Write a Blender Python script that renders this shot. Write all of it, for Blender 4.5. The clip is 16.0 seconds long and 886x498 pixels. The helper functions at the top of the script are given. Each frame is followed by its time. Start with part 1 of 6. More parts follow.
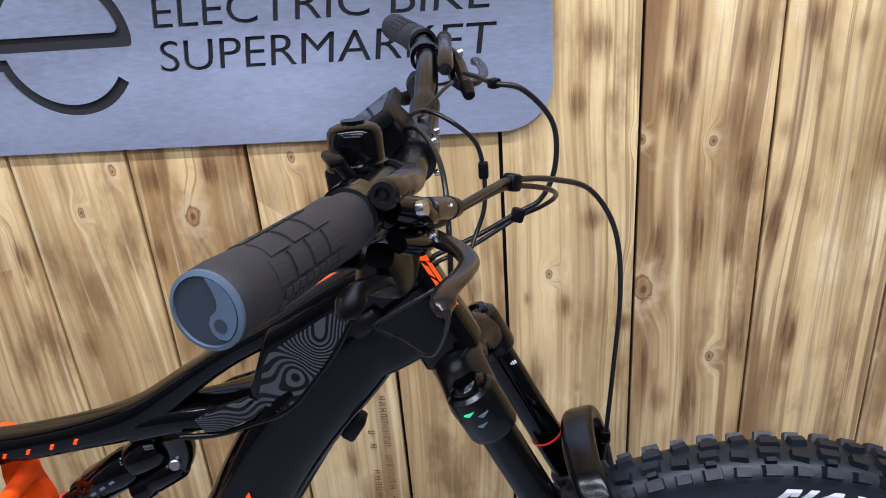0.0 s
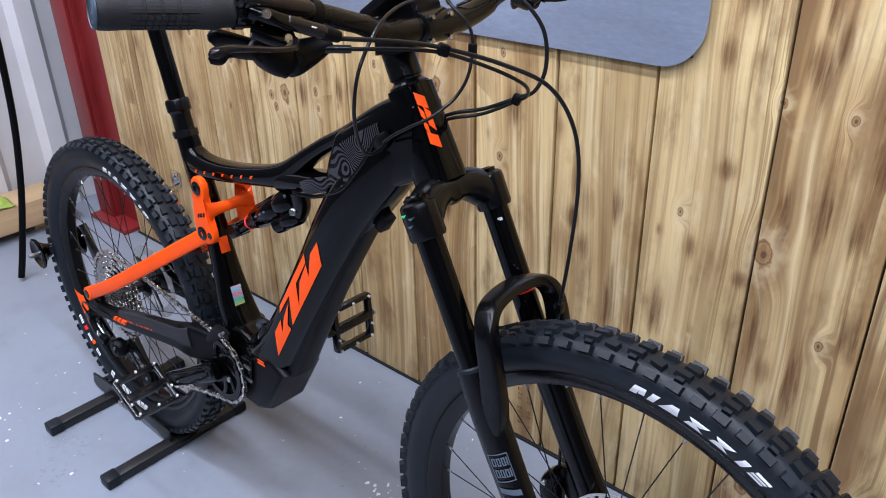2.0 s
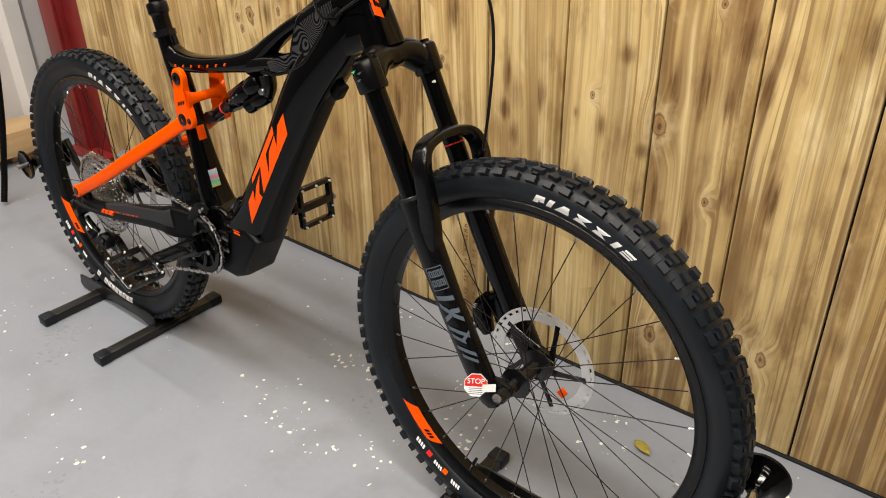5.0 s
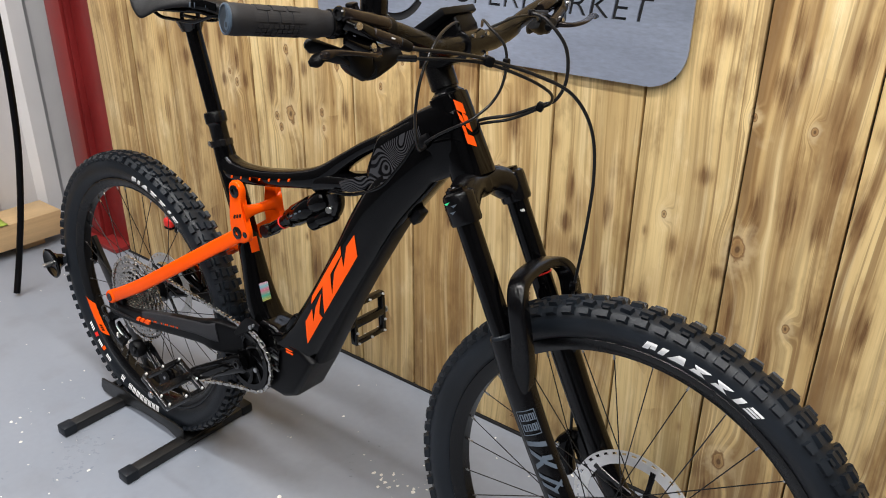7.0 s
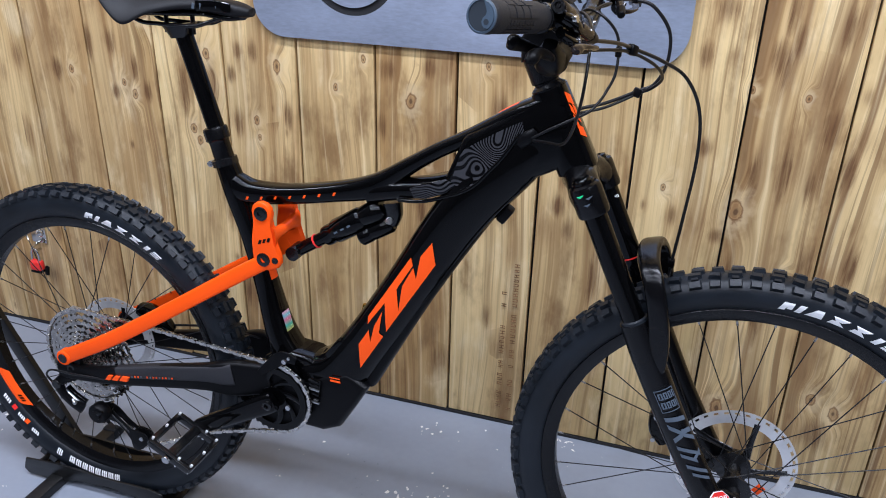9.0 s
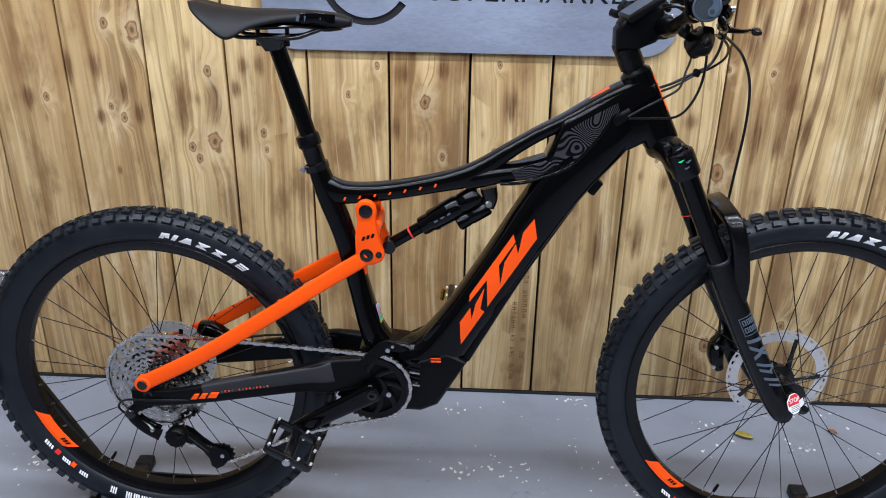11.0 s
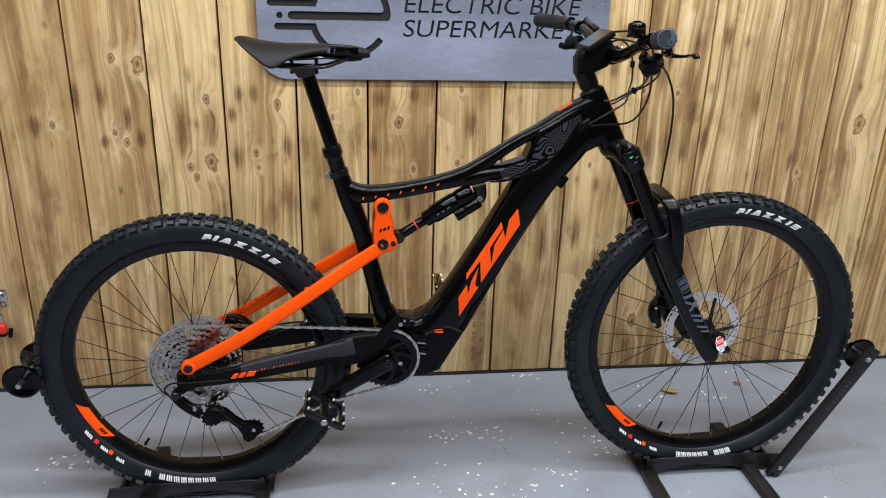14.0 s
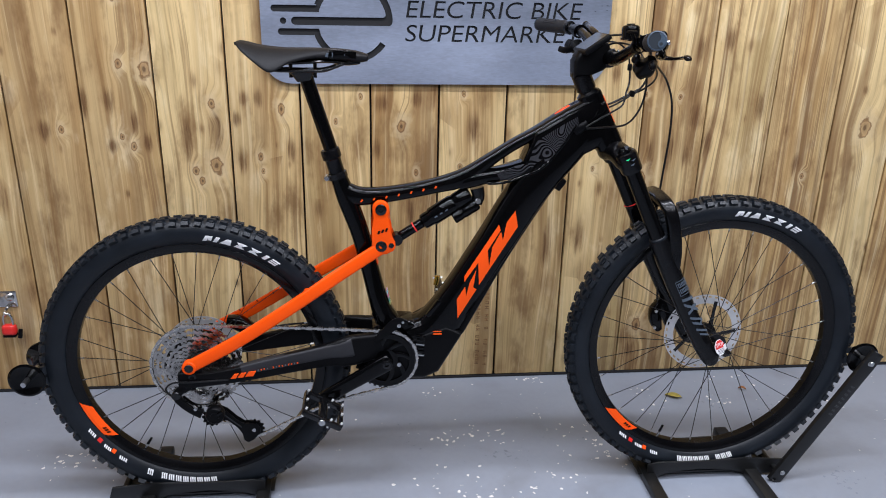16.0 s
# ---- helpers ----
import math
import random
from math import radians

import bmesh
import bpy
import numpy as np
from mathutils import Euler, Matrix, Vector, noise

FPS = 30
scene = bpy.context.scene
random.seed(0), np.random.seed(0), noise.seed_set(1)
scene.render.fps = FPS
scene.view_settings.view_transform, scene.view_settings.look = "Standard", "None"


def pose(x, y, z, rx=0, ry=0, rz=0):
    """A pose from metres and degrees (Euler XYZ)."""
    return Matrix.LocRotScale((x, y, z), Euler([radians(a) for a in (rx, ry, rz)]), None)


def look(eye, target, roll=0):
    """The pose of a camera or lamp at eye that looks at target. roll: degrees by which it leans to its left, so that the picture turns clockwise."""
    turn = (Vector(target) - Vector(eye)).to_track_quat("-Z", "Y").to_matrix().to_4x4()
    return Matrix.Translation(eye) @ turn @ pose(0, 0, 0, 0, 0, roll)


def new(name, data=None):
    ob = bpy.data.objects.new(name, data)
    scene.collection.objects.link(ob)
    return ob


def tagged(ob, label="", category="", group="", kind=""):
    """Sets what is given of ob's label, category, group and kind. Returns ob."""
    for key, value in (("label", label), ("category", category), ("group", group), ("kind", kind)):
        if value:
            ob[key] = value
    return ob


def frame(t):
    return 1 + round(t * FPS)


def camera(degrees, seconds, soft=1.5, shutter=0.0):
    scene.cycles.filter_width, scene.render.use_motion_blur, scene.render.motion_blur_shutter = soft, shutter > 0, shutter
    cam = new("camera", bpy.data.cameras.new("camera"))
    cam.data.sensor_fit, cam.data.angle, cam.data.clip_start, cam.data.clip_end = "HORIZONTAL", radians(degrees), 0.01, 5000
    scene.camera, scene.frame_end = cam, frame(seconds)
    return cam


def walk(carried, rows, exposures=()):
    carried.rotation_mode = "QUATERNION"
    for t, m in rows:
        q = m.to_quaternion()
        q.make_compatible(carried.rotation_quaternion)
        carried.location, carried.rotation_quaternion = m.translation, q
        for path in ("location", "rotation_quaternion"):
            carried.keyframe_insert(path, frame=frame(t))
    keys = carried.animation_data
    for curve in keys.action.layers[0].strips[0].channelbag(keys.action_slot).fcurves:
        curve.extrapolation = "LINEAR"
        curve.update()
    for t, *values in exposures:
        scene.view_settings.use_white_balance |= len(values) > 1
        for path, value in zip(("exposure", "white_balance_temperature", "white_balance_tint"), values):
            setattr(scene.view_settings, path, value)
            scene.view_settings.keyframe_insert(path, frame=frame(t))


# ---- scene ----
cam = camera(58.7, 16.0, soft=1.0)
PATH = [
    (0, (0.449, -0.623, 1.289), (0.268, 1.163, 0.410), -4.6),
    (0.5, (0.599, -0.567, 1.278), (-0.008, 1.130, 0.410), -3.6),
    (1, (0.796, -0.555, 1.264), (-0.177, 0.948, 0.373), -2.0),
    (1.5, (0.925, -0.601, 1.268), (-0.222, 0.756, 0.35), -1.3),
    (2, (1.019, -0.688, 1.268), (-0.167, 0.627, 0.338), -1.3),
    (2.5, (1.131, -0.809, 1.246), (-0.02, 0.524, 0.298), -1.0),
    (3, (1.205, -0.853, 1.239), (0.073, 0.488, 0.278), -0.5),
    (3.2, (1.228, -0.853, 1.226), (0.096, 0.487, 0.266), -0.6),
    (5.3, (1.24, -0.894, 1.214), (0.142, 0.449, 0.219), -1.0),
    (5.5, (1.218, -0.892, 1.232), (0.11, 0.468, 0.271), -0.7),
    (6, (1.162, -0.889, 1.26), (0.034, 0.501, 0.368), -0.7),
    (6.5, (1.107, -0.897, 1.277), (-0.006, 0.522, 0.415), 0.0),
    (7, (1.04, -0.903, 1.273), (-0.073, 0.53, 0.43), 0.5),
    (7.5, (0.918, -0.893, 1.269), (-0.187, 0.548, 0.431), -0.3),
    (8, (0.786, -0.893, 1.256), (-0.198, 0.634, 0.421), 0.9),
    (8.5, (0.649, -0.974, 1.252), (-0.07, 0.694, 0.416), 0.9),
    (9, (0.535, -1.119, 1.258), (-0.012, 0.608, 0.409), 1.4),
    (9.5, (0.428, -1.18, 1.246), (-0.013, 0.577, 0.398), 1.8),
    (9.7, (0.369, -1.185, 1.233), (-0.014, 0.591, 0.397), 1.5),
    (11.8, (-0.068, -1.478, 1.263), (0.016, 0.352, 0.459), 0.4),
    (12, (-0.098, -1.5, 1.256), (0.025, 0.33, 0.458), 0.0),
    (12.5, (-0.211, -1.556, 1.256), (0.003, 0.271, 0.471), -0.8),
    (13, (-0.246, -1.618, 1.272), (0.02, 0.22, 0.53), 0.1),
    (13.5, (-0.24, -1.665, 1.286), (0.033, 0.182, 0.569), 1.2),
    (14, (-0.213, -1.677, 1.28), (0.032, 0.172, 0.557), 1.7),
    (14.5, (-0.192, -1.696, 1.284), (0.032, 0.158, 0.568), 1.8),
    (15, (-0.183, -1.705, 1.281), (0.03, 0.15, 0.567), 1.5),
    (15.5, (-0.176, -1.702, 1.276), (0.027, 0.157, 0.569), 1.4),
    (16, (-0.168, -1.698, 1.275), (0.03, 0.162, 0.568), 1.3),
]
walk(cam, [(t, look(eye, target, roll)) for t, eye, target, roll in PATH],
     exposures=[(0, 0.04, 5500, 18), (0.5, -0.05, 5480, 17), (1, -0.02, 5450, 17), (2, 0.0, 5400, 15), (2.5, 0.0, 5850, 14), (3.2, 0.0, 6500, 11), (5.3, 0.0, 7350, 9), (6, -0.02, 7150, 8), (7, 0.0, 6400, 9), (8, 0.0, 6150, 8), (9, -0.05, 5400, 14), (12, -0.08, 5800, 11), (13.5, -0.16, 6150, 11), (14.5, -0.18, 5850, 11), (16, -0.2, 5700, 13)])

# ---- world and lights: a closed workshop under white ceiling strip lamps ----
world = bpy.data.worlds.new("World")
scene.world = world
world.use_nodes = True
world.node_tree.nodes["Background"].inputs["Color"].default_value = (0.75, 0.85, 1.0, 1)
world.node_tree.nodes["Background"].inputs["Strength"].default_value = 0.05


def strip_lamp(x, y, z, length, watts, along="x"):
    d = bpy.data.lights.new("strip_lamp", "AREA")
    d.shape, d.size, d.size_y, d.energy = "RECTANGLE", length, 0.10, watts
    d.color = (1.0, 0.97, 0.94)
    ob = new("strip_lamp", d)
    ob.matrix_world = pose(x, y, z, 0, 0, 0 if along == "x" else 90)
    return ob


CEIL = 3.0
LAMPS = [(1.27, -0.60, 2.4, 73), (-1.0, -0.60, 1.9, 53), (1.27, -1.75, 2.4, 50), (-1.0, -1.75, 1.9, 34), (1.27, -2.95, 2.4, 34), (-1.0, -2.95, 1.9, 23)]
for lx, ly, length, watts in LAMPS:
    strip_lamp(lx, ly, CEIL - 0.075, length, watts)

# ---- materials ----
def nodes_of(m):
    m.use_nodes = True
    return m.node_tree.nodes, m.node_tree.links, m.node_tree.nodes["Principled BSDF"]


def mat(name, col, rough=0.5, metal=0.0, coat=0.0, vary=0.12, vscale=9.0, bump=0.0, bscale=300.0, rvary=0.08, spec=0.5, stretch=(1, 1, 1)):
    """Principled surface with two scales of variation in colour and gloss, and a fine relief."""
    m = bpy.data.materials.new(name)
    n, l, b = nodes_of(m)
    b.inputs["Metallic"].default_value = metal
    b.inputs["Coat Weight"].default_value = coat
    b.inputs["Coat Roughness"].default_value = 0.04
    b.inputs["Specular IOR Level"].default_value = spec
    tc = n.new("ShaderNodeTexCoord")
    mp = n.new("ShaderNodeMapping")
    mp.inputs["Scale"].default_value = stretch
    l.new(tc.outputs["Object"], mp.inputs["Vector"])
    big, fine = n.new("ShaderNodeTexNoise"), n.new("ShaderNodeTexNoise")
    big.inputs["Scale"].default_value, big.inputs["Detail"].default_value = vscale, 5
    fine.inputs["Scale"].default_value, fine.inputs["Detail"].default_value = bscale, 3
    for t in (big, fine):
        l.new(mp.outputs["Vector"], t.inputs["Vector"])
    mixf = n.new("ShaderNodeMath")
    mixf.operation = "MULTIPLY_ADD"
    l.new(fine.outputs["Fac"], mixf.inputs[0])
    mixf.inputs[1].default_value = 0.35
    l.new(big.outputs["Fac"], mixf.inputs[2])
    ramp = n.new("ShaderNodeMapRange")
    ramp.inputs["From Min"].default_value, ramp.inputs["From Max"].default_value = 0.4, 0.95
    l.new(mixf.outputs[0], ramp.inputs["Value"])
    mix = n.new("ShaderNodeMix")
    mix.data_type = "RGBA"
    mix.inputs["A"].default_value = (*[c * (1 - vary) for c in col], 1)
    mix.inputs["B"].default_value = (*[min(1, c * (1 + vary)) for c in col], 1)
    l.new(ramp.outputs["Result"], mix.inputs["Factor"])
    l.new(mix.outputs["Result"], b.inputs["Base Color"])
    rr = n.new("ShaderNodeMapRange")
    rr.inputs["To Min"].default_value, rr.inputs["To Max"].default_value = max(0.02, rough - rvary), min(1, rough + rvary)
    l.new(mixf.outputs[0], rr.inputs["Value"])
    rr.inputs["From Min"].default_value, rr.inputs["From Max"].default_value = 0.4, 0.95
    l.new(rr.outputs["Result"], b.inputs["Roughness"])
    if bump:
        bp = n.new("ShaderNodeBump")
        bp.inputs["Strength"].default_value, bp.inputs["Distance"].default_value = bump, 0.001
        l.new(fine.outputs["Fac"], bp.inputs["Height"])
        l.new(bp.outputs["Normal"], b.inputs["Normal"])
    return m


GLOSS = mat("gloss_black_paint", (0.001, 0.001, 0.0012), 0.075, coat=0.0, vary=0.3, rvary=0.03, spec=0.21)
SATIN = mat("satin_black_paint", (0.0016, 0.0016, 0.0020), 0.24, vary=0.25, bump=0.03, bscale=900, spec=0.28)
LEVER = mat("dark_bronze_metal", (0.030, 0.025, 0.024), 0.24, metal=0.75, vary=0.2)
MATTE = mat("matte_black_plastic", (0.002, 0.002, 0.0025), 0.38, vary=0.25, bump=0.1, bscale=700, spec=0.12)
ANOD = mat("anodised_black", (0.004, 0.004, 0.0045), 0.22, metal=0.1, vary=0.2)
RUBBER = mat("tyre_rubber", (0.0072, 0.0095, 0.0132), 0.41, vary=0.4, vscale=14, bump=0.25, bscale=500, spec=0.27)
GRIP = mat("grip_rubber", (0.013, 0.0125, 0.014), 0.7, vary=0.25, vscale=20, bump=0.35, bscale=900, spec=0.35)
GREYPLUG = mat("grey_plastic", (0.045, 0.068, 0.098), 0.42, vary=0.12)
PLUGDARK = mat("dark_grey_plastic", (0.012, 0.018, 0.026), 0.5, vary=0.12)
LEATHER = mat("saddle_cover", (0.006, 0.006, 0.007), 0.5, vary=0.25, bump=0.3, bscale=800, spec=0.22)
ORANGE = mat("orange_paint", (0.86, 0.082, 0.001), 0.22, spec=0.12, coat=0.0, vary=0.05, rvary=0.04)
DECAL = mat("orange_decal", (0.86, 0.085, 0.003), 0.38, spec=0.15, vary=0.04)
STEEL = mat("bright_steel", (0.62, 0.61, 0.59), 0.16, metal=1.0, vary=0.15, vscale=40)
DISC = mat("brake_disc_steel", (0.66, 0.66, 0.67), 0.38, metal=0.55, vary=0.14, vscale=30, bump=0.12, bscale=90)
CASSETTE = mat("cassette_steel", (0.40, 0.38, 0.355), 0.22, metal=1.0, vary=0.45, vscale=90, bump=0.5, bscale=110)
CHAIN = mat("chain_steel", (0.52, 0.50, 0.47), 0.26, metal=1.0, vary=0.3, vscale=80)
BOLT = mat("steel_bolt", (0.5, 0.5, 0.5), 0.28, metal=1.0, vary=0.15)
PIN = mat("bright_pin_steel", (0.8, 0.8, 0.8), 0.3, metal=0.4, vary=0.1)
WHITE = mat("white_print", (0.8, 0.8, 0.8), 0.5, vary=0.05)
GREY = mat("grey_print", (0.074, 0.094, 0.122), 0.45, vary=0.1)
RED = mat("red_plastic", (0.62, 0.02, 0.015), 0.35, vary=0.1)
GREEN = mat("green_print", (0.05, 0.65, 0.25), 0.5, vary=0.05)
GOLD = mat("gold_valve", (0.75, 0.5, 0.08), 0.25, metal=1.0, vary=0.1)
HOSE = mat("cable_sleeve", (0.005, 0.005, 0.0055), 0.32, vary=0.2, spec=0.35)
GUARD = mat("rubber_guard", (0.020, 0.020, 0.023), 0.5, vary=0.25, bump=0.2, bscale=500, spec=0.3)
GLASS = mat("display_glass", (0.012, 0.014, 0.018), 0.08, vary=0.1, rvary=0.02)
STANDM = mat("stand_black_steel", (0.004, 0.004, 0.004), 0.4, vary=0.3, bump=0.1, bscale=500)
STEELSIGN = mat("brushed_sign_steel", (0.43, 0.48, 0.60), 0.36, metal=0.7, vary=0.34, vscale=4, bump=0.06, bscale=260, rvary=0.12, stretch=(0.25, 1, 1.0))
REDOX = mat("red_oxide_paint", (0.20, 0.014, 0.014), 0.45, vary=0.25, vscale=6, bump=0.15, bscale=90)
CLAD = mat("grey_cladding", (0.62, 0.60, 0.60), 0.45, vary=0.1, vscale=4, bump=0.05)
# for the unseen walls and ceiling; kept dark to cut fill and reflections
PLASTER = mat("painted_plaster", (0.08, 0.08, 0.085), 0.8, vary=0.08, bump=0.2, bscale=120)
PLY = mat("pale_plywood", (0.55, 0.38, 0.2), 0.6, vary=0.25, vscale=6, bump=0.1, stretch=(1, 0.2, 6))
CLOTH = mat("green_cloth", (0.30, 0.38, 0.06), 0.9, vary=0.3, vscale=30, bump=0.4, bscale=300)
LEAF = mat("dry_leaf", (0.30, 0.24, 0.04), 0.6, vary=0.35, vscale=60)
LEAFB = mat("brown_leaf", (0.24, 0.09, 0.02), 0.6, vary=0.35, vscale=60)
FLECK = mat("white_paint_fleck", (0.72, 0.70, 0.66), 0.6, vary=0.15, vscale=60)
FAINT = mat("faint_grey_print", (0.035, 0.035, 0.038), 0.5, vary=0.1)
STAMPINK = mat("faded_stamp_ink", (0.22, 0.115, 0.045), 0.8, vary=0.5, vscale=40)
DARKGAP = mat("near_black_matte", (0.008, 0.008, 0.009), 0.8, vary=0.3)
LAMPBODY = mat("lamp_body_white", (0.8, 0.8, 0.8), 0.5)


def foil():
    """Iridescent inspection sticker."""
    m = mat("holographic_foil", (0.6, 0.6, 0.6), 0.25, metal=0.4, vary=0.05)
    n, l, b = nodes_of(m)
    tc, sep, ramp = n.new("ShaderNodeTexCoord"), n.new("ShaderNodeSeparateXYZ"), n.new("ShaderNodeValToRGB")
    l.new(tc.outputs["Generated"], sep.inputs[0])
    l.new(sep.outputs["Z"], ramp.inputs["Fac"])
    e = ramp.color_ramp.elements
    e[0].color, e[1].color = (0.75, 0.7, 0.15, 1), (0.7, 0.35, 0.5, 1)
    for p, c in ((0.3, (0.1, 0.6, 0.45, 1)), (0.6, (0.75, 0.2, 0.35, 1)), (0.8, (0.2, 0.6, 0.7, 1))):
        x = e.new(p)
        x.color = c
    l.new(ramp.outputs["Color"], b.inputs["Base Color"])
    return m


def topo():
    """Black paint with thin grey contour lines."""
    m = mat("contour_line_paint", (0.01, 0.01, 0.011), 0.16, vary=0.2, spec=0.2)
    n, l, b = nodes_of(m)
    tc, no = n.new("ShaderNodeTexCoord"), n.new("ShaderNodeTexNoise")
    no.inputs["Scale"].default_value, no.inputs["Detail"].default_value = 12, 0.6
    l.new(tc.outputs["Object"], no.inputs["Vector"])
    mul, fr, gt = n.new("ShaderNodeMath"), n.new("ShaderNodeMath"), n.new("ShaderNodeMapRange")
    mul.operation, fr.operation = "MULTIPLY", "PINGPONG"
    mul.inputs[1].default_value, fr.inputs[1].default_value = 34.0, 0.5
    l.new(no.outputs["Fac"], mul.inputs[0])
    l.new(mul.outputs[0], fr.inputs[0])
    l.new(fr.outputs[0], gt.inputs["Value"])
    gt.inputs["From Min"].default_value, gt.inputs["From Max"].default_value = 0.22, 0.3
    mix = n.new("ShaderNodeMix")
    mix.data_type = "RGBA"
    mix.inputs["A"].default_value, mix.inputs["B"].default_value = (0.0020, 0.0020, 0.0024, 1), (0.036, 0.036, 0.040, 1)
    l.new(gt.outputs["Result"], mix.inputs["Factor"])
    l.new(mix.outputs["Result"], b.inputs["Base Color"])
    return m


FOIL, TOPO = foil(), topo()

# Knots of the boards (x, z, radius) and scorch-like brown stains (x, z, half-width, half-height), in metres on the wall.
KNOTS = [
    (0.652, 0.652, 0.021), (0.692, 0.171, 0.020), (0.641, 0.904, 0.008), (0.764, 0.521, 0.010), (0.743, 0.897, 0.007), (0.502, 0.686, 0.008),
    (-0.978, 0.802, 0.010), (-0.821, 0.782, 0.008), (-0.793, 0.755, 0.010), (-0.634, 0.684, 0.012), (-0.618, 0.656, 0.010), (-0.576, 0.70, 0.022),
    (-0.577, 0.874, 0.013), (-0.39, 0.859, 0.014), (-0.453, 0.726, 0.010), (-0.449, 0.683, 0.008), (-0.173, 0.893, 0.008), (-0.243, 0.825, 0.008),
    (-0.06, 0.811, 0.017), (-0.018, 0.678, 0.010), (1.325, 0.807, 0.024), (1.155, 0.659, 0.008), (0.115, 0.903, 0.008), (0.109, 0.694, 0.009),
    (0.88, 0.24, 0.014), (0.93, 0.215, 0.014), (-0.745, 0.965, 0.020), (-0.81, 0.98, 0.012),
]
STAINS = [
    (-1.026, 0.797, 0.018, 0.035), (-0.914, 0.880, 0.016, 0.050), (-0.848, 0.880, 0.018, 0.040), (-0.783, 0.822, 0.012, 0.040), (-0.757, 0.766, 0.014, 0.030),
    (-0.651, 0.780, 0.016, 0.070), (-0.569, 0.800, 0.022, 0.090), (-0.489, 0.887, 0.014, 0.026), (-0.451, 0.890, 0.013, 0.030), (-0.512, 0.831, 0.012, 0.025),
    (-0.847, 0.758, 0.016, 0.022), (-0.504, 0.715, 0.016, 0.040), (-0.367, 0.745, 0.014, 0.040), (-0.117, 0.876, 0.026, 0.030), (-0.016, 0.889, 0.016, 0.028),
    (-0.130, 0.745, 0.014, 0.035), (0.143, 0.810, 0.020, 0.050), (0.779, 0.725, 0.014, 0.040), (1.129, 0.700, 0.018, 0.040), (0.984, 0.870, 0.016, 0.045),
    (0.55, 0.35, 0.018, 0.09), (0.38, 0.45, 0.016, 0.08), (0.90, 0.15, 0.03, 0.05), (0.87, 1.06, 0.02, 0.04),
]
STAINS_EAST = [
    (0.572, 1.056, 0.024, 0.035), (0.690, 1.060, 0.016, 0.060), (0.706, 1.000, 0.012, 0.050), (0.790, 1.030, 0.018, 0.050), (0.795, 0.850, 0.020, 0.050), (0.674, 0.735, 0.014, 0.070),
    (0.728, 0.744, 0.016, 0.080), (0.478, 0.480, 0.018, 0.060), (0.527, 0.625, 0.012, 0.030), (0.619, 0.592, 0.016, 0.020), (0.840, 0.760, 0.016, 0.070), (0.806, 0.560, 0.018, 0.060),
    (0.381, 0.660, 0.014, 0.040), (0.292, 0.690, 0.014, 0.045), (0.312, 0.555, 0.016, 0.035), (0.286, 0.610, 0.020, 0.030), (0.570, 0.780, 0.020, 0.022), (0.695, 0.950, 0.014, 0.060),
    (0.545, 0.964, 0.014, 0.030), (0.885, 0.567, 0.016, 0.060), (-0.030, 0.560, 0.014, 0.060), (0.135, 0.303, 0.012, 0.040), (0.659, 0.500, 0.012, 0.100), (0.734, 0.430, 0.014, 0.090),
]


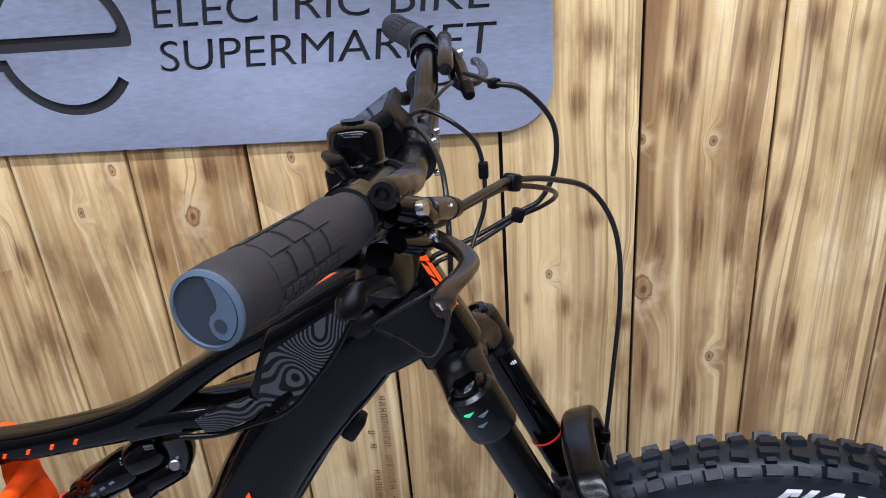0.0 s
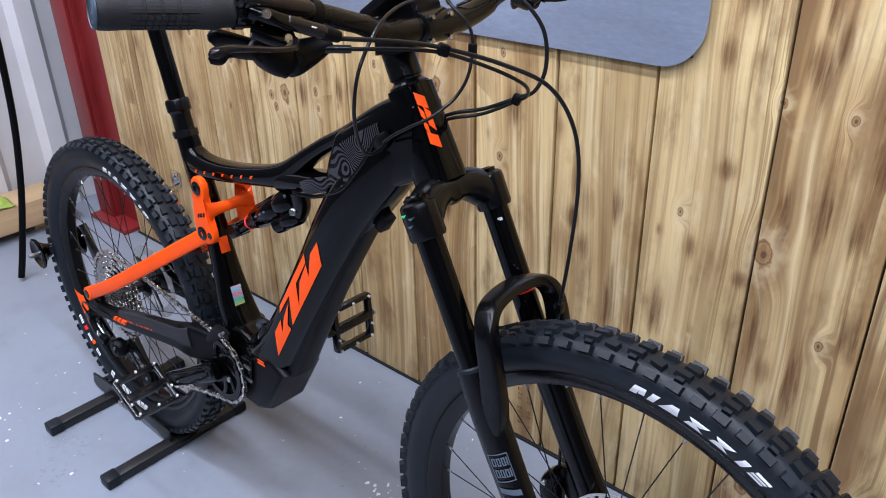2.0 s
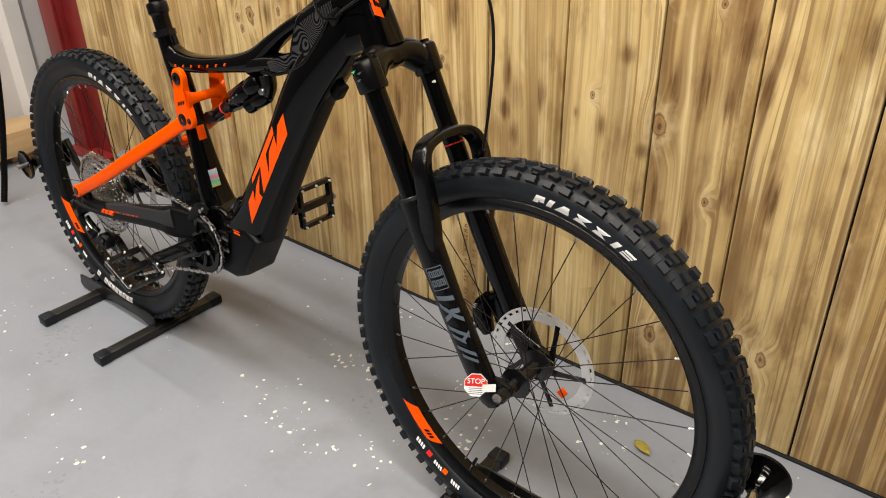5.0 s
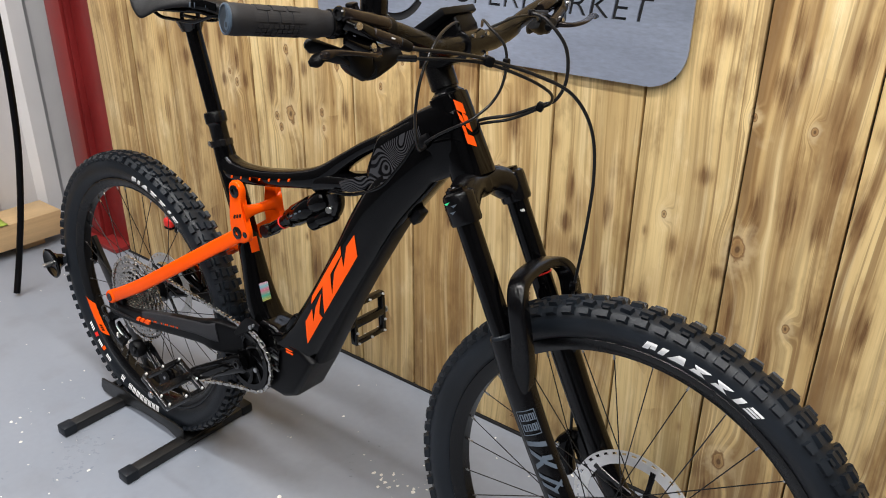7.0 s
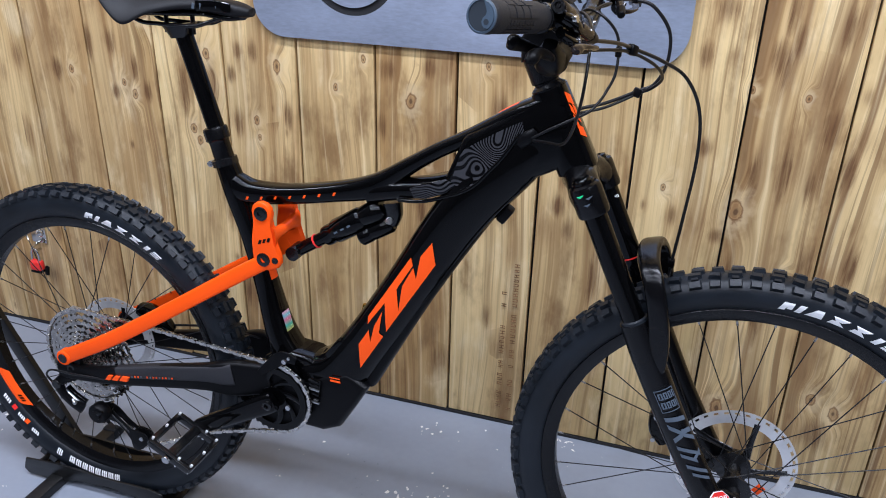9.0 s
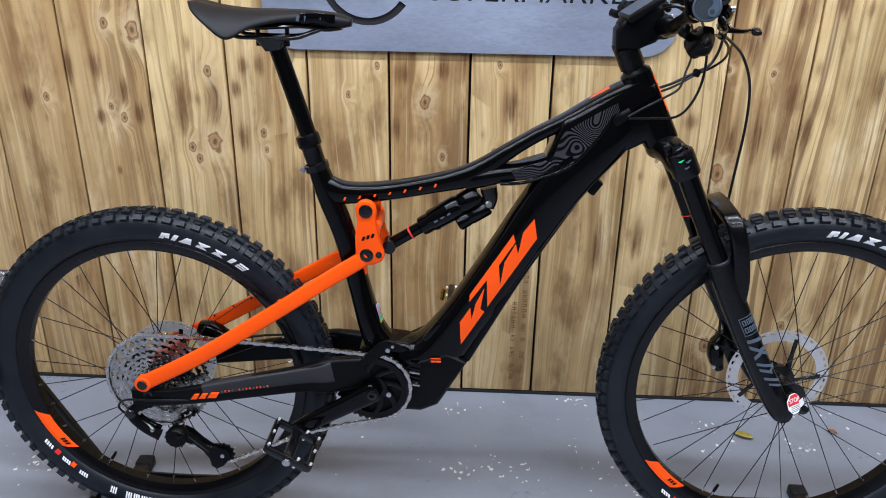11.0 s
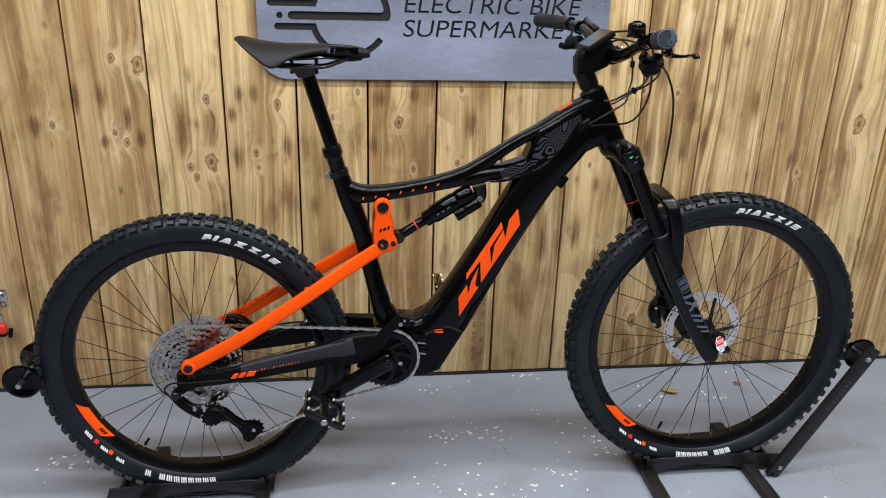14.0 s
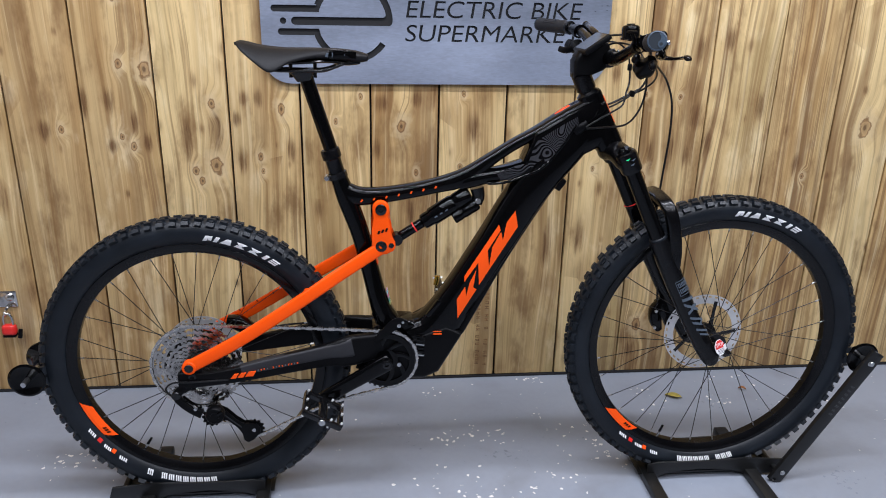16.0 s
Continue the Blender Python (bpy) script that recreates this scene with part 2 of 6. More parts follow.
def wood():
    """Pale sawn pine: vertical grain that bends round knots, brown scorch stains, fine saw marks."""
    m = bpy.data.materials.new("sawn_pine")
    n, l, b = nodes_of(m)

    def math_(op, a, c=None, d=None):
        x = n.new("ShaderNodeMath")
        x.operation = op
        for i, v in enumerate((a, c, d)):
            if v is None:
                continue
            if isinstance(v, (int, float)):
                x.inputs[i].default_value = v
            else:
                l.new(v, x.inputs[i])
        return x.outputs[0]

    def vec(op, a, c=None, d=None, out="Vector"):
        x = n.new("ShaderNodeVectorMath")
        x.operation = op
        for i, v in enumerate((a, c, d)):
            if v is None:
                continue
            if isinstance(v, tuple):
                x.inputs[i].default_value = v
            else:
                l.new(v, x.inputs[i])
        return x.outputs[out]

    def noise_(v, scale, detail=4.0, rough=0.55):
        x = n.new("ShaderNodeTexNoise")
        x.inputs["Scale"].default_value, x.inputs["Detail"].default_value, x.inputs["Roughness"].default_value = scale, detail, rough
        l.new(v, x.inputs["Vector"])
        return x.outputs["Fac"]

    def span(v, a, c, lo=0.0, hi=1.0):
        x = n.new("ShaderNodeMapRange")
        x.interpolation_type = "SMOOTHSTEP"
        l.new(v, x.inputs["Value"])
        for k, w in zip(("From Min", "From Max", "To Min", "To Max"), (a, c, lo, hi)):
            x.inputs[k].default_value = w
        return x.outputs["Result"]

    def blend(f, a, c):
        x = n.new("ShaderNodeMix")
        x.data_type = "RGBA"
        l.new(f, x.inputs["Factor"])
        for k, v in (("A", a), ("B", c)):
            if isinstance(v, tuple):
                x.inputs[k].default_value = (*v, 1)
            else:
                l.new(v, x.inputs[k])
        return x.outputs["Result"]

    pos = n.new("ShaderNodeNewGeometry").outputs["Position"]
    rnd = n.new("ShaderNodeObjectInfo").outputs["Random"]
    # knots: the nearest one's distance in radii
    near = None
    lump = n.new("ShaderNodeTexNoise")
    lump.inputs["Scale"].default_value, lump.inputs["Detail"].default_value = 55, 3
    l.new(pos, lump.inputs["Vector"])
    for x, z, r in KNOTS:
        r *= 0.62
        d = vec("LENGTH", vec("MULTIPLY_ADD", pos, (1 / r, 0, 0.62 / r), (-x / r, 0, -0.62 * z / r)), out="Value")
        near = d if near is None else math_("MINIMUM", near, d)
    stain = None
    for x, z, w, h in STAINS + STAINS_EAST:
        d = vec("LENGTH", vec("MULTIPLY_ADD", pos, (1 / w, 0, 1 / h), (-x / w, 0, -z / h)), out="Value")
        stain = d if stain is None else math_("MINIMUM", stain, d)
    sepp = n.new("ShaderNodeSeparateXYZ")
    l.new(pos, sepp.inputs[0])
    px = sepp.outputs["X"]
    # small scattered knots elsewhere
    shift = n.new("ShaderNodeCombineXYZ")
    l.new(math_("MULTIPLY", rnd, 37.0), shift.inputs["Z"])
    l.new(math_("MULTIPLY", rnd, 11.0), shift.inputs["Y"])
    p2 = vec("ADD", pos, shift.outputs[0])
    vo = n.new("ShaderNodeTexVoronoi")
    vo.inputs["Scale"].default_value = 1.0
    l.new(vec("MULTIPLY", p2, (7.5, 1.0, 5.0)), vo.inputs["Vector"])
    sepc = n.new("ShaderNodeSeparateColor")
    l.new(vo.outputs["Color"], sepc.inputs[0])
    size = span(sepc.outputs[0], 0.55, 1.0, 70.0, 18.0)
    pull = span(near, 0.4, 5.0, 1.0, 0.0)
    near = math_("MINIMUM", near, math_("MULTIPLY", vo.outputs["Distance"], size))
    near = math_("MULTIPLY", near, span(lump.outputs["Fac"], 0.3, 0.7, 0.78, 1.22))
    # upright grain that leans aside round the knots
    wob = noise_(vec("MULTIPLY", p2, (3.0, 1.0, 0.9)), 1.0, 2)
    warp = n.new("ShaderNodeCombineXYZ")
    l.new(math_("ADD", math_("MULTIPLY", wob, 0.10), math_("MULTIPLY", pull, 0.020)), warp.inputs["X"])
    p3 = vec("ADD", p2, warp.outputs[0])
    broad = noise_(vec("MULTIPLY", p3, (34.0, 2.0, 0.8)), 1.0, 3, 0.5)
    thin = noise_(vec("MULTIPLY", p3, (120.0, 6.0, 1.6)), 1.0, 3, 0.55)
    fibre = noise_(vec("MULTIPLY", p3, (420.0, 30.0, 9.0)), 1.0, 4, 0.6)
    figured = span(math_("ADD", noise_(vec("MULTIPLY", p2, (6.0, 1.0, 0.8)), 1.0, 3), math_("ADD", math_("MULTIPLY", rnd, 0.16), span(px, 0.42, 0.66, 0.0, 0.24))), 0.48, 0.80, 0.10, 1.0)
    lines = math_("MULTIPLY", math_("MAXIMUM", span(broad, 0.48, 0.64), math_("MULTIPLY", span(thin, 0.52, 0.60), 0.7)), figured)
    # soft upright bands of paler sapwood, tan heartwood and greenish treatment
    tone = noise_(vec("MULTIPLY", p2, (9.0, 1.0, 0.9)), 1.0, 4, 0.55)
    mott = noise_(vec("MULTIPLY", p2, (11.0, 3.0, 4.0)), 1.0, 5, 0.62)
    cloud = noise_(vec("ADD", vec("MULTIPLY", p2, (4.0, 1.0, 1.6)), (5.0, 0.0, 2.0)), 1.0, 4, 0.6)
    pale = blend(span(tone, 0.34, 0.66), (0.82, 0.615, 0.295), (0.47, 0.290, 0.108))
    pale = blend(span(rnd, 0.55, 0.95, 0.0, 0.55), pale, (0.40, 0.245, 0.100))
    pale = blend(span(rnd, 0.05, 0.45, 0.45, 0.0), pale, (0.79, 0.60, 0.29))
    pale = blend(span(cloud, 0.50, 0.70, 0.0, 0.6), pale, (0.41, 0.300, 0.120))
    pale = blend(span(mott, 0.50, 0.70, 0.0, 0.78), pale, (0.225, 0.124, 0.046))
    pale = blend(span(mott, 0.28, 0.46, 0.6, 0.0), pale, (0.95, 0.785, 0.47))
    col = blend(math_("MULTIPLY", lines, 0.80), pale, (0.170, 0.086, 0.034))
    streak = noise_(vec("MULTIPLY", p3, (62.0, 5.0, 1.1)), 1.0, 4, 0.6)
    col = blend(span(streak, 0.50, 0.68, 0.0, 0.55), col, (0.24, 0.125, 0.040))
    col = blend(span(streak, 0.30, 0.46, 0.45, 0.0), col, (0.94, 0.765, 0.44))
    col = blend(span(thin, 0.50, 0.74, 0.0, 0.34), col, (0.24, 0.128, 0.044))
    col = blend(span(fibre, 0.50, 0.78, 0.0, 0.20), col, (0.26, 0.145, 0.055))
    # soft brown scorch blots, longer than wide, streaked along the grain, each of its own strength
    rag = noise_(vec("MULTIPLY", p3, (130.0, 8.0, 9.0)), 1.0, 4, 0.65)
    blot = n.new("ShaderNodeTexVoronoi")
    blot.inputs["Scale"].default_value = 1.0
    l.new(vec("ADD", vec("MULTIPLY", p2, (15.0, 1.0, 8.0)), (3.7, 0.0, 1.9)), blot.inputs["Vector"])
    bsep = n.new("ShaderNodeSeparateColor")
    l.new(blot.outputs["Color"], bsep.inputs[0])
    bsize = span(bsep.outputs[1], 0.30, 1.0, 9.0, 2.0)
    bd = math_("MULTIPLY", blot.outputs["Distance"], bsize)
    soft_edge = math_("MULTIPLY", math_("SUBTRACT", rag, 0.5), 1.5)
    free = math_("MULTIPLY", span(math_("ADD", bd, soft_edge), 0.15, 1.15, 1.0, 0.0), span(bsep.outputs[2], 0.0, 1.0, 0.25, 0.95))
    known = span(math_("ADD", stain, soft_edge), 0.2, 1.2, 1.0, 0.0)
    st = math_("MULTIPLY", math_("MAXIMUM", free, known), span(rag, 0.28, 0.62, 1.0, 0.62))
    halo = math_("MULTIPLY", span(math_("MINIMUM", math_("MULTIPLY", bd, 0.55), math_("MULTIPLY", stain, 0.55)), 0.2, 1.1, 0.34, 0.0), span(bsep.outputs[2], 0.0, 0.6, 0.4, 1.0))
    col = blend(halo, col, (0.36, 0.20, 0.075))
    col = blend(math_("MULTIPLY", st, 0.92), col, (0.105, 0.042, 0.013))
    # rings, rim and heart of knots
    rim = span(near, 0.8, 1.35, 1.0, 0.0)
    ring = n.new("ShaderNodeTexWave")
    ring.wave_type, ring.rings_direction = "BANDS", "X"
    cx = n.new("ShaderNodeCombineXYZ")
    l.new(near, cx.inputs[0])
    l.new(cx.outputs[0], ring.inputs["Vector"])
    ring.inputs["Scale"].default_value, ring.inputs["Distortion"].default_value = 0.8, 2.5
    kcol = blend(ring.outputs["Fac"], (0.42, 0.25, 0.105), (0.30, 0.155, 0.060))
    col = blend(math_("MULTIPLY", span(near, 1.2, 3.2, 0.5, 0.0), span(near, 0.9, 1.2)), col, (0.72, 0.56, 0.32))
    col = blend(math_("MULTIPLY", rim, 0.62), col, kcol)
    edge = math_("MULTIPLY", span(near, 0.75, 0.98), span(near, 1.02, 1.35, 1.0, 0.0))
    col = blend(math_("MULTIPLY", edge, 0.6), col, (0.13, 0.056, 0.020))
    col = blend(span(near, 0.20, 0.62, 0.72, 0.0), col, (0.06, 0.027, 0.012))
    l.new(col, b.inputs["Base Color"])
    l.new(span(fibre, 0.3, 0.8, 0.5, 0.72), b.inputs["Roughness"])
    b.inputs["Specular IOR Level"].default_value = 0.35
    bp = n.new("ShaderNodeBump")
    bp.inputs["Strength"].default_value, bp.inputs["Distance"].default_value = 0.35, 0.0012
    l.new(math_("ADD", math_("MULTIPLY", fibre, 0.6), math_("SUBTRACT", 0.0, math_("MULTIPLY", lines, 0.4))), bp.inputs["Height"])
    l.new(bp.outputs["Normal"], b.inputs["Normal"])
    return m


WOOD = wood()


def concrete():
    m = mat("grey_floor_paint", (0.238, 0.26, 0.305), 0.36, vary=0.10, vscale=2.2, bump=0.12, bscale=60, rvary=0.14)
    n, l, b = nodes_of(m)
    tc, dirt, spots = n.new("ShaderNodeTexCoord"), n.new("ShaderNodeTexNoise"), n.new("ShaderNodeTexNoise")
    dirt.inputs["Scale"].default_value, dirt.inputs["Detail"].default_value = 7, 8
    spots.inputs["Scale"].default_value, spots.inputs["Detail"].default_value = 34, 3
    for t in (dirt, spots):
        l.new(tc.outputs["Object"], t.inputs["Vector"])
    old = b.inputs["Base Color"].links[0].from_socket
    r1, r2 = n.new("ShaderNodeMapRange"), n.new("ShaderNodeMapRange")
    l.new(dirt.outputs["Fac"], r1.inputs["Value"])
    r1.inputs["From Min"].default_value, r1.inputs["From Max"].default_value, r1.inputs["To Max"].default_value = 0.52, 0.75, 0.28
    l.new(spots.outputs["Fac"], r2.inputs["Value"])
    r2.inputs["From Min"].default_value, r2.inputs["From Max"].default_value, r2.inputs["To Max"].default_value = 0.735, 0.76, 0.75
    for fac, c in ((r1, (0.12, 0.115, 0.11, 1)), (r2, (0.68, 0.66, 0.62, 1))):
        x = n.new("ShaderNodeMix")
        x.data_type = "RGBA"
        l.new(fac.outputs["Result"], x.inputs["Factor"])
        l.new(old, x.inputs["A"])
        x.inputs["B"].default_value = c
        old = x.outputs["Result"]
    l.new(old, b.inputs["Base Color"])
    return m


CONCRETE = concrete()

# ---- mesh helpers ----
def part(name, bm, material, parent=None, label="", smooth=True, angle=38, xf=None):
    """Links a bmesh as ONE mesh object under a thing or a part."""
    if xf is not None:
        bm.transform(xf)
    bmesh.ops.recalc_face_normals(bm, faces=bm.faces)
    me = bpy.data.meshes.new(name)
    bm.to_mesh(me)
    bm.free()
    if smooth:
        me.shade_smooth()
        me.set_sharp_from_angle(angle=radians(angle))
    me.materials.append(material)
    ob = new(name, me)
    if parent is not None:
        ob.parent = parent
    if label:
        tagged(ob, label)
    return ob


def V(*a):
    return Vector(a)


def ring_faces(bm, a, c, closed=True):
    n = len(a)
    for i in range(n if closed else n - 1):
        j = (i + 1) % n
        bm.faces.new((a[i], a[j], c[j], c[i]))


def spline(pts, steps):
    """Catmull-Rom through rows of numbers of any width."""
    P = np.array(pts, float)
    P = np.vstack([2 * P[0] - P[1], P, 2 * P[-1] - P[-2]])
    out = []
    for i in range(1, len(P) - 2):
        for k in range(steps):
            t = k / steps
            p0, p1, p2, p3 = P[i - 1], P[i], P[i + 1], P[i + 2]
            out.append(0.5 * (2 * p1 + (p2 - p0) * t + (2 * p0 - 5 * p1 + 4 * p2 - p3) * t * t + (3 * p1 - p0 - 3 * p2 + p3) * t ** 3))
    out.append(P[-2])
    return out


def sweep(bm, rows, steps=6, seg=20, power=2.0, side=(0, 1, 0), caps=True):
    """A limb through rows (x, y, z, half-width along side, half-height), with superelliptic sections."""
    S = spline(rows, steps) if steps > 1 else [np.array(r, float) for r in rows]
    side = Vector(side)
    prev = None
    n = len(S)
    for i, s in enumerate(S):
        a, c = Vector(S[max(0, i - 1)][:3]), Vector(S[min(n - 1, i + 1)][:3])
        d = (c - a).normalized()
        u = (side - d * side.dot(d)).normalized()
        w = d.cross(u)
        ring = []
        for k in range(seg):
            t = 2 * math.pi * k / seg
            ct, st = math.cos(t), math.sin(t)
            e = 2.0 / power
            ring.append(bm.verts.new(Vector(s[:3]) + u * (s[3] * math.copysign(abs(ct) ** e, ct)) + w * (s[4] * math.copysign(abs(st) ** e, st))))
        if prev:
            ring_faces(bm, prev, ring)
        elif caps:
            bm.faces.new(ring)
        prev = ring
    if caps:
        bm.faces.new(list(reversed(prev)))
    return bm


def upright_loft(bm, rows, steps=5, seg=40, power=5.5):
    """A body through upright sections (x, middle height, half-width, half-height), square with rounded corners."""
    prev = None
    for x, zc, w, h in spline(rows, steps):
        ring = []
        for k in range(seg):
            t = 2 * math.pi * k / seg
            ct, st = math.cos(t), math.sin(t)
            ring.append(bm.verts.new((x, w * math.copysign(abs(ct) ** (2 / power), ct), zc + h * math.copysign(abs(st) ** (2 / power), st))))
        if prev:
            ring_faces(bm, prev, ring)
        else:
            bm.faces.new(ring)
        prev = ring
    bm.faces.new(list(reversed(prev)))
    return bm


def pipe(bm, pts, r, steps=6, seg=10):
    """A round cable or tube through points."""
    S = [Vector(p) for p in (spline(pts, steps) if steps > 1 else pts)]
    d0 = (S[1] - S[0]).normalized()
    u = d0.orthogonal().normalized()
    prev = None
    for i, s in enumerate(S):
        d = (S[min(len(S) - 1, i + 1)] - S[max(0, i - 1)]).normalized()
        u = (u - d * u.dot(d)).normalized()
        w = d.cross(u)
        rr = r[i * (len(r) - 1) // max(1, len(S) - 1)] if isinstance(r, (list, tuple)) else r
        ring = [bm.verts.new(s + rr * (u * math.cos(2 * math.pi * k / seg) + w * math.sin(2 * math.pi * k / seg))) for k in range(seg)]
        if prev:
            ring_faces(bm, prev, ring)
        else:
            bm.faces.new(ring)
        prev = ring
    bm.faces.new(list(reversed(prev)))
    return bm


def lathe(bm, prof, base, axis, seg=32, closed=False):
    """Turns a profile of (radius, distance along the axis) round an axis."""
    ax = Vector(axis).normalized()
    u = ax.orthogonal().normalized()
    w = ax.cross(u)
    rings = []
    for r, h in prof:
        rings.append([bm.verts.new(Vector(base) + ax * h + max(r, 1e-5) * (u * math.cos(2 * math.pi * k / seg) + w * math.sin(2 * math.pi * k / seg))) for k in range(seg)])
    for a, c in zip(rings, rings[1:]):
        ring_faces(bm, a, c)
    if closed:
        ring_faces(bm, rings[-1], rings[0])
    else:
        bm.faces.new(rings[0])
        bm.faces.new(list(reversed(rings[-1])))
    return bm


def rod(bm, a, c, r, r2=None, seg=16, bevel=0.0):
    a, c = Vector(a), Vector(c)
    L = (c - a).length
    r2 = r if r2 is None else r2
    if bevel:
        prof = [(r - bevel, 0), (r, bevel), (r2, L - bevel), (r2 - bevel, L)]
    else:
        prof = [(r, 0), (r2, L)]
    return lathe(bm, prof, a, c - a, seg)


def box(bm, size, m=None, bevel=0.0, segs=2):
    r = bmesh.ops.create_cube(bm, size=1.0)
    vs = r["verts"]
    mm = (m if m is not None else Matrix()) @ Matrix.Diagonal((*size, 1))
    for v in vs:
        v.co = mm @ v.co
    if bevel:
        es = {e for v in vs for e in v.link_edges}
        bmesh.ops.bevel(bm, geom=list(es), offset=bevel, segments=segs, affect="EDGES", profile=0.5)
    return bm


def prism(bm, poly, y0, y1, bevel=0.0, segs=2):
    """A plate: a polygon of (x, z) between two y."""
    a = [bm.verts.new((x, y0, z)) for x, z in poly]
    c = [bm.verts.new((x, y1, z)) for x, z in poly]
    fs = [bm.faces.new(a), bm.faces.new(list(reversed(c)))]
    n = len(a)
    for i in range(n):
        j = (i + 1) % n
        fs.append(bm.faces.new((a[j], a[i], c[i], c[j])))
    if bevel:
        es = {e for f in fs[:2] for e in f.edges}
        bmesh.ops.bevel(bm, geom=list(es), offset=bevel, segments=segs, affect="EDGES", profile=0.5)
    return bm


def NB():
    return bmesh.new()

# ---- the room ----
WALL_Y = 0.497
wall_back = tagged(part("wall_back", box(NB(), (5.1, 0.06, CEIL), pose(0.98, WALL_Y + 0.052, CEIL / 2)), DARKGAP, smooth=False),
                   "dark backing wall behind upright pine boards", "wall", kind="structure")
JOINTS = [-1.541, -1.309, -1.1145, -0.92, -0.7245, -0.532, -0.339, -0.1455, 0.045, 0.2375, 0.4335, 0.637, 0.826, 1.0255, 1.222]
while JOINTS[-1] < 3.3:
    JOINTS.append(JOINTS[-1] + 0.1945)
STAMPS = [(0.180, 0.05, 0.38), (0.206, 0.03, 0.45)]
gap_rng = random.Random(4)
for xa, xb in zip(JOINTS, JOINTS[1:]):
    g = 0.0018 + gap_rng.random() * 0.0014
    z0 = 0.007 + gap_rng.random() * 0.003
    dy = (gap_rng.random() - 0.5) * 0.005
    bm = box(NB(), (xb - xa - 2 * g, 0.02, CEIL - z0), pose((xa + xb) / 2, WALL_Y + 0.01 + dy * 0.6, (CEIL + z0) / 2, 0, 0, (gap_rng.random() - 0.5) * 0.5), 0.0022, 2)
    part("plank", bm, WOOD, wall_back)

stamp_rng = random.Random(3)
bm = NB()
for sx, z_lo, z_hi in STAMPS:
    z = z_lo
    while z < z_hi:
        tall = stamp_rng.uniform(0.008, 0.014)
        if stamp_rng.random() < 0.82:
            for q in range(2):
                box(bm, (0.012, 0.0006, 0.0018), pose(sx, 0.4935, z + tall * (0.15 + 0.5 * q)))
            box(bm, (0.0022, 0.0006, tall * 0.7), pose(sx + stamp_rng.choice((-0.005, 0.0, 0.005)), 0.4937, z + tall * 0.4))
        z += tall + 0.003
part("board_stamp", bm, STAMPINK, wall_back, "faint brown grading stamp printed up a board", smooth=False)

floor = tagged(part("floor", box(NB(), (5.7, 4.8, 0.1), pose(0.75, -1.8, -0.05)), CONCRETE, smooth=False),
               "grey painted concrete floor with white paint flecks", "floor", kind="structure")
# assumed ceiling and walls out of view, dark so the gloss paint mirrors little
tagged(part("ceiling", box(NB(), (5.7, 4.8, 0.1), pose(0.75, -1.8, CEIL + 0.05)), PLASTER, smooth=False), "assumed plain dark ceiling out of view", "ceiling", kind="structure")
tagged(part("wall_front", box(NB(), (5.7, 0.1, CEIL), pose(0.75, -4.15, CEIL / 2)), PLASTER, smooth=False), "assumed plain dark wall out of view", "wall", kind="structure")
tagged(part("wall_east", box(NB(), (0.1, 4.7, CEIL), pose(3.55, -1.75, CEIL / 2)), PLASTER, smooth=False), "assumed plain dark wall out of view", "wall", kind="structure")
# added near-black strip: draws the gap under the boards as a thin dark line
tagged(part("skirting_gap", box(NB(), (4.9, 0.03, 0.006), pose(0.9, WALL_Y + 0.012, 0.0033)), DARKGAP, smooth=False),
       "added dark strip filling the gap under the boards", "skirting", kind="structure")

# west side: ribbed metal cladding
bm = NB()
ribs, y = [], 0.62
while y > -0.3:
    for dy, dx in ((0, 0), (0.10, 0), (0.125, 0.03), (0.185, 0.03), (0.21, 0)):
        ribs.append((y - dy, -2.02 + dx))
    y -= 0.25
lo = [bm.verts.new((x, yy, 0)) for yy, x in ribs]
hi = [bm.verts.new((x, yy, CEIL)) for yy, x in ribs]
lo2 = [bm.verts.new((-2.06, yy, 0)) for yy, x in ribs]
hi2 = [bm.verts.new((-2.06, yy, CEIL)) for yy, x in ribs]
ring_faces(bm, lo, hi, False)
ring_faces(bm, hi, hi2, False)
ring_faces(bm, hi2, lo2, False)
tagged(part("wall_west", bm, CLAD, angle=20), "pale grey ribbed metal cladding", "wall", kind="structure")
# added beyond the visible cladding: a dark surface for the frame to reflect
tagged(part("wall_side_added", box(NB(), (0.1, 3.75, CEIL), pose(-2.05, -2.27, CEIL / 2)), PLASTER, smooth=False), "added dark wall out of view that darkens reflections", "wall", kind="structure")

# red steel column in the corner
col = tagged(new("steel_column"), "dark red painted steel column beside the boards", "column", kind="structure")
part("front_flange", box(NB(), (0.102, 0.014, CEIL), pose(-1.760, 0.494, CEIL / 2), 0.002), REDOX, col)
part("web", box(NB(), (0.164, 0.012, CEIL), pose(-1.6265, 0.532, CEIL / 2), 0.001), REDOX, col)
part("side_flange", box(NB(), (0.012, 0.046, CEIL), pose(-1.7145, 0.524, CEIL / 2), 0.002), REDOX, col)
part("base_plate", box(NB(), (0.25, 0.10, 0.016), pose(-1.69, 0.50, 0.009), 0.002), REDOX, col)

# ---- the bicycle ----
LEAN_DEG = 2.2
bike = tagged(new("electric_mountain_bike"), "gloss black and orange full-suspension electric mountain bike on floor stands", "bicycle")
bike.matrix_world = pose(0, -0.02, 0, -LEAN_DEG)
REAR, FRONT = V(-0.559, 0, 0.360), V(0.690, 0, 0.380)
Y = V(0, 1, 0)


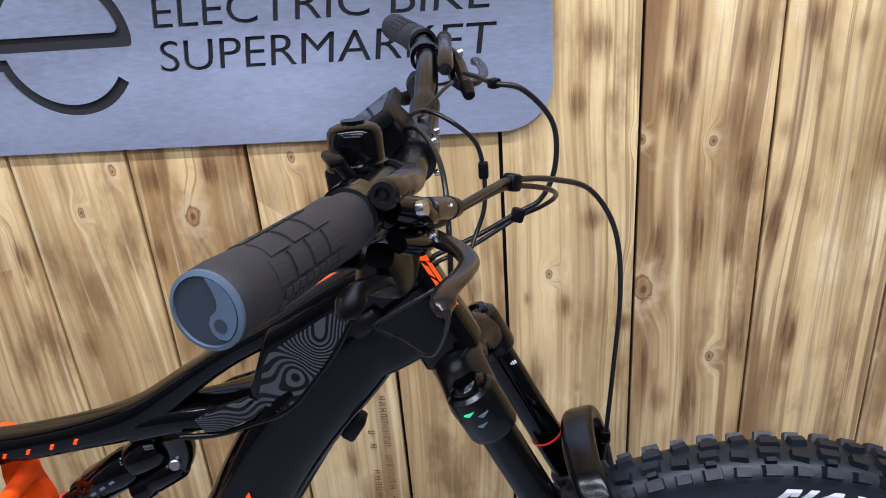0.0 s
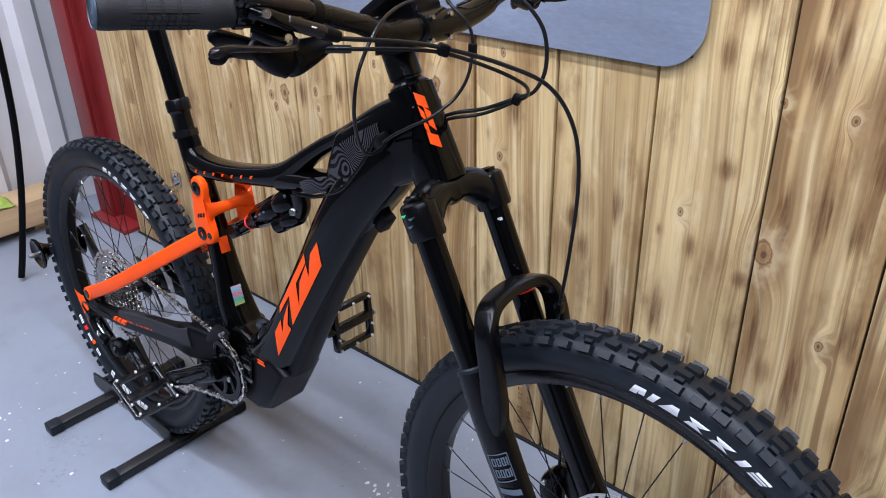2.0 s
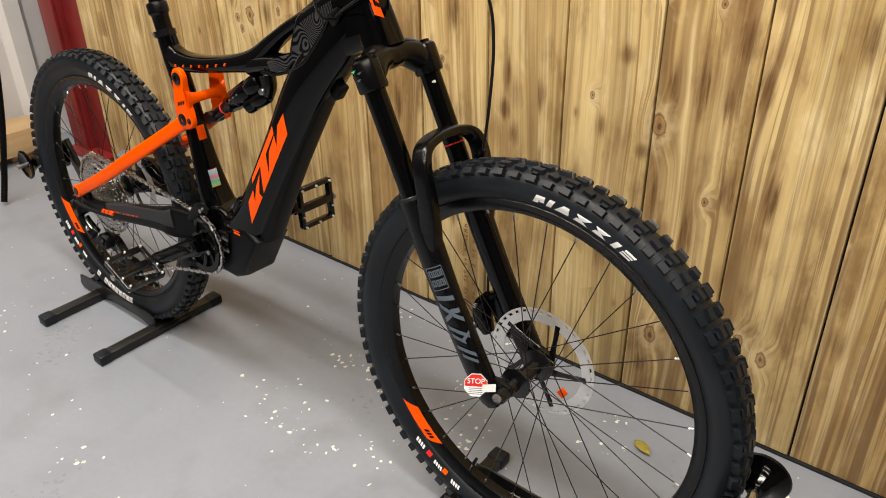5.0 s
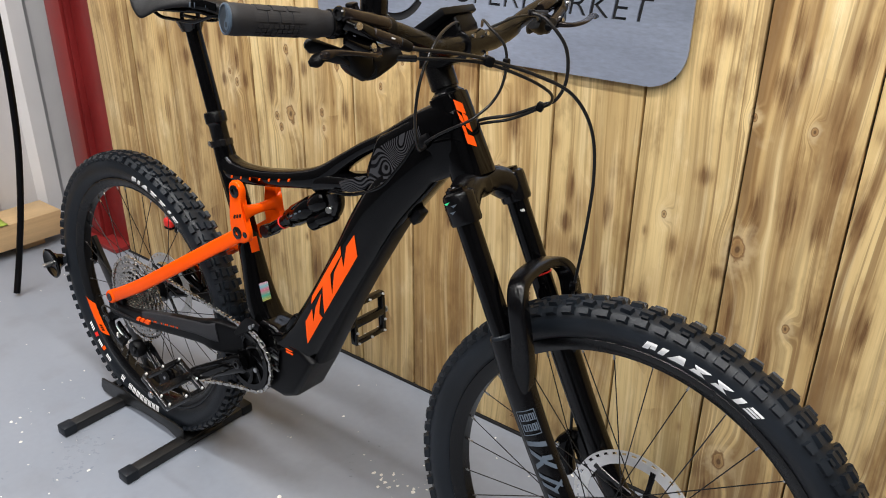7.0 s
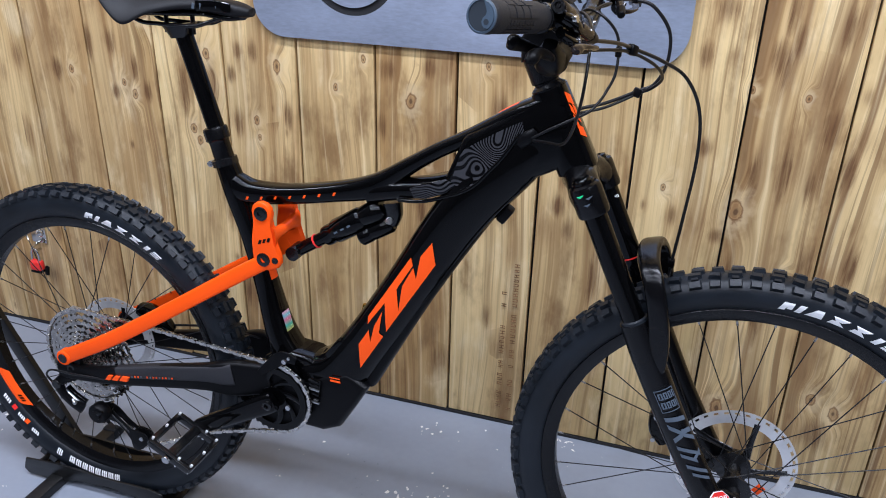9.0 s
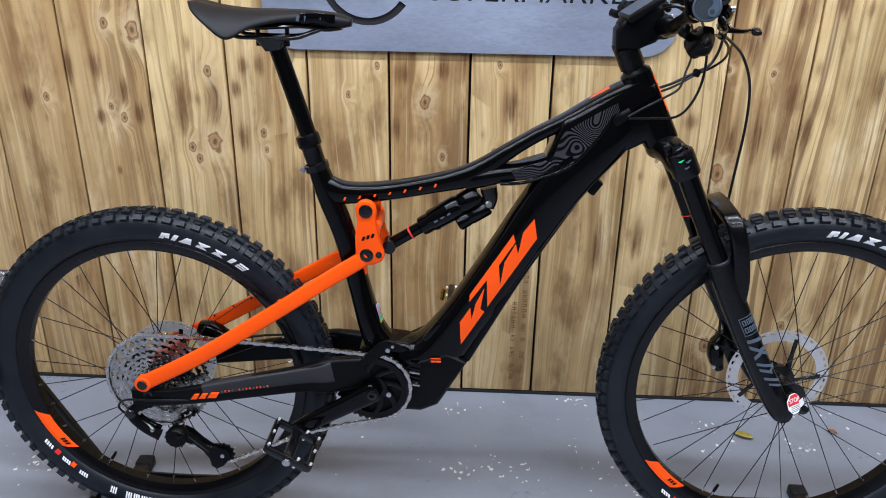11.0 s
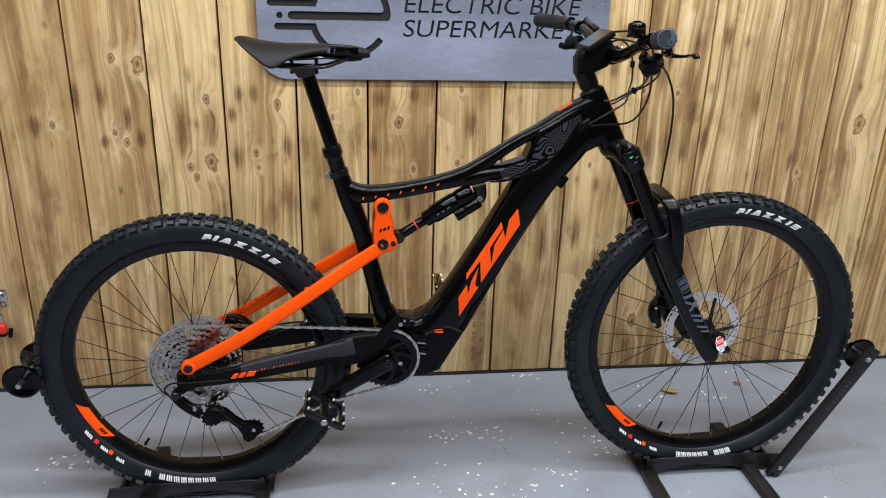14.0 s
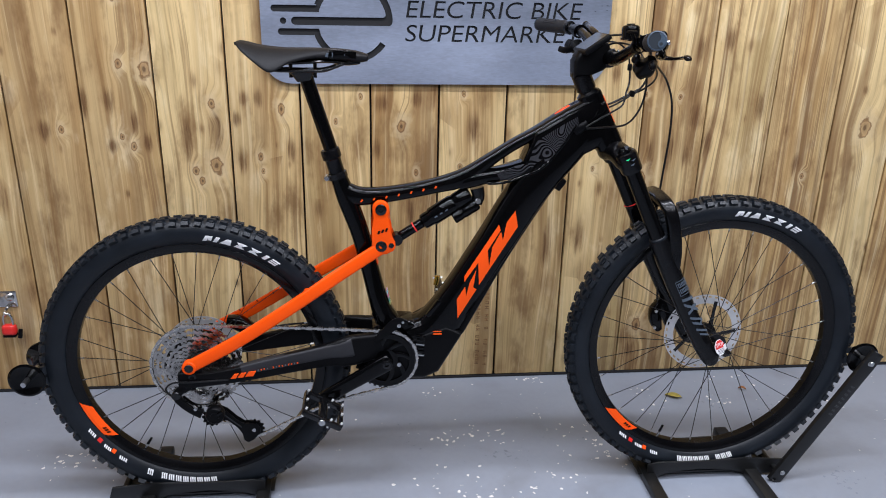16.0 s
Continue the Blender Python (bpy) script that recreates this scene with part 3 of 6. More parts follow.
def tyre_profile(R, bead):
    T = R - 0.0055
    return [(bead + 0.001, -0.0155), (bead + 0.008, -0.022), (bead + 0.018, -0.0285), (bead + 0.028, -0.031), (T - 0.018, -0.0295), (T - 0.008, -0.0245), (T - 0.002, -0.014), (T, 0)]


def rim_profile(bead):
    return [(bead - 0.0195, 0), (bead - 0.0185, -0.010), (bead - 0.006, -0.018), (bead + 0.003, -0.019), (bead + 0.006, -0.0165)]


def side_y(prof, r, out=0.0006):
    rs, ys = zip(*sorted(prof))
    return float(np.interp(r, rs, ys)) - out


def wheel_patch(bm, c, prof, r0, r1, a0, a1, slant=0.0, n=6, out=0.0006, taper=0.0):
    """A printed patch on a wheel's near side, between two radii and two angles (degrees clockwise from the top)."""
    last = None
    for i in range(n + 1):
        row = []
        for j in range(4):
            r = r0 + (r1 - r0) * j / 3
            th = radians(a0 + (a1 - a0) * i / n * (1 - taper * j / 3) + slant * j / 3)
            row.append(bm.verts.new((c.x + r * math.sin(th), side_y(prof, r, out), c.z + r * math.cos(th))))
        if last:
            for j in range(3):
                bm.faces.new((last[j], last[j + 1], row[j + 1], row[j]))
        last = row


def rotor(parent, c, y, R):
    """Brake disc: two steel rings joined by short bridges, on a black five-armed carrier."""
    bm = NB()
    for r0, r1 in ((R - 0.0035, R), (R - 0.0235, R - 0.0080)):
        lathe(bm, [(r0, -0.0009), (r1, -0.0009), (r1, 0.0009), (r0, 0.0009)], c + Y * y, Y, 72, True)
    for k in range(36):
        th = 2 * math.pi * k / 36
        m = Matrix.Translation(c + Y * y) @ Matrix.Rotation(th, 4, "Y") @ Matrix.Translation((0, 0, R - 0.0057)) @ Matrix.Rotation(radians(25), 4, "Y")
        box(bm, (0.0085, 0.0017, 0.0052), m)
    d = part("brake_disc", bm, DISC, parent, "bright steel brake disc with slots")
    bm = NB()
    for k in range(5):
        th = 2 * math.pi * k / 5 + 0.3
        m = Matrix.Translation(c + Y * y) @ Matrix.Rotation(th, 4, "Y")
        p0, p1 = m @ V(0.014, 0, 0.018), m @ V(0, 0, R - 0.015)
        sweep(bm, [(*p0, 0.0020, 0.0075), (*((p0 + p1) / 2), 0.0020, 0.0045), (*p1, 0.0020, 0.0055)], 3, 8, 3)
    lathe(bm, [(0.012, -0.004), (0.025, -0.004), (0.025, 0.004), (0.012, 0.004)], c + Y * y, Y, 32, True)
    part("disc_carrier", bm, ANOD, parent, "black disc carrier with five arms")


def wheel(name, c, R, bead, label, hub_r=0.027):
    """Rim as the wheel, with tyre, tread, hub, spokes under it."""
    rp = rim_profile(bead)
    rim = part(name, lathe(NB(), [(r, h) for r, h in reversed(rp)] + [(r, -h) for r, h in rp[1:]], c, Y, 96, True), SATIN, bike, label)
    prof = tyre_profile(R, bead)
    part("tyre", lathe(NB(), prof + [(r, -h) for r, h in reversed(prof[:-1])], c, Y, 120, True), RUBBER, rim, "black rubber mountain bike tyre", angle=60)
    bm = NB()
    N = 40
    jit = random.Random(7)
    for i in range(N):
        for half in (0, 1):
            th = 2 * math.pi * (i + 0.5 * half) / N
            rows = ((0.0078, 0.0, 0.0215, 0.0115, 0.0078, 0), (0.0172, -0.0028, 0.0115, 0.0055, 0.0058, 22), (0.0262, -0.0058, 0.0195, 0.0115, 0.0100, 46)) if half == 0 else ((0.0112, -0.0004, 0.0185, 0.0110, 0.0078, 10), (0.0268, -0.0068, 0.0165, 0.0100, 0.0088, 46))
            for lat, dr, tl, wl, hh, tilt in rows:
                for sgn in (-1, 1):
                    m = Matrix.Translation(c) @ Matrix.Rotation(th + (0.012 if sgn > 0 else 0), 4, "Y") @ Matrix.Translation((0, sgn * lat, R - hh / 2 + dr - 0.0008)) @ Matrix.Rotation(radians(-sgn * tilt), 4, "X") @ Matrix.Rotation(radians(jit.uniform(-3, 3) + (9 * sgn if half and tilt < 30 else 0)), 4, "Z")
                    vs = [bm.verts.new(m @ V(sx * tl / 2 * (0.82 if sz > 0 else 1), sy * wl / 2 * (0.85 if sz > 0 else 1), sz * hh / 2)) for sx in (-1, 1) for sy in (-1, 1) for sz in (-1, 1)]
                    for f in ((0, 1, 3, 2), (4, 6, 7, 5), (0, 4, 5, 1), (2, 3, 7, 6), (1, 5, 7, 3)):
                        bm.faces.new([vs[k] for k in f])
    tagged(part("tread", bm, RUBBER, rim, smooth=False), "chunky black tread knobs", kind="stuff")
    part("hub", lathe(NB(), [(0.009, -0.058), (0.011, -0.05), (0.011, -0.036), (hub_r, -0.034), (hub_r, -0.030), (0.014, -0.024), (0.013, 0.024), (0.029, 0.030), (0.029, 0.034), (0.012, 0.037), (0.011, 0.055), (0.009, 0.057)], c, Y, 32), ANOD, rim)
    r_in = bead - 0.019
    spoke_me = nip_me = None
    for k in range(32):
        th = 2 * math.pi * k / 32 + 0.05
        sgn = -1 if k % 2 else 1
        tang = (1 if (k // 2) % 2 else -1) * radians(64)
        a = V(0.0265 * math.sin(th + tang), sgn * 0.032, 0.0265 * math.cos(th + tang)) + c
        e = V(r_in * math.sin(th), sgn * 0.004, r_in * math.cos(th)) + c
        q = (e - a).to_track_quat("Z", "Y").to_matrix().to_4x4()
        if spoke_me is None:
            ob = part("spoke", rod(NB(), (0, 0, 0), (0, 0, 1), 0.00095, seg=6), HOSE, rim)
            on = part("spoke_nipple", rod(NB(), (0, 0, 0), (0, 0, 1), 0.002, 0.0016, seg=6), BOLT, rim, "bright steel spoke nipple")
            spoke_me, nip_me = ob.data, on.data
        else:
            ob, on = new("spoke", spoke_me), new("spoke_nipple", nip_me)
            ob.parent = on.parent = rim
        ob.matrix_basis = Matrix.Translation(a) @ q @ Matrix.Diagonal((1, 1, (e - a).length, 1))
        on.matrix_basis = Matrix.Translation(e + (a - e).normalized() * 0.010) @ q @ Matrix.Diagonal((1, 1, 0.011, 1))
    return rim


def printed(rim, c, R, bead, spec, mark, decal_a, block_a):
    """Prints on a tyre's near side: slanted white shapes, a white block line, small coloured labels; an orange rim sticker."""
    prof, rp = tyre_profile(R, bead), rim_profile(bead)
    a0, a1 = mark
    r0, r1 = bead + 0.0170, bead + 0.0305
    k = (a1 - a0) / 30.0
    bow = ((0, 4.2, 0.9, 0, 0.5, 0.62), (1.7, 1.6, -0.9, 0.5, 1, -1.6))
    marks = ((0.0, ((0, 1.5, 1.2, 0, 1, 0), (2.0, 1.3, 0.4, 0.2, 1, 0), (3.8, 1.5, 1.2, 0, 1, 0))), (6.3, ((0, 4.2, 2.6, 0, 1, 0.62),)), (11.8, bow), (17.3, bow), (22.9, ((0, 1.5, 1.2, 0, 1, 0),)), (25.7, ((0, 3.2, 0.3, 0, 0.28, 0), (0.4, 3.2, 0.3, 0.38, 0.64, 0), (0.9, 3.2, 0.3, 0.74, 1, 0))))
    for at, strokes in marks:
        bm = NB()
        for u, w, lean, lo, hi, taper in strokes:
            wheel_patch(bm, c, prof, r0 + (r1 - r0) * lo, r0 + (r1 - r0) * hi, a0 + k * (at + u), a0 + k * (at + u + w), k * lean, 3, 0.0006, taper)
        part("tyre_print", bm, WHITE, rim, "white slanted tyre mark", smooth=False)
    b0, b1 = block_a
    nblk = 10
    st = (b1 - b0) / nblk
    for i in range(nblk):
        if i == (nblk - 2 if spec == "gap" else 3):
            continue
        bm = NB()
        for u0, u1 in ((0.0, 0.20), (0.29, 0.49), (0.58, 0.78)):
            wheel_patch(bm, c, prof, bead + 0.0125, bead + 0.0250, b0 + (i + u0) * st, b0 + (i + u1) * st, -0.5, 2)
        part("tyre_print", bm, WHITE, rim, "white block print on tyre", smooth=False)
    for off, wdt, r0, r1, mt in ((9.5, 4.0, 0.014, 0.021, WHITE), (15.5, 1.9, 0.010, 0.018, DECAL), (18.0, 4.0, 0.013, 0.019, WHITE), (23.3, 2.2, 0.010, 0.018, RED), (27.2, 4.6, 0.012, 0.018, WHITE)):
        bm = NB()
        if mt is WHITE:
            for q in range(4):
                wheel_patch(bm, c, prof, bead + r0, bead + r1, b1 + off + q * wdt / 4, b1 + off + (q + 0.7) * wdt / 4, -0.5, 1)
        else:
            wheel_patch(bm, c, prof, bead + r0, bead + r1, b1 + off, b1 + off + wdt, 0, 3)
        part("tyre_label", bm, mt, rim, smooth=False)
    bm = NB()
    wheel_patch(bm, c, rp, bead - 0.0175, bead + 0.0015, decal_a[0], decal_a[1], 5.0, 12)
    part("rim_sticker", bm, DECAL, rim, "orange slanted rim sticker", smooth=False)
    bm = NB()
    for q in range(3):
        wheel_patch(bm, c, rp, bead - 0.013, bead - 0.007, decal_a[0] + 3.5 + q * 1.4, decal_a[0] + 4.5 + q * 1.4, 1.0, 1)
    part("sticker_mark", bm, MATTE, rim, smooth=False).location = (0, -0.0005, 0)


front_wheel = wheel("front_wheel", FRONT, 0.3715, 0.311, "black spoked front wheel with knobbly tyre")
printed(front_wheel, FRONT, 0.3715, 0.311, "", (1.0, 31.0), (215.0, 231.5), (165.0, 191.0))
rotor(front_wheel, FRONT, 0.045, 0.1015)
rear_wheel = wheel("rear_wheel", REAR, 0.3555, 0.291, "black spoked rear wheel with knobbly tyre")
printed(rear_wheel, REAR, 0.3555, 0.291, "gap", (6.5, 39.0), (227.5, 247.0), (176.0, 207.5))
rotor(rear_wheel, REAR, 0.055, 0.0900)
for w, c, rr, th in ((front_wheel, FRONT, 0.292, 201.5), (rear_wheel, REAR, 0.272, 212.5)):
    d = V(math.sin(radians(th)), 0, math.cos(radians(th)))
    v = part("valve", rod(NB(), c + d * rr, c + d * (rr - 0.012), 0.0032, seg=10), BOLT, w, "bright valve stem")
    part("valve_cap", rod(NB(), c + d * (rr - 0.012), c + d * (rr - 0.032), 0.0036, 0.003, seg=10, bevel=0.0008), MATTE, w, "black valve cap")

# frame
ha, hb = V(0.3325, 0, 0.985), V(0.386, 0, 0.873)
GUSSET = [(0.187, 0.832, 0.0250, 0.010), (0.196, 0.842, 0.0290, 0.022), (0.206, 0.853, 0.0300, 0.036), (0.214, 0.860, 0.0303, 0.047), (0.232, 0.868, 0.0305, 0.050), (0.265, 0.884, 0.0305, 0.055), (0.300, 0.902, 0.0300, 0.060), (0.335, 0.919, 0.0290, 0.062), (0.362, 0.924, 0.0285, 0.052)]


def on_gusset(x, z):
    """How far out the flank behind the head tube lies at a place in side view."""
    zc, w, h = (float(np.interp(x, [g[0] for g in GUSSET], [g[k] for g in GUSSET])) for k in (1, 2, 3))
    return w * (1 - min(0.985, abs(z - zc) / h) ** 5.5) ** (1 / 5.5)


bm = NB()
sweep(bm, [(0.350, 0, 0.926, 0.026, 0.028), (0.290, 0, 0.872, 0.033, 0.043), (0.213, 0, 0.780, 0.038, 0.0455), (0.126, 0, 0.6355, 0.039, 0.0430), (0.051, 0, 0.512, 0.040, 0.0440), (-0.006, 0, 0.431, 0.042, 0.051), (-0.06, 0, 0.405, 0.042, 0.052)], 6, 36, 3.0)
sweep(bm, [(-0.21, 0, 0.764, 0.019, 0.026), (-0.17, 0, 0.757, 0.021, 0.020), (-0.10, 0, 0.763, 0.021, 0.017), (-0.01, 0, 0.780, 0.020, 0.017), (0.06, 0, 0.800, 0.019, 0.020), (0.12, 0, 0.8425, 0.019, 0.0140), (0.17, 0, 0.8750, 0.019, 0.0125), (0.22, 0, 0.9020, 0.022, 0.0130), (0.29, 0, 0.9445, 0.027, 0.0150), (0.338, 0, 0.9680, 0.0275, 0.0160)], 6, 40, 2.9)
sweep(bm, [(0.045, 0, 0.786, 0.018, 0.018), (0.10, 0, 0.800, 0.024, 0.0170), (0.15, 0, 0.8105, 0.028, 0.0165), (0.19, 0, 0.8240, 0.029, 0.0160), (0.24, 0, 0.842, 0.031, 0.022)], 6, 32, 2.7)
sweep(bm, [(-0.224, 0, 0.805, 0.0185, 0.0185), (-0.205, 0, 0.75, 0.020, 0.022), (-0.178, 0, 0.672, 0.021, 0.021), (-0.155, 0, 0.58, 0.024, 0.021), (-0.132, 0, 0.49, 0.034, 0.024), (-0.10, 0, 0.42, 0.040, 0.035)], 6, 20, 2.4)
sweep(bm, [(*ha, 0.0255, 0.0255), (*ha.lerp(hb, 0.03), 0.0265, 0.0265), (*ha.lerp(hb, 0.5), 0.0280, 0.0285), (*ha.lerp(hb, 0.97), 0.0300, 0.0305), (*hb, 0.029, 0.029)], 4, 44, 3.3)
upright_loft(bm, GUSSET)
frame_body = part("frame", bm, GLOSS, bike, "gloss black carbon frame")
for s in (-1, 1):
    part("contour_panel", prism(NB(), [(0.128, 0.812), (0.136, 0.797), (0.156, 0.799), (0.190, 0.814), (0.204, 0.830), (0.186, 0.835), (0.150, 0.823)], s * 0.026, s * 0.0302, 0.0008), TOPO, frame_body, "black panel with thin grey contour lines")
DT = [[(0.043, 0.518), (0.062, 0.55), (0.065, 0.526), (0.072, 0.559), (0.087, 0.591), (0.081, 0.548), (0.089, 0.542), (0.046, 0.47)],
      [(0.060, 0.561), (0.060, 0.575), (0.136, 0.698), (0.140, 0.684), (0.112, 0.637), (0.116, 0.597), (0.122, 0.644), (0.141, 0.681), (0.146, 0.661), (0.153, 0.703), (0.172, 0.73), (0.179, 0.692), (0.094, 0.552), (0.091, 0.607)]]
DTROWS = [(0.290, 0.872, 0.033, 0.043), (0.213, 0.780, 0.038, 0.0455), (0.126, 0.6355, 0.039, 0.0430), (0.051, 0.512, 0.040, 0.0440), (-0.006, 0.431, 0.042, 0.051)]


def on_tube(x, z):
    """How far out the down tube's near side lies at a place in side view."""
    best = None
    for (xa, za, wa, da), (xb, zb, wb, db) in zip(DTROWS, DTROWS[1:]):
        lx, lz = xb - xa, zb - za
        t = min(1, max(0, ((x - xa) * lx + (z - za) * lz) / (lx * lx + lz * lz)))
        d = math.hypot(x - xa - t * lx, z - za - t * lz)
        if best is None or d < best[0]:
            best = (d, wa + t * (wb - wa), da + t * (db - da))
    d, w, deep = best
    return w * (1 - min(0.97, d / deep) ** 3.0) ** (1 / 3.0)


def laid_on(poly, side, floor_y):
    """A thin skin in side view, laid onto the down tube's side."""
    bm = NB()
    f = bm.faces.new([bm.verts.new((x, 0, z)) for x, z in poly])
    f.normal_update()
    bmesh.ops.triangulate(bm, faces=[f], quad_method="FIXED", ngon_method="EAR_CLIP")
    for k in range(-5, 16):
        bmesh.ops.bisect_plane(bm, geom=bm.verts[:] + bm.edges[:] + bm.faces[:], dist=1e-6, plane_co=(0.141 - 0.85 * 0.008 * k, 0, 0.626 + 0.526 * 0.008 * k), plane_no=(-0.85, 0, 0.526))
    bmesh.ops.triangulate(bm, faces=bm.faces[:])
    for v in bm.verts:
        under = floor_y(v.co.x, v.co.z) if callable(floor_y) else floor_y
        v.co.y = side * (max(under, on_tube(v.co.x, v.co.z)) + 0.0012)
    return bm


for poly in DT:
    part("frame_decal", laid_on(poly, -1, 0.0), DECAL, frame_body, "orange slanted frame decal")
for side in (-1, 1):
    part("contour_panel", laid_on([(0.196, 0.832), (0.208, 0.874), (0.216, 0.888), (0.240, 0.904), (0.276, 0.926), (0.302, 0.940), (0.306, 0.926), (0.278, 0.884), (0.250, 0.848), (0.234, 0.834), (0.214, 0.824)], side, on_gusset), TOPO, frame_body, "black panel with thin grey contour lines")
CREASE = [(0.108, 0.790), (0.132, 0.791), (0.156, 0.795), (0.186, 0.806), (0.212, 0.818), (0.235, 0.833), (0.256, 0.857), (0.278, 0.885), (0.300, 0.921)]
for side in (-1, 1):
    part("frame_crease", pipe(NB(), [(x, side * (max(on_gusset(x, z) if x > 0.2 else 0.0274, on_tube(x, z)) - 0.0004), z) for x, z in CREASE], 0.0032, 4, 12), GLOSS, frame_body, "sharp gloss black crease")
for i in range(7):
    x = -0.176 + i * 0.0275
    z = 0.7515 + 0.0035 * i + 0.00025 * i * i
    part("frame_decal", prism(NB(), [(x, z - 0.0026), (x + 0.0038, z - 0.0026), (x + 0.0062, z + 0.0026), (x + 0.0026, z + 0.0026)], -0.0225, -0.0195), DECAL, frame_body, "small orange slanted mark", smooth=False)
part("frame_decal", sweep(NB(), [(0.258, 0, 0.9403, 0.004, 0.0016), (0.272, 0, 0.9495, 0.009, 0.0017), (0.290, 0, 0.9602, 0.010, 0.0017)], 3, 8, 4), DECAL, frame_body, "orange mark on the top tube")
# slanted strokes on the front of the head tube
hd = (hb - ha).normalized()
hf = V(-hd.z, 0, hd.x)
for u0, u1, lo_a, hi_a in ((0.10, 0.23, -40, -8), (0.245, 0.35, -40, -26), (0.26, 0.46, -23, -7), (0.38, 0.49, -40, -27), (0.51, 0.64, -40, -8)):
    bm = NB()
    last = None
    for i in range(4):
        row = []
        for j in range(5):
            u = u0 + (u1 - u0) * i / 3 + (j - 2) * 0.018
            an = radians(lo_a + (hi_a - lo_a) * j / 4)
            row.append(bm.verts.new(ha.lerp(hb, u) + hf * ((0.0265 + 0.0042 * u + 0.0008) * math.cos(an) ** (2 / 3.3)) - Y * ((0.0262 + 0.0038 * u + 0.0008) * abs(math.sin(an)) ** (2 / 3.3))))
        if last:
            for j in range(4):
                bm.faces.new((last[j], last[j + 1], row[j + 1], row[j]))
        last = row
    part("head_badge", bm, DECAL, frame_body, "orange slanted mark on the head tube", smooth=False)
part("seat_tube_sticker", box(NB(), (0.002, 0.020, 0.038), pose(-0.1138, -0.0060, 0.517, 0, -14, 0) @ pose(0, 0, 0, 0, 0, -6), 0.0005), FOIL, frame_body, "shiny rainbow inspection sticker")
part("seat_tube_sticker", box(NB(), (0.002, 0.018, 0.03), pose(-0.1412, -0.0040, 0.612, 0, -14, 0) @ pose(0, 0, 0, 0, 0, -8), 0.0005), DECAL, frame_body, "orange sticker on the seat tube")
# battery lid in the belly, lock bump, charge port with flap
part("battery_cover", sweep(NB(), [(0.281, 0, 0.809, 0.014, 0.008), (0.237, 0, 0.754, 0.024, 0.012), (0.155, 0, 0.618, 0.027, 0.012), (0.087, 0, 0.493, 0.028, 0.013), (0.054, 0, 0.430, 0.030, 0.013)], 5, 20, 3.0), MATTE, frame_body, "matte black battery cover")
part("battery_lock", box(NB(), (0.03, 0.022, 0.016), pose(0.280, 0.0, 0.782, 0, -56, 0), 0.004), MATTE, frame_body, "black battery lock")
part("charge_port", box(NB(), (0.05, 0.014, 0.012), pose(-0.010, -0.028, 0.492, 0, -54, 0), 0.004), GLOSS, frame_body)
part("cable_port", sweep(NB(), [(0.300, -0.028, 0.905, 0.005, 0.009), (0.312, -0.034, 0.917, 0.006, 0.010), (0.324, -0.034, 0.928, 0.004, 0.007)], 4, 12), MATTE, frame_body, "black cable entry cover")
part("cable_port", sweep(NB(), [(0.300, 0.028, 0.905, 0.005, 0.009), (0.312, 0.034, 0.917, 0.006, 0.010), (0.324, 0.034, 0.928, 0.004, 0.007)], 4, 12), MATTE, frame_body, "black cable entry cover")
# motor
motor = part("motor_cover", prism(NB(), [(0.060, 0.430), (0.004, 0.332), (-0.030, 0.316), (-0.080, 0.318), (-0.122, 0.345), (-0.138, 0.375), (-0.110, 0.395), (-0.03, 0.438), (0.02, 0.452)], -0.044, 0.044, 0.012, 4), MATTE, bike, "matte black motor and belly cover")
part("motor_core", prism(NB(), [(0.0, 0.425), (-0.10, 0.375), (-0.150, 0.395), (-0.152, 0.445), (-0.12, 0.468), (-0.06, 0.462)], -0.034, 0.034, 0.010, 4), GLOSS, motor, "gloss black motor casing")
part("motor_vent", box(NB(), (0.02, 0.004, 0.052), pose(-0.042, -0.047, 0.405, 0, 8, 0), 0.001), GLOSS, motor)
for i in range(6):
    part("vent_rib", box(NB(), (0.020, 0.004, 0.0028), pose(-0.042, -0.050, 0.383 + 0.009 * i, 0, 8, 0)), BOLT if i % 3 == 0 else GLOSS, motor)
part("motor_mark", box(NB(), (0.020, 0.001, 0.0016), pose(-0.002, -0.0467, 0.4405)), DECAL, motor, "tiny orange print bar", smooth=False)
part("motor_mark", box(NB(), (0.020, 0.001, 0.0034), pose(-0.001, -0.0467, 0.4345)), DECAL, motor, "tiny orange print bar", smooth=False)

# rear end
SS = [(-0.562, 0.090, 0.389), (-0.45, 0.086, 0.449), (-0.33, 0.074, 0.523), (-0.22, 0.055, 0.593), (-0.125, 0.0425, 0.652)]
for s in (-1, 1):
    st = part("seatstay", sweep(NB(), [(x, s * y, z, 0.0075, 0.0145) for x, y, z in SS], 5, 16, 4.5), ORANGE, bike, "orange painted seatstay")
    bm = rod(NB(), (-0.562, s * 0.0805, 0.389), (-0.562, s * 0.0995, 0.389), 0.0158, seg=28, bevel=0.002)
    part("stay_eye", bm, ORANGE, st)
    part("pivot_bolt", rod(NB(), (-0.562, s * 0.099, 0.389), (-0.562, s * 0.1012, 0.389), 0.0098, seg=20, bevel=0.0008), ANOD, st, "black pivot bolt")
bm = rod(NB(), (-0.30, -0.064, 0.541), (-0.30, 0.064, 0.541), 0.0085, seg=16)
part("stay_bridge", bm, ORANGE, bike, "orange seatstay bridge")
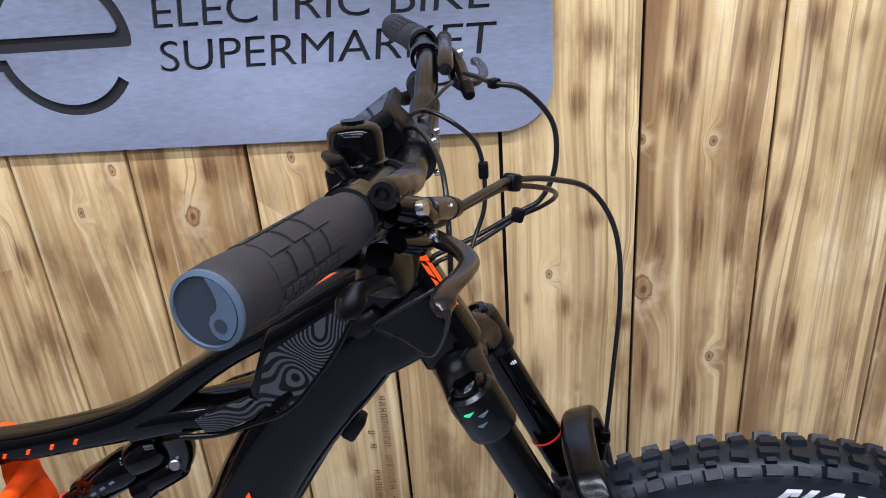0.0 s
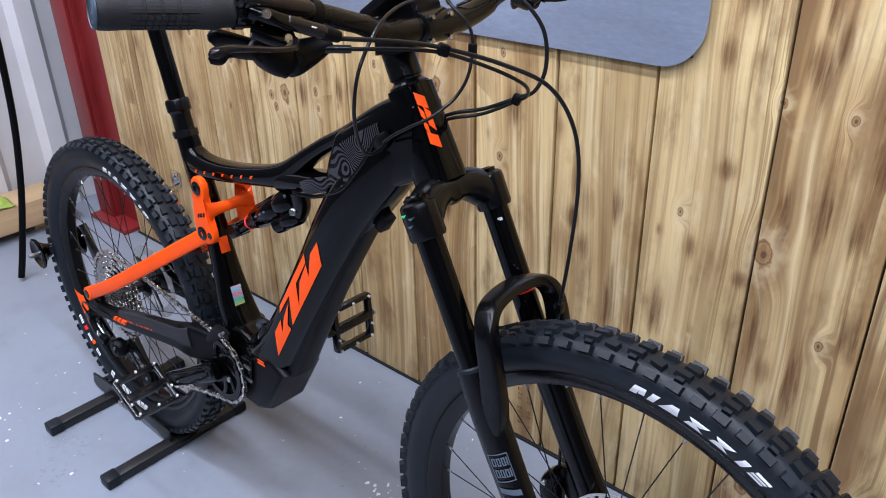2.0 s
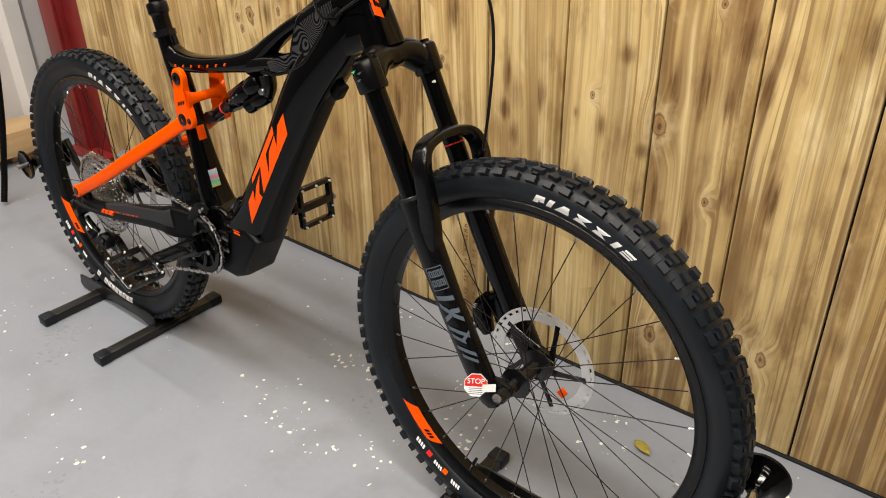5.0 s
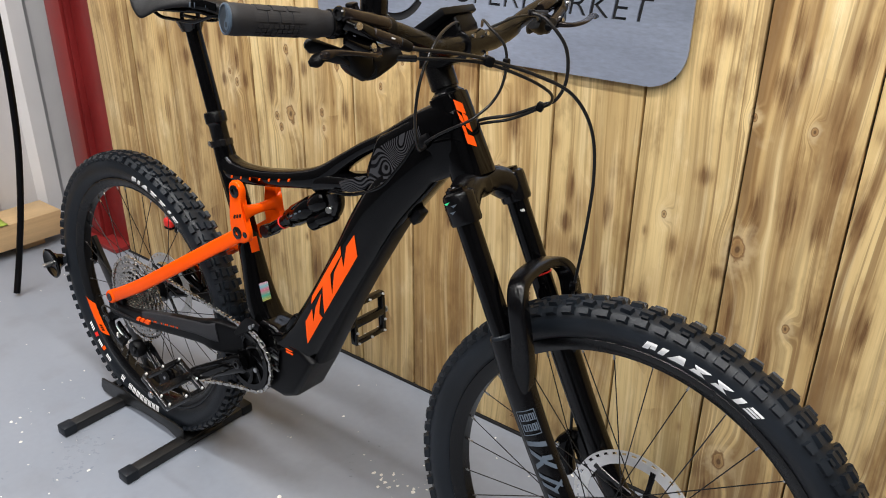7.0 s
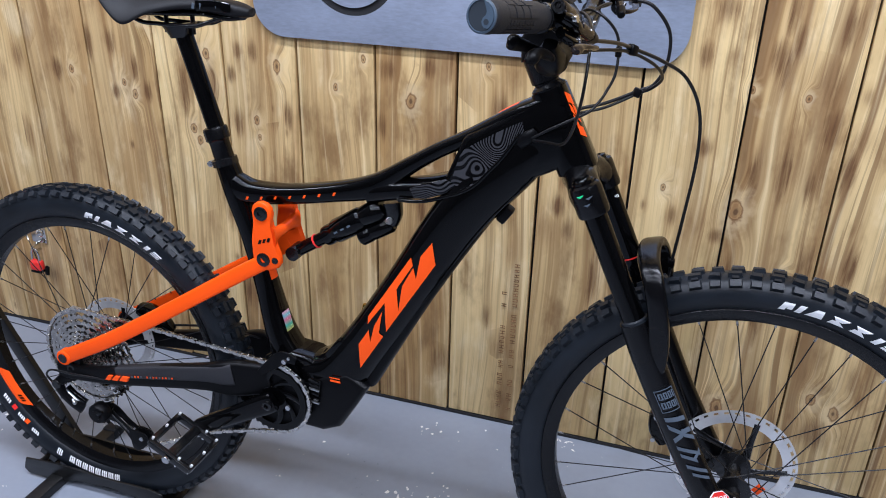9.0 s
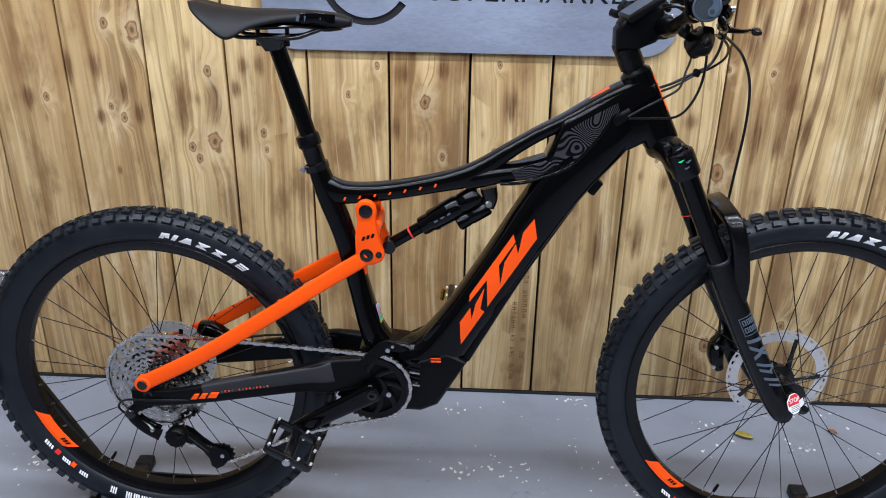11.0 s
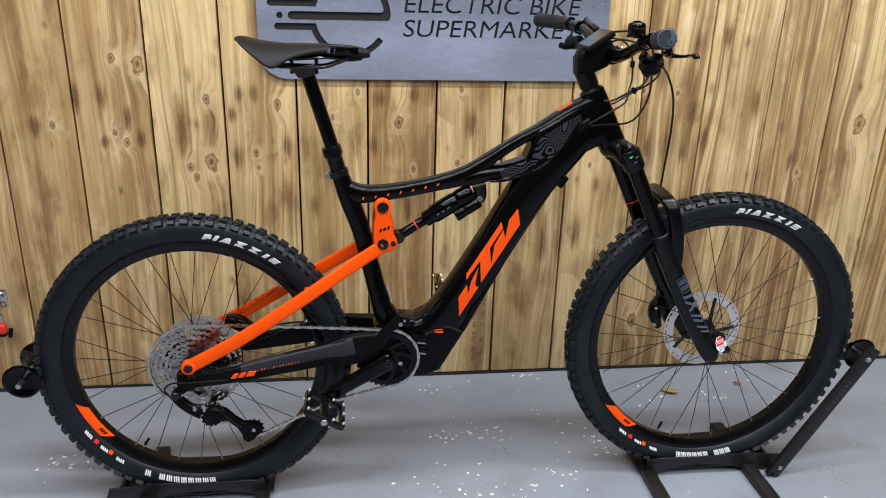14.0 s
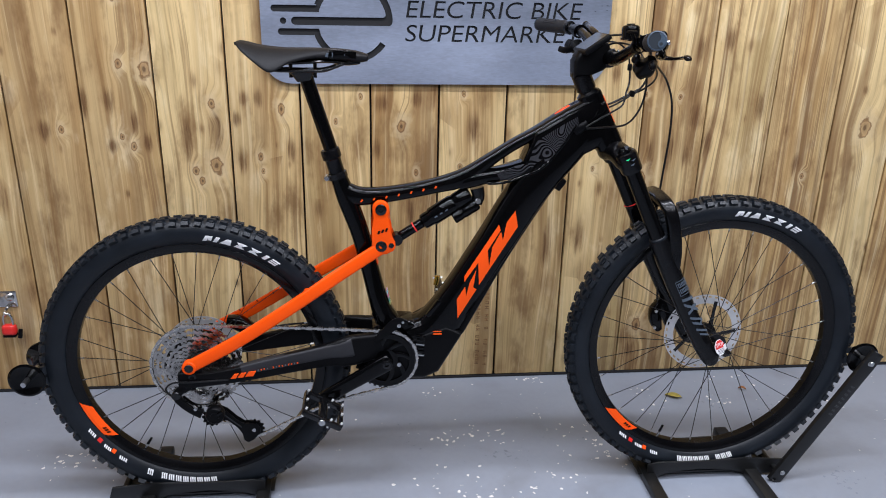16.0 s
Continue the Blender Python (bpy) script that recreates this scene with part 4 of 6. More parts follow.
for x, z in ((-0.471, 0.455), (-0.428, 0.479), (-0.388, 0.500)):
    part("stay_print", box(NB(), (0.0028, 0.0010, 0.0050), pose(x, float(np.interp(x, [-0.562, -0.33, -0.125], [0.0825, 0.0665, 0.0350])) - 0.0001, z, 0, 0, 0) @ pose(0, 0, 0, 0, -30, 0), 0.0002), MATTE, bike, "small black print bar")
part("stay_tag", box(NB(), (0.018, 0.002, 0.02), pose(-0.525, 0.080, 0.41, 0, -32, 0), 0.0005), WHITE, bike, "white paper tag")
CS = [(-0.590, 0.080, 0.352, 0.008, 0.020), (-0.52, 0.080, 0.354, 0.008, 0.017), (-0.45, 0.078, 0.364, 0.009, 0.019), (-0.36, 0.073, 0.381, 0.010, 0.023), (-0.262, 0.067, 0.398, 0.011, 0.027), (-0.222, 0.064, 0.403, 0.012, 0.034), (-0.195, 0.058, 0.405, 0.012, 0.036), (-0.13, 0.046, 0.412, 0.014, 0.03)]
for s in (-1, 1):
    cs = part("chainstay", sweep(NB(), [(x, s * y, z, a, c) for x, y, z, a, c in CS], 5, 18, 5), MATTE, bike, "matte black chainstay")
    part("dropout", prism(NB(), [(-0.588, 0.372), (-0.565, 0.402), (-0.54, 0.398), (-0.535, 0.345), (-0.56, 0.326), (-0.585, 0.335)], s * 0.0735, s * 0.083, 0.002), MATTE, cs)
    if s < 0:
        part("stay_guard", sweep(NB(), [(x, s * y, z + 0.009, a + 0.0012, c * 0.62) for x, y, z, a, c in CS[2:6]] + [(-0.200, -0.060, 0.416, 0.0132, 0.023)], 5, 18, 5), GUARD, cs, "dark grey rubber chain guard")
        for mx, mw in ((-0.474, 0.012), (-0.458, 0.013), (-0.441, 0.018)):
            mz = 0.3605 + (mx + 0.474) * 0.14
            part("stay_mark", prism(NB(), [(mx, mz - 0.004), (mx + mw, mz - 0.003), (mx + mw + 0.006, mz + 0.0075), (mx + 0.008, mz + 0.0065)], -0.0915, -0.0865), DECAL, cs, "orange slanted mark", smooth=False)
        for i in range(14):
            if i == 4:
                continue
            x = -0.412 + i * 0.0068
            part("stay_print", box(NB(), (0.0024, 0.001, 0.0034), pose(x, -0.0878 + (x + 0.412) * 0.055, 0.3745 + (x + 0.412) * 0.15, 0, 0, 3)), DECAL if i % 3 else GREY, cs, smooth=False)
part("axle_bolt", lathe(NB(), [(0.0125, 0), (0.0125, 0.006), (0.009, 0.008), (0.0045, 0.008), (0.0045, 0.004), (0.001, 0.004)], (-0.559, -0.080, 0.360), (0, -1, 0), 24), ANOD, bike, "black rear axle bolt")
ROCK = [(-0.150, 0.742), (-0.147, 0.751), (-0.140, 0.757), (-0.131, 0.759), (-0.121, 0.756), (-0.114, 0.748), (-0.112, 0.738), (-0.115, 0.722), (-0.116, 0.704), (-0.113, 0.685), (-0.105, 0.671), (-0.0995, 0.662), (-0.0985, 0.650), (-0.104, 0.641), (-0.118, 0.634), (-0.136, 0.632), (-0.147, 0.638), (-0.152, 0.650), (-0.151, 0.668), (-0.147, 0.690), (-0.147, 0.716)]
for s in (-1, 1):
    rk = part("rocker_link", prism(NB(), ROCK, s * 0.050, s * 0.036, 0.004, 3), ORANGE, bike, "orange rocker link")
    for bx, bz in ((-0.131, 0.7385), (-0.131, 0.6535)):
        part("pivot_bolt", lathe(NB(), [(0.0125, 0), (0.0125, 0.002), (0.0105, 0.0032), (0.0055, 0.0032), (0.005, 0.0005), (0.001, 0.0005)], (bx, s * 0.050, bz), (0, s, 0), 24), ANOD, rk, "black pivot bolt with hex socket")
    part("pivot_bolt", lathe(NB(), [(0.006, 0), (0.006, 0.0012), (0.001, 0.0012)], (-0.1085, s * 0.050, 0.655), (0, s, 0), 16), ANOD, rk, "small black bolt")
LINKWEB = [(-0.119, -0.044, 0.696, 0.012, 0.024), (-0.117, -0.030, 0.697, 0.0095, 0.0125), (-0.116, 0, 0.697, 0.0085, 0.0095), (-0.117, 0.030, 0.697, 0.0095, 0.0125), (-0.119, 0.044, 0.696, 0.012, 0.024)]
part("link_bridge", sweep(NB(), LINKWEB, 5, 16, 2.4, side=(1, 0, 0)), ORANGE, bike, "orange rocker bridge")
for i in range(3):
    part("rocker_mark", prism(NB(), [(-0.140 + i * 0.0085, 0.682 + i * 0.003), (-0.135 + i * 0.0085, 0.682 + i * 0.003), (-0.132 + i * 0.0085, 0.690 + i * 0.003), (-0.137 + i * 0.0085, 0.690 + i * 0.003)], -0.0505, -0.0498), MATTE, bike, "tiny dark mark", smooth=False)

# shock absorber
sa, sb = V(-0.094, 0, 0.656), V(0.088, 0, 0.772)
sd = (sb - sa).normalized()
shock = part("shock_absorber", lathe(NB(), [(0.012, 0.068), (0.0175, 0.072), (0.0185, 0.080), (0.0185, 0.092), (0.0215, 0.096), (0.0215, 0.150), (0.019, 0.156), (0.0205, 0.160), (0.0205, 0.190), (0.015, 0.198)], sa, sd, 32), GLOSS, bike, "black shock absorber can")
part("shaft", rod(NB(), sa, sa + sd * 0.075, 0.0115, seg=24), GLOSS, shock, "gloss black shock shaft")
part("shock_eye", rod(NB(), sa - Y * 0.016, sa + Y * 0.016, 0.013, seg=20), ANOD, shock)
part("sag_ring", lathe(NB(), [(0.0118, 0.047), (0.0132, 0.0475), (0.0132, 0.050), (0.0118, 0.0505)], sa, sd, 24, True), RED, shock, "red rubber ring")
ra, rb = V(0.034, -0.008, 0.705), V(0.094, -0.002, 0.741)
rd = (rb - ra).normalized()
part("reservoir", lathe(NB(), [(0.012, 0), (0.0148, 0.003), (0.0148, 0.02), (0.0140, 0.022), (0.0140, 0.026), (0.0148, 0.028), (0.0148, 0.062), (0.012, 0.066)], ra, rd, 24), GLOSS, shock, "black shock reservoir")
part("shock_bridge", sweep(NB(), [(0.088, -0.003, 0.738, 0.012, 0.012), (0.092, -0.001, 0.755, 0.013, 0.014), (0.088, 0.0, 0.775, 0.014, 0.016)], 4, 14, 3), ANOD, shock)
part("damper_dial", rod(NB(), (0.088, -0.012, 0.746), (0.090, -0.020, 0.748), 0.006, seg=14, bevel=0.001), BOLT, shock, "silver damper dial")
for q in range(3):
    p = sa + sd * (0.104 + 0.014 * q) + V(0, -0.0213, 0.001)
    part("shock_print", box(NB(), (0.007, 0.001, 0.003), Matrix.Translation(p) @ pose(0, 0, 0, 0, -32, 0)), GREY, shock, smooth=False)

# seat post, clamp and saddle
post = part("seat_post", rod(NB(), (-0.287, 0, 1.020), (-0.236, 0, 0.855), 0.0152, seg=28), GLOSS, bike, "gloss black dropper seat post")
pd = (V(-0.222, 0, 0.800) - V(-0.240, 0, 0.862)).normalized()
part("collar", lathe(NB(), [(0.0155, -0.002), (0.0205, 0.0), (0.0215, 0.004), (0.0215, 0.020), (0.0185, 0.023), (0.0175, 0.026), (0.0175, 0.062)], V(-0.2415, 0, 0.864), pd, 28), SATIN, post, "black dropper collar")
part("seat_clamp", lathe(NB(), [(0.0185, 0), (0.0225, 0.001), (0.0225, 0.013), (0.0185, 0.014)], V(-0.2275, 0, 0.812), pd, 28, True), ANOD, post, "black seat clamp ring")
part("clamp_bolt", rod(NB(), (-0.249, -0.012, 0.800), (-0.249, 0.012, 0.800), 0.0055, seg=14), BOLT, post, "silver clamp bolt")
part("post_head", sweep(NB(), [(-0.290, 0, 1.012, 0.017, 0.016), (-0.292, 0, 1.026, 0.020, 0.024), (-0.293, 0, 1.034, 0.022, 0.030)], 3, 18, 3), ANOD, post)
for x in (-0.318, -0.267):
    part("head_bolt", rod(NB(), (x, 0, 1.018), (x, 0, 1.050), 0.004, seg=10), ANOD, post)
SAD = [(-0.430, 0, 1.0905, 0.016, 0.003), (-0.415, 0, 1.0865, 0.045, 0.0065), (-0.385, 0, 1.077, 0.063, 0.0095), (-0.352, 0, 1.0705, 0.066, 0.0115), (-0.310, 0, 1.0685, 0.050, 0.0115), (-0.260, 0, 1.0690, 0.032, 0.0110), (-0.210, 0, 1.0660, 0.024, 0.0125), (-0.176, 0, 1.0620, 0.019, 0.0120), (-0.155, 0, 1.0600, 0.011, 0.0070)]
bm = sweep(NB(), SAD, 6, 32, 2.3)
for v in bm.verts:
    w = max(0.0, abs(v.co.y) - 0.020)
    v.co.z -= (6.6 * w * w + 0.18 * w) * (1.0 + 0.55 * math.exp(-((v.co.x + 0.352) / 0.028) ** 2))
    if v.co.x < -0.30:
        v.co.z -= 0.004 * math.exp(-(v.co.y / 0.012) ** 2)
saddle = part("saddle", bm, LEATHER, bike, "black padded saddle", angle=70)
part("saddle_shell", sweep(NB(), [(-0.400, 0, 1.066, 0.040, 0.004), (-0.36, 0, 1.054, 0.052, 0.007), (-0.31, 0, 1.052, 0.036, 0.006), (-0.24, 0, 1.054, 0.022, 0.005), (-0.200, 0, 1.050, 0.017, 0.006), (-0.172, 0, 1.052, 0.012, 0.005)], 5, 20, 2.6), GLOSS, saddle, "glossy black saddle underside")
for s in (-1, 1):
    part("saddle_rail", pipe(NB(), [(-0.375, s * 0.030, 1.050), (-0.350, s * 0.025, 1.036), (-0.32, s * 0.022, 1.034), (-0.255, s * 0.022, 1.034), (-0.225, s * 0.018, 1.042), (-0.19, s * 0.010, 1.055)], 0.0035, 5, 10), ANOD, saddle, "dark saddle rail")
part("saddle_patch", sweep(NB(), [(-0.236, -0.0335, 1.069, 0.001, 0.009), (-0.215, -0.0285, 1.070, 0.001, 0.009), (-0.180, -0.0225, 1.067, 0.001, 0.007)], 4, 8, 5), GLOSS, saddle, "glossy nose patch")
for x in (-0.240, -0.230, -0.205, -0.196, -0.187):
    part("saddle_print", box(NB(), (0.005 if x < -0.22 else 0.004, 0.001, 0.009 if x < -0.22 else 0.004), pose(x, -0.0345 + (x + 0.24) * 0.22, 1.068, 0, 15, -12)), GREY, saddle, smooth=False)

# fork
fork = part("fork", sweep(NB(), [(0.415, -0.074, 0.840, 0.019, 0.022), (0.410, -0.060, 0.849, 0.0245, 0.024), (0.401, -0.040, 0.860, 0.0245, 0.023), (0.394, -0.020, 0.864, 0.026, 0.021), (0.391, 0, 0.861, 0.029, 0.022), (0.394, 0.020, 0.864, 0.026, 0.021), (0.401, 0.040, 0.860, 0.0245, 0.023), (0.410, 0.060, 0.849, 0.0245, 0.024), (0.415, 0.074, 0.840, 0.019, 0.022)], 5, 24, 2.3, side=(1, 0, 0.3)), SATIN, bike, "satin black fork crown")
f0, f1 = V(0.4015, 0, 0.875), V(0.5085, 0, 0.652)
fd = (f1 - f0).normalized()
for s in (-1, 1):
    o = Y * (s * 0.066)
    part("crown_clamp", lathe(NB(), [(0.019, 0.006), (0.0228, 0.009), (0.0240, 0.014), (0.0240, 0.050), (0.0225, 0.054), (0.018, 0.055)], f0 + o, fd, 32), SATIN, fork)
    part("stanchion", rod(NB(), f0 + o + fd * 0.012, f1 + o, 0.0175, seg=32), GLOSS, fork, "gloss black fork stanchion")
    part("crown_cap", lathe(NB(), [(0.0165, 0), (0.0165, 0.005), (0.013, 0.007), (0.012, 0.009), (0.002, 0.009)] if s < 0 else [(0.0165, 0), (0.0160, 0.006), (0.010, 0.007), (0.008, 0.004), (0.001, 0.004)], f0 + o + fd * 0.007, -fd, 24), GLOSS, fork, "black adjuster dial" if s < 0 else "black air valve cap")
    leg = part("fork_leg", sweep(NB(), [(0.5015, s * 0.066, 0.668, 0.0215, 0.0225), (0.530, s * 0.067, 0.607, 0.0215, 0.0235), (0.582, s * 0.067, 0.503, 0.0195, 0.0225), (0.635, s * 0.066, 0.408, 0.0185, 0.0230), (0.664, s * 0.066, 0.362, 0.016, 0.021), (0.672, s * 0.066, 0.346, 0.010, 0.012)], 5, 24, 2.2), SATIN, fork, "satin black fork lower leg")
    part("wiper_seal", lathe(NB(), [(0.0178, -0.006), (0.0205, -0.004), (0.0215, 0.004), (0.0178, 0.006)], V(0.5015, s * 0.066, 0.668), fd, 28, True), RUBBER, fork)
    part("fork_dropout", prism(NB(), [(0.655, 0.396), (0.678, 0.399), (0.698, 0.391), (0.702, 0.376), (0.690, 0.366), (0.672, 0.358)], s * 0.054, s * 0.066, 0.004), SATIN, fork)
ARCH = [(0.546, -0.067, 0.560, 0.008, 0.010), (0.541, -0.070, 0.600, 0.0155, 0.0150), (0.540, -0.072, 0.642, 0.0160, 0.0135), (0.533, -0.0735, 0.690, 0.0150, 0.0115), (0.523, -0.0705, 0.728, 0.0150, 0.0100), (0.514, -0.058, 0.7475, 0.0155, 0.0090), (0.508, -0.035, 0.7560, 0.0165, 0.0080), (0.506, 0, 0.7590, 0.0170, 0.0078)]
ARCH += [(x, -y, z, a, c) for x, y, z, a, c in reversed(ARCH[:-1])]
part("fork_arch", sweep(NB(), ARCH, 6, 24, 4.0, side=(1, 0, 0.25)), SATIN, fork, "satin black fork arch")
part("sag_ring", lathe(NB(), [(0.0178, 0), (0.019, 0.0004), (0.019, 0.002), (0.0178, 0.0024)], f0 + Y * 0.066 + fd * 0.174, fd, 28, True), RED, fork, "red rubber ring on the stanchion")
# prints on the fork
for i, (dz, mt) in enumerate(((0.0, GREEN), (0.0, GREY), (-0.012, GREY))):
    p = f0 + V(0, -0.066, 0) + fd * (0.020 + (0.012 if i == 2 else 0)) + V(0.006 if i == 1 else -0.006 if i == 0 else 0, -0.0245, 0)
    part("crown_print", prism(NB(), [(p.x - 0.004, p.z - 0.002), (p.x + 0.001, p.z - 0.003), (p.x + 0.005, p.z + 0.003)], p.y, p.y + 0.003), mt, fork, "small print on the crown", smooth=False)
for i in range(6):
    p = f0 + V(0.0175 * 0.55, 0.066 - 0.0148, 0) + fd * 0.068 + V(0.0022 * i - 0.006, 0.0006 * i, 0.001 * i)
    part("stanchion_print", box(NB(), (0.0014, 0.0018, 0.004), Matrix.Translation(p) @ pose(0, 0, 0, 0, -25, 30)), WHITE, fork, smooth=False)
ld = (V(0.635, 0, 0.408) - V(0.53, 0, 0.607)).normalized()
ln = V(-ld.z, 0, ld.x)


LEGROWS = [(0.0, 0.0215, 0.0235), (0.1163, 0.0195, 0.0225), (0.2251, 0.0185, 0.0230)]


def leg_print(strokes, label="blue-grey print on the fork leg"):
    """Printed strokes (from, to along the leg; first and last angle round it; slant) on the drive-side fork leg."""
    bm = NB()
    for u0, u1, a0, a1, slant in strokes:
        last = None
        for i in range(4):
            row = []
            for j in range(7):
                an = radians(a0 + (a1 - a0) * j / 6)
                u = u0 + (u1 - u0) * i / 3 + slant * j / 6
                ry, rz = (float(np.interp(u, [q[0] for q in LEGROWS], [q[k] for q in LEGROWS])) + 0.0011 for k in (1, 2))
                e = 2 / 2.2
                row.append(bm.verts.new(V(0.530, -0.067, 0.607) + ld * u - Y * (ry * abs(math.cos(an)) ** e) + ln * (rz * math.copysign(abs(math.sin(an)) ** e, math.sin(an)))))
            if last:
                for j in range(6):
                    bm.faces.new((last[j], last[j + 1], row[j + 1], row[j]))
            last = row
    part("leg_print", bm, GREY, fork, label, smooth=False)


leg_print([(0.042, 0.0435, -14, 56, 0), (0.080, 0.0815, -14, 56, 0), (0.0435, 0.080, -14, -11, 0), (0.0435, 0.080, 53, 56, 0)] + [(u, u + 0.0115, a, a + 5, 0) for u in (0.0475, 0.0635) for a in (-6, 3, 11, 20, 28, 37, 45)] + [(u, u + 0.002, a, a + 12, 0) for u in (0.0475, 0.057, 0.0635, 0.073) for a in (-6, 11, 28)])
for at, legs in ((0.089, ((0, 0.008, 0.006, -16, 58),)), (0.101, ((0, 0.009, 0.020, -16, 30), (0.014, 0.022, 0.002, 22, 62))), (0.128, ((0, 0.008, -0.008, -14, 20), (-0.008, 0.000, 0.014, 22, 66))), (0.141, ((0, 0.007, 0.022, -14, 62),)), (0.155, ((0, 0.007, 0.016, -12, 36), (0.012, 0.018, -0.010, 26, 66))), (0.176, ((0, 0.007, 0.020, -8, 60),)), (0.192, ((0, 0.006, 0.016, 0, 56),))):
    for q0, q1, sl, aa, ab in legs:
        leg_print([(at + q0, at + q1, aa, ab, sl)])
# front axle lever with the warning tag
part("axle_lever", sweep(NB(), [(0.690, -0.060, 0.380, 0.010, 0.012), (0.691, -0.078, 0.381, 0.010, 0.012), (0.692, -0.086, 0.383, 0.009, 0.011), (0.694, -0.092, 0.388, 0.006, 0.008)], 4, 14), ANOD, fork, "black front axle lever")
TAGM = pose(0.6635, -0.108, 0.409, 66, 0, 34)
tag = part("warning_tag", lathe(NB(), [(0.0195, 0), (0.0195, 0.0012)], (0, 0, 0), (0, 0, 1), 8, False), WHITE, bike, "white and red octagonal stop tag on the front axle", smooth=False)
tag.matrix_basis = TAGM @ pose(0, 0, 0, 0, 0, 22.5)
bm = NB()
for f in (0.0185,):
    pts = [(f * math.cos(radians(22.5 + 45 * k)), f * math.sin(radians(22.5 + 45 * k))) for k in range(4)]
    a = [bm.verts.new((x, y, 0.0014)) for x, y in pts] + [bm.verts.new((-0.0171, -0.002, 0.0014)), bm.verts.new((0.0171, -0.002, 0.0014))]
    bm.faces.new(a)
o = part("tag_field", bm, RED, tag, "red upper field", smooth=False)
o.matrix_basis = pose(0, 0, 0.0004, 0, 0, -22.5)
part("tag_strap", box(NB(), (0.022, 0.012, 0.0012), pose(0.021, -0.004, 0.0, 0, 20, 0)), WHITE, tag, smooth=False).matrix_basis = pose(0, 0, 0, 0, 0, -22.5)
for q in range(4):
    o = part("tag_text_line", box(NB(), (0.022, 0.0009, 0.0004), pose(0, -0.005 - q * 0.003, 0.0016)), GREY, tag, smooth=False)
    o.matrix_basis = pose(0, 0, 0, 0, 0, -22.5)


def lettering(name, text, size, material, parent=None, depth=0.0004, align="CENTER", shear=0.0, label=""):
    cu = bpy.data.curves.new(name, "FONT")
    cu.body, cu.size, cu.extrude, cu.align_x, cu.align_y, cu.shear = text, size, depth, align, "CENTER", shear
    tmp = new(name, cu)
    me = bpy.data.meshes.new_from_object(tmp.evaluated_get(bpy.context.evaluated_depsgraph_get()))
    bpy.data.objects.remove(tmp)
    bpy.data.curves.remove(cu)
    me.name = name
    me.materials.clear()
    me.materials.append(material)
    ob = new(name, me)
    ob.parent = parent
    return tagged(ob, label) if label else ob


lettering("tag_word", "STOP", 0.0115, WHITE, tag, 0.0003, label="white word STOP").matrix_basis = pose(0, 0, 0, 0, 0, -22.5) @ pose(0, 0.0062, 0.0022)

# front brake caliper and mount
part("front_caliper", sweep(NB(), [(0.570, 0.052, 0.462, 0.012, 0.009), (0.560, 0.050, 0.440, 0.017, 0.015), (0.563, 0.050, 0.412, 0.017, 0.015), (0.574, 0.052, 0.388, 0.012, 0.009)], 4, 16, 3), GLOSS, fork, "black front brake caliper")
for z in (0.445, 0.400):
    part("caliper_bolt", rod(NB(), (0.556, 0.038, z), (0.556, 0.030, z), 0.004, seg=12), BOLT, fork, "silver caliper bolt")
part("caliper_mount", box(NB(), (0.03, 0.016, 0.085), pose(0.592, 0.062, 0.430, 0, -28, 0), 0.004), SATIN, fork)
part("disc_tag", box(NB(), (0.014, 0.002, 0.018), pose(0.738, 0.040, 0.340, 0, 35, 0), 0.0005), DECAL, fork, "small orange tag by the disc")
part("rear_caliper", sweep(NB(), [(-0.50, 0.062, 0.435, 0.014, 0.012), (-0.475, 0.062, 0.428, 0.018, 0.018), (-0.445, 0.062, 0.410, 0.016, 0.016), (-0.425, 0.062, 0.395, 0.010, 0.010)], 4, 16, 3), GLOSS, bike, "black rear brake caliper")

# drivetrain
BB = V(-0.1215, 0, 0.377)


def cog(bm, c, y, R, teeth, thick, inner, cut=0.0042, hub=None, arms=14):
    """A toothed ring, with webs to a hub ring where a hub radius is given."""
    n = teeth * 4
    prof = (1.0, 1.0, 0.0, 0.0)

    def circle(r, yy, toothed=False):
        out = []
        for k in range(n):
            rr, th = r - (cut * (1 - prof[k % 4]) if toothed else 0), 2 * math.pi * k / n
            out.append(bm.verts.new((c.x + rr * math.sin(th), yy, c.z + rr * math.cos(th))))
        return out
    (o0, i0), (o1, i1) = [(circle(R, yy, True), circle(inner, yy)) for yy in (y - thick / 2, y + thick / 2)]
    for a, c2 in ((o0, i0), (i1, o1), (o1, o0)):
        ring_faces(bm, a, c2)
    if hub is None:
        ring_faces(bm, i0, i1)
        return bm
    h0, h1 = circle(hub, y - thick / 2), circle(hub, y + thick / 2)
    ring_faces(bm, h0, h1)
    solid = [int((k + 0.5) * arms * 2 / n) % 2 == 0 for k in range(n)]
    for k in range(n):
        j = (k + 1) % n
        if solid[k]:
            bm.faces.new((i0[k], i0[j], h0[j], h0[k]))
            bm.faces.new((i1[j], i1[k], h1[k], h1[j]))
        else:
            bm.faces.new((i0[k], i1[k], i1[j], i0[j]))
        if solid[k] != solid[k - 1]:
            bm.faces.new((i0[k], h0[k], h1[k], i1[k]))
    return bm


ring = part("chainring", cog(NB(), BB, -0.056, 0.0735, 34, 0.0022, 0.0645), ANOD, bike, "dark steel chainring on a black spider")
bm = lathe(NB(), [(0.0545, -0.0025), (0.0665, -0.0025), (0.0665, 0.0025), (0.0545, 0.0025)], BB - Y * 0.058, Y, 48, True)
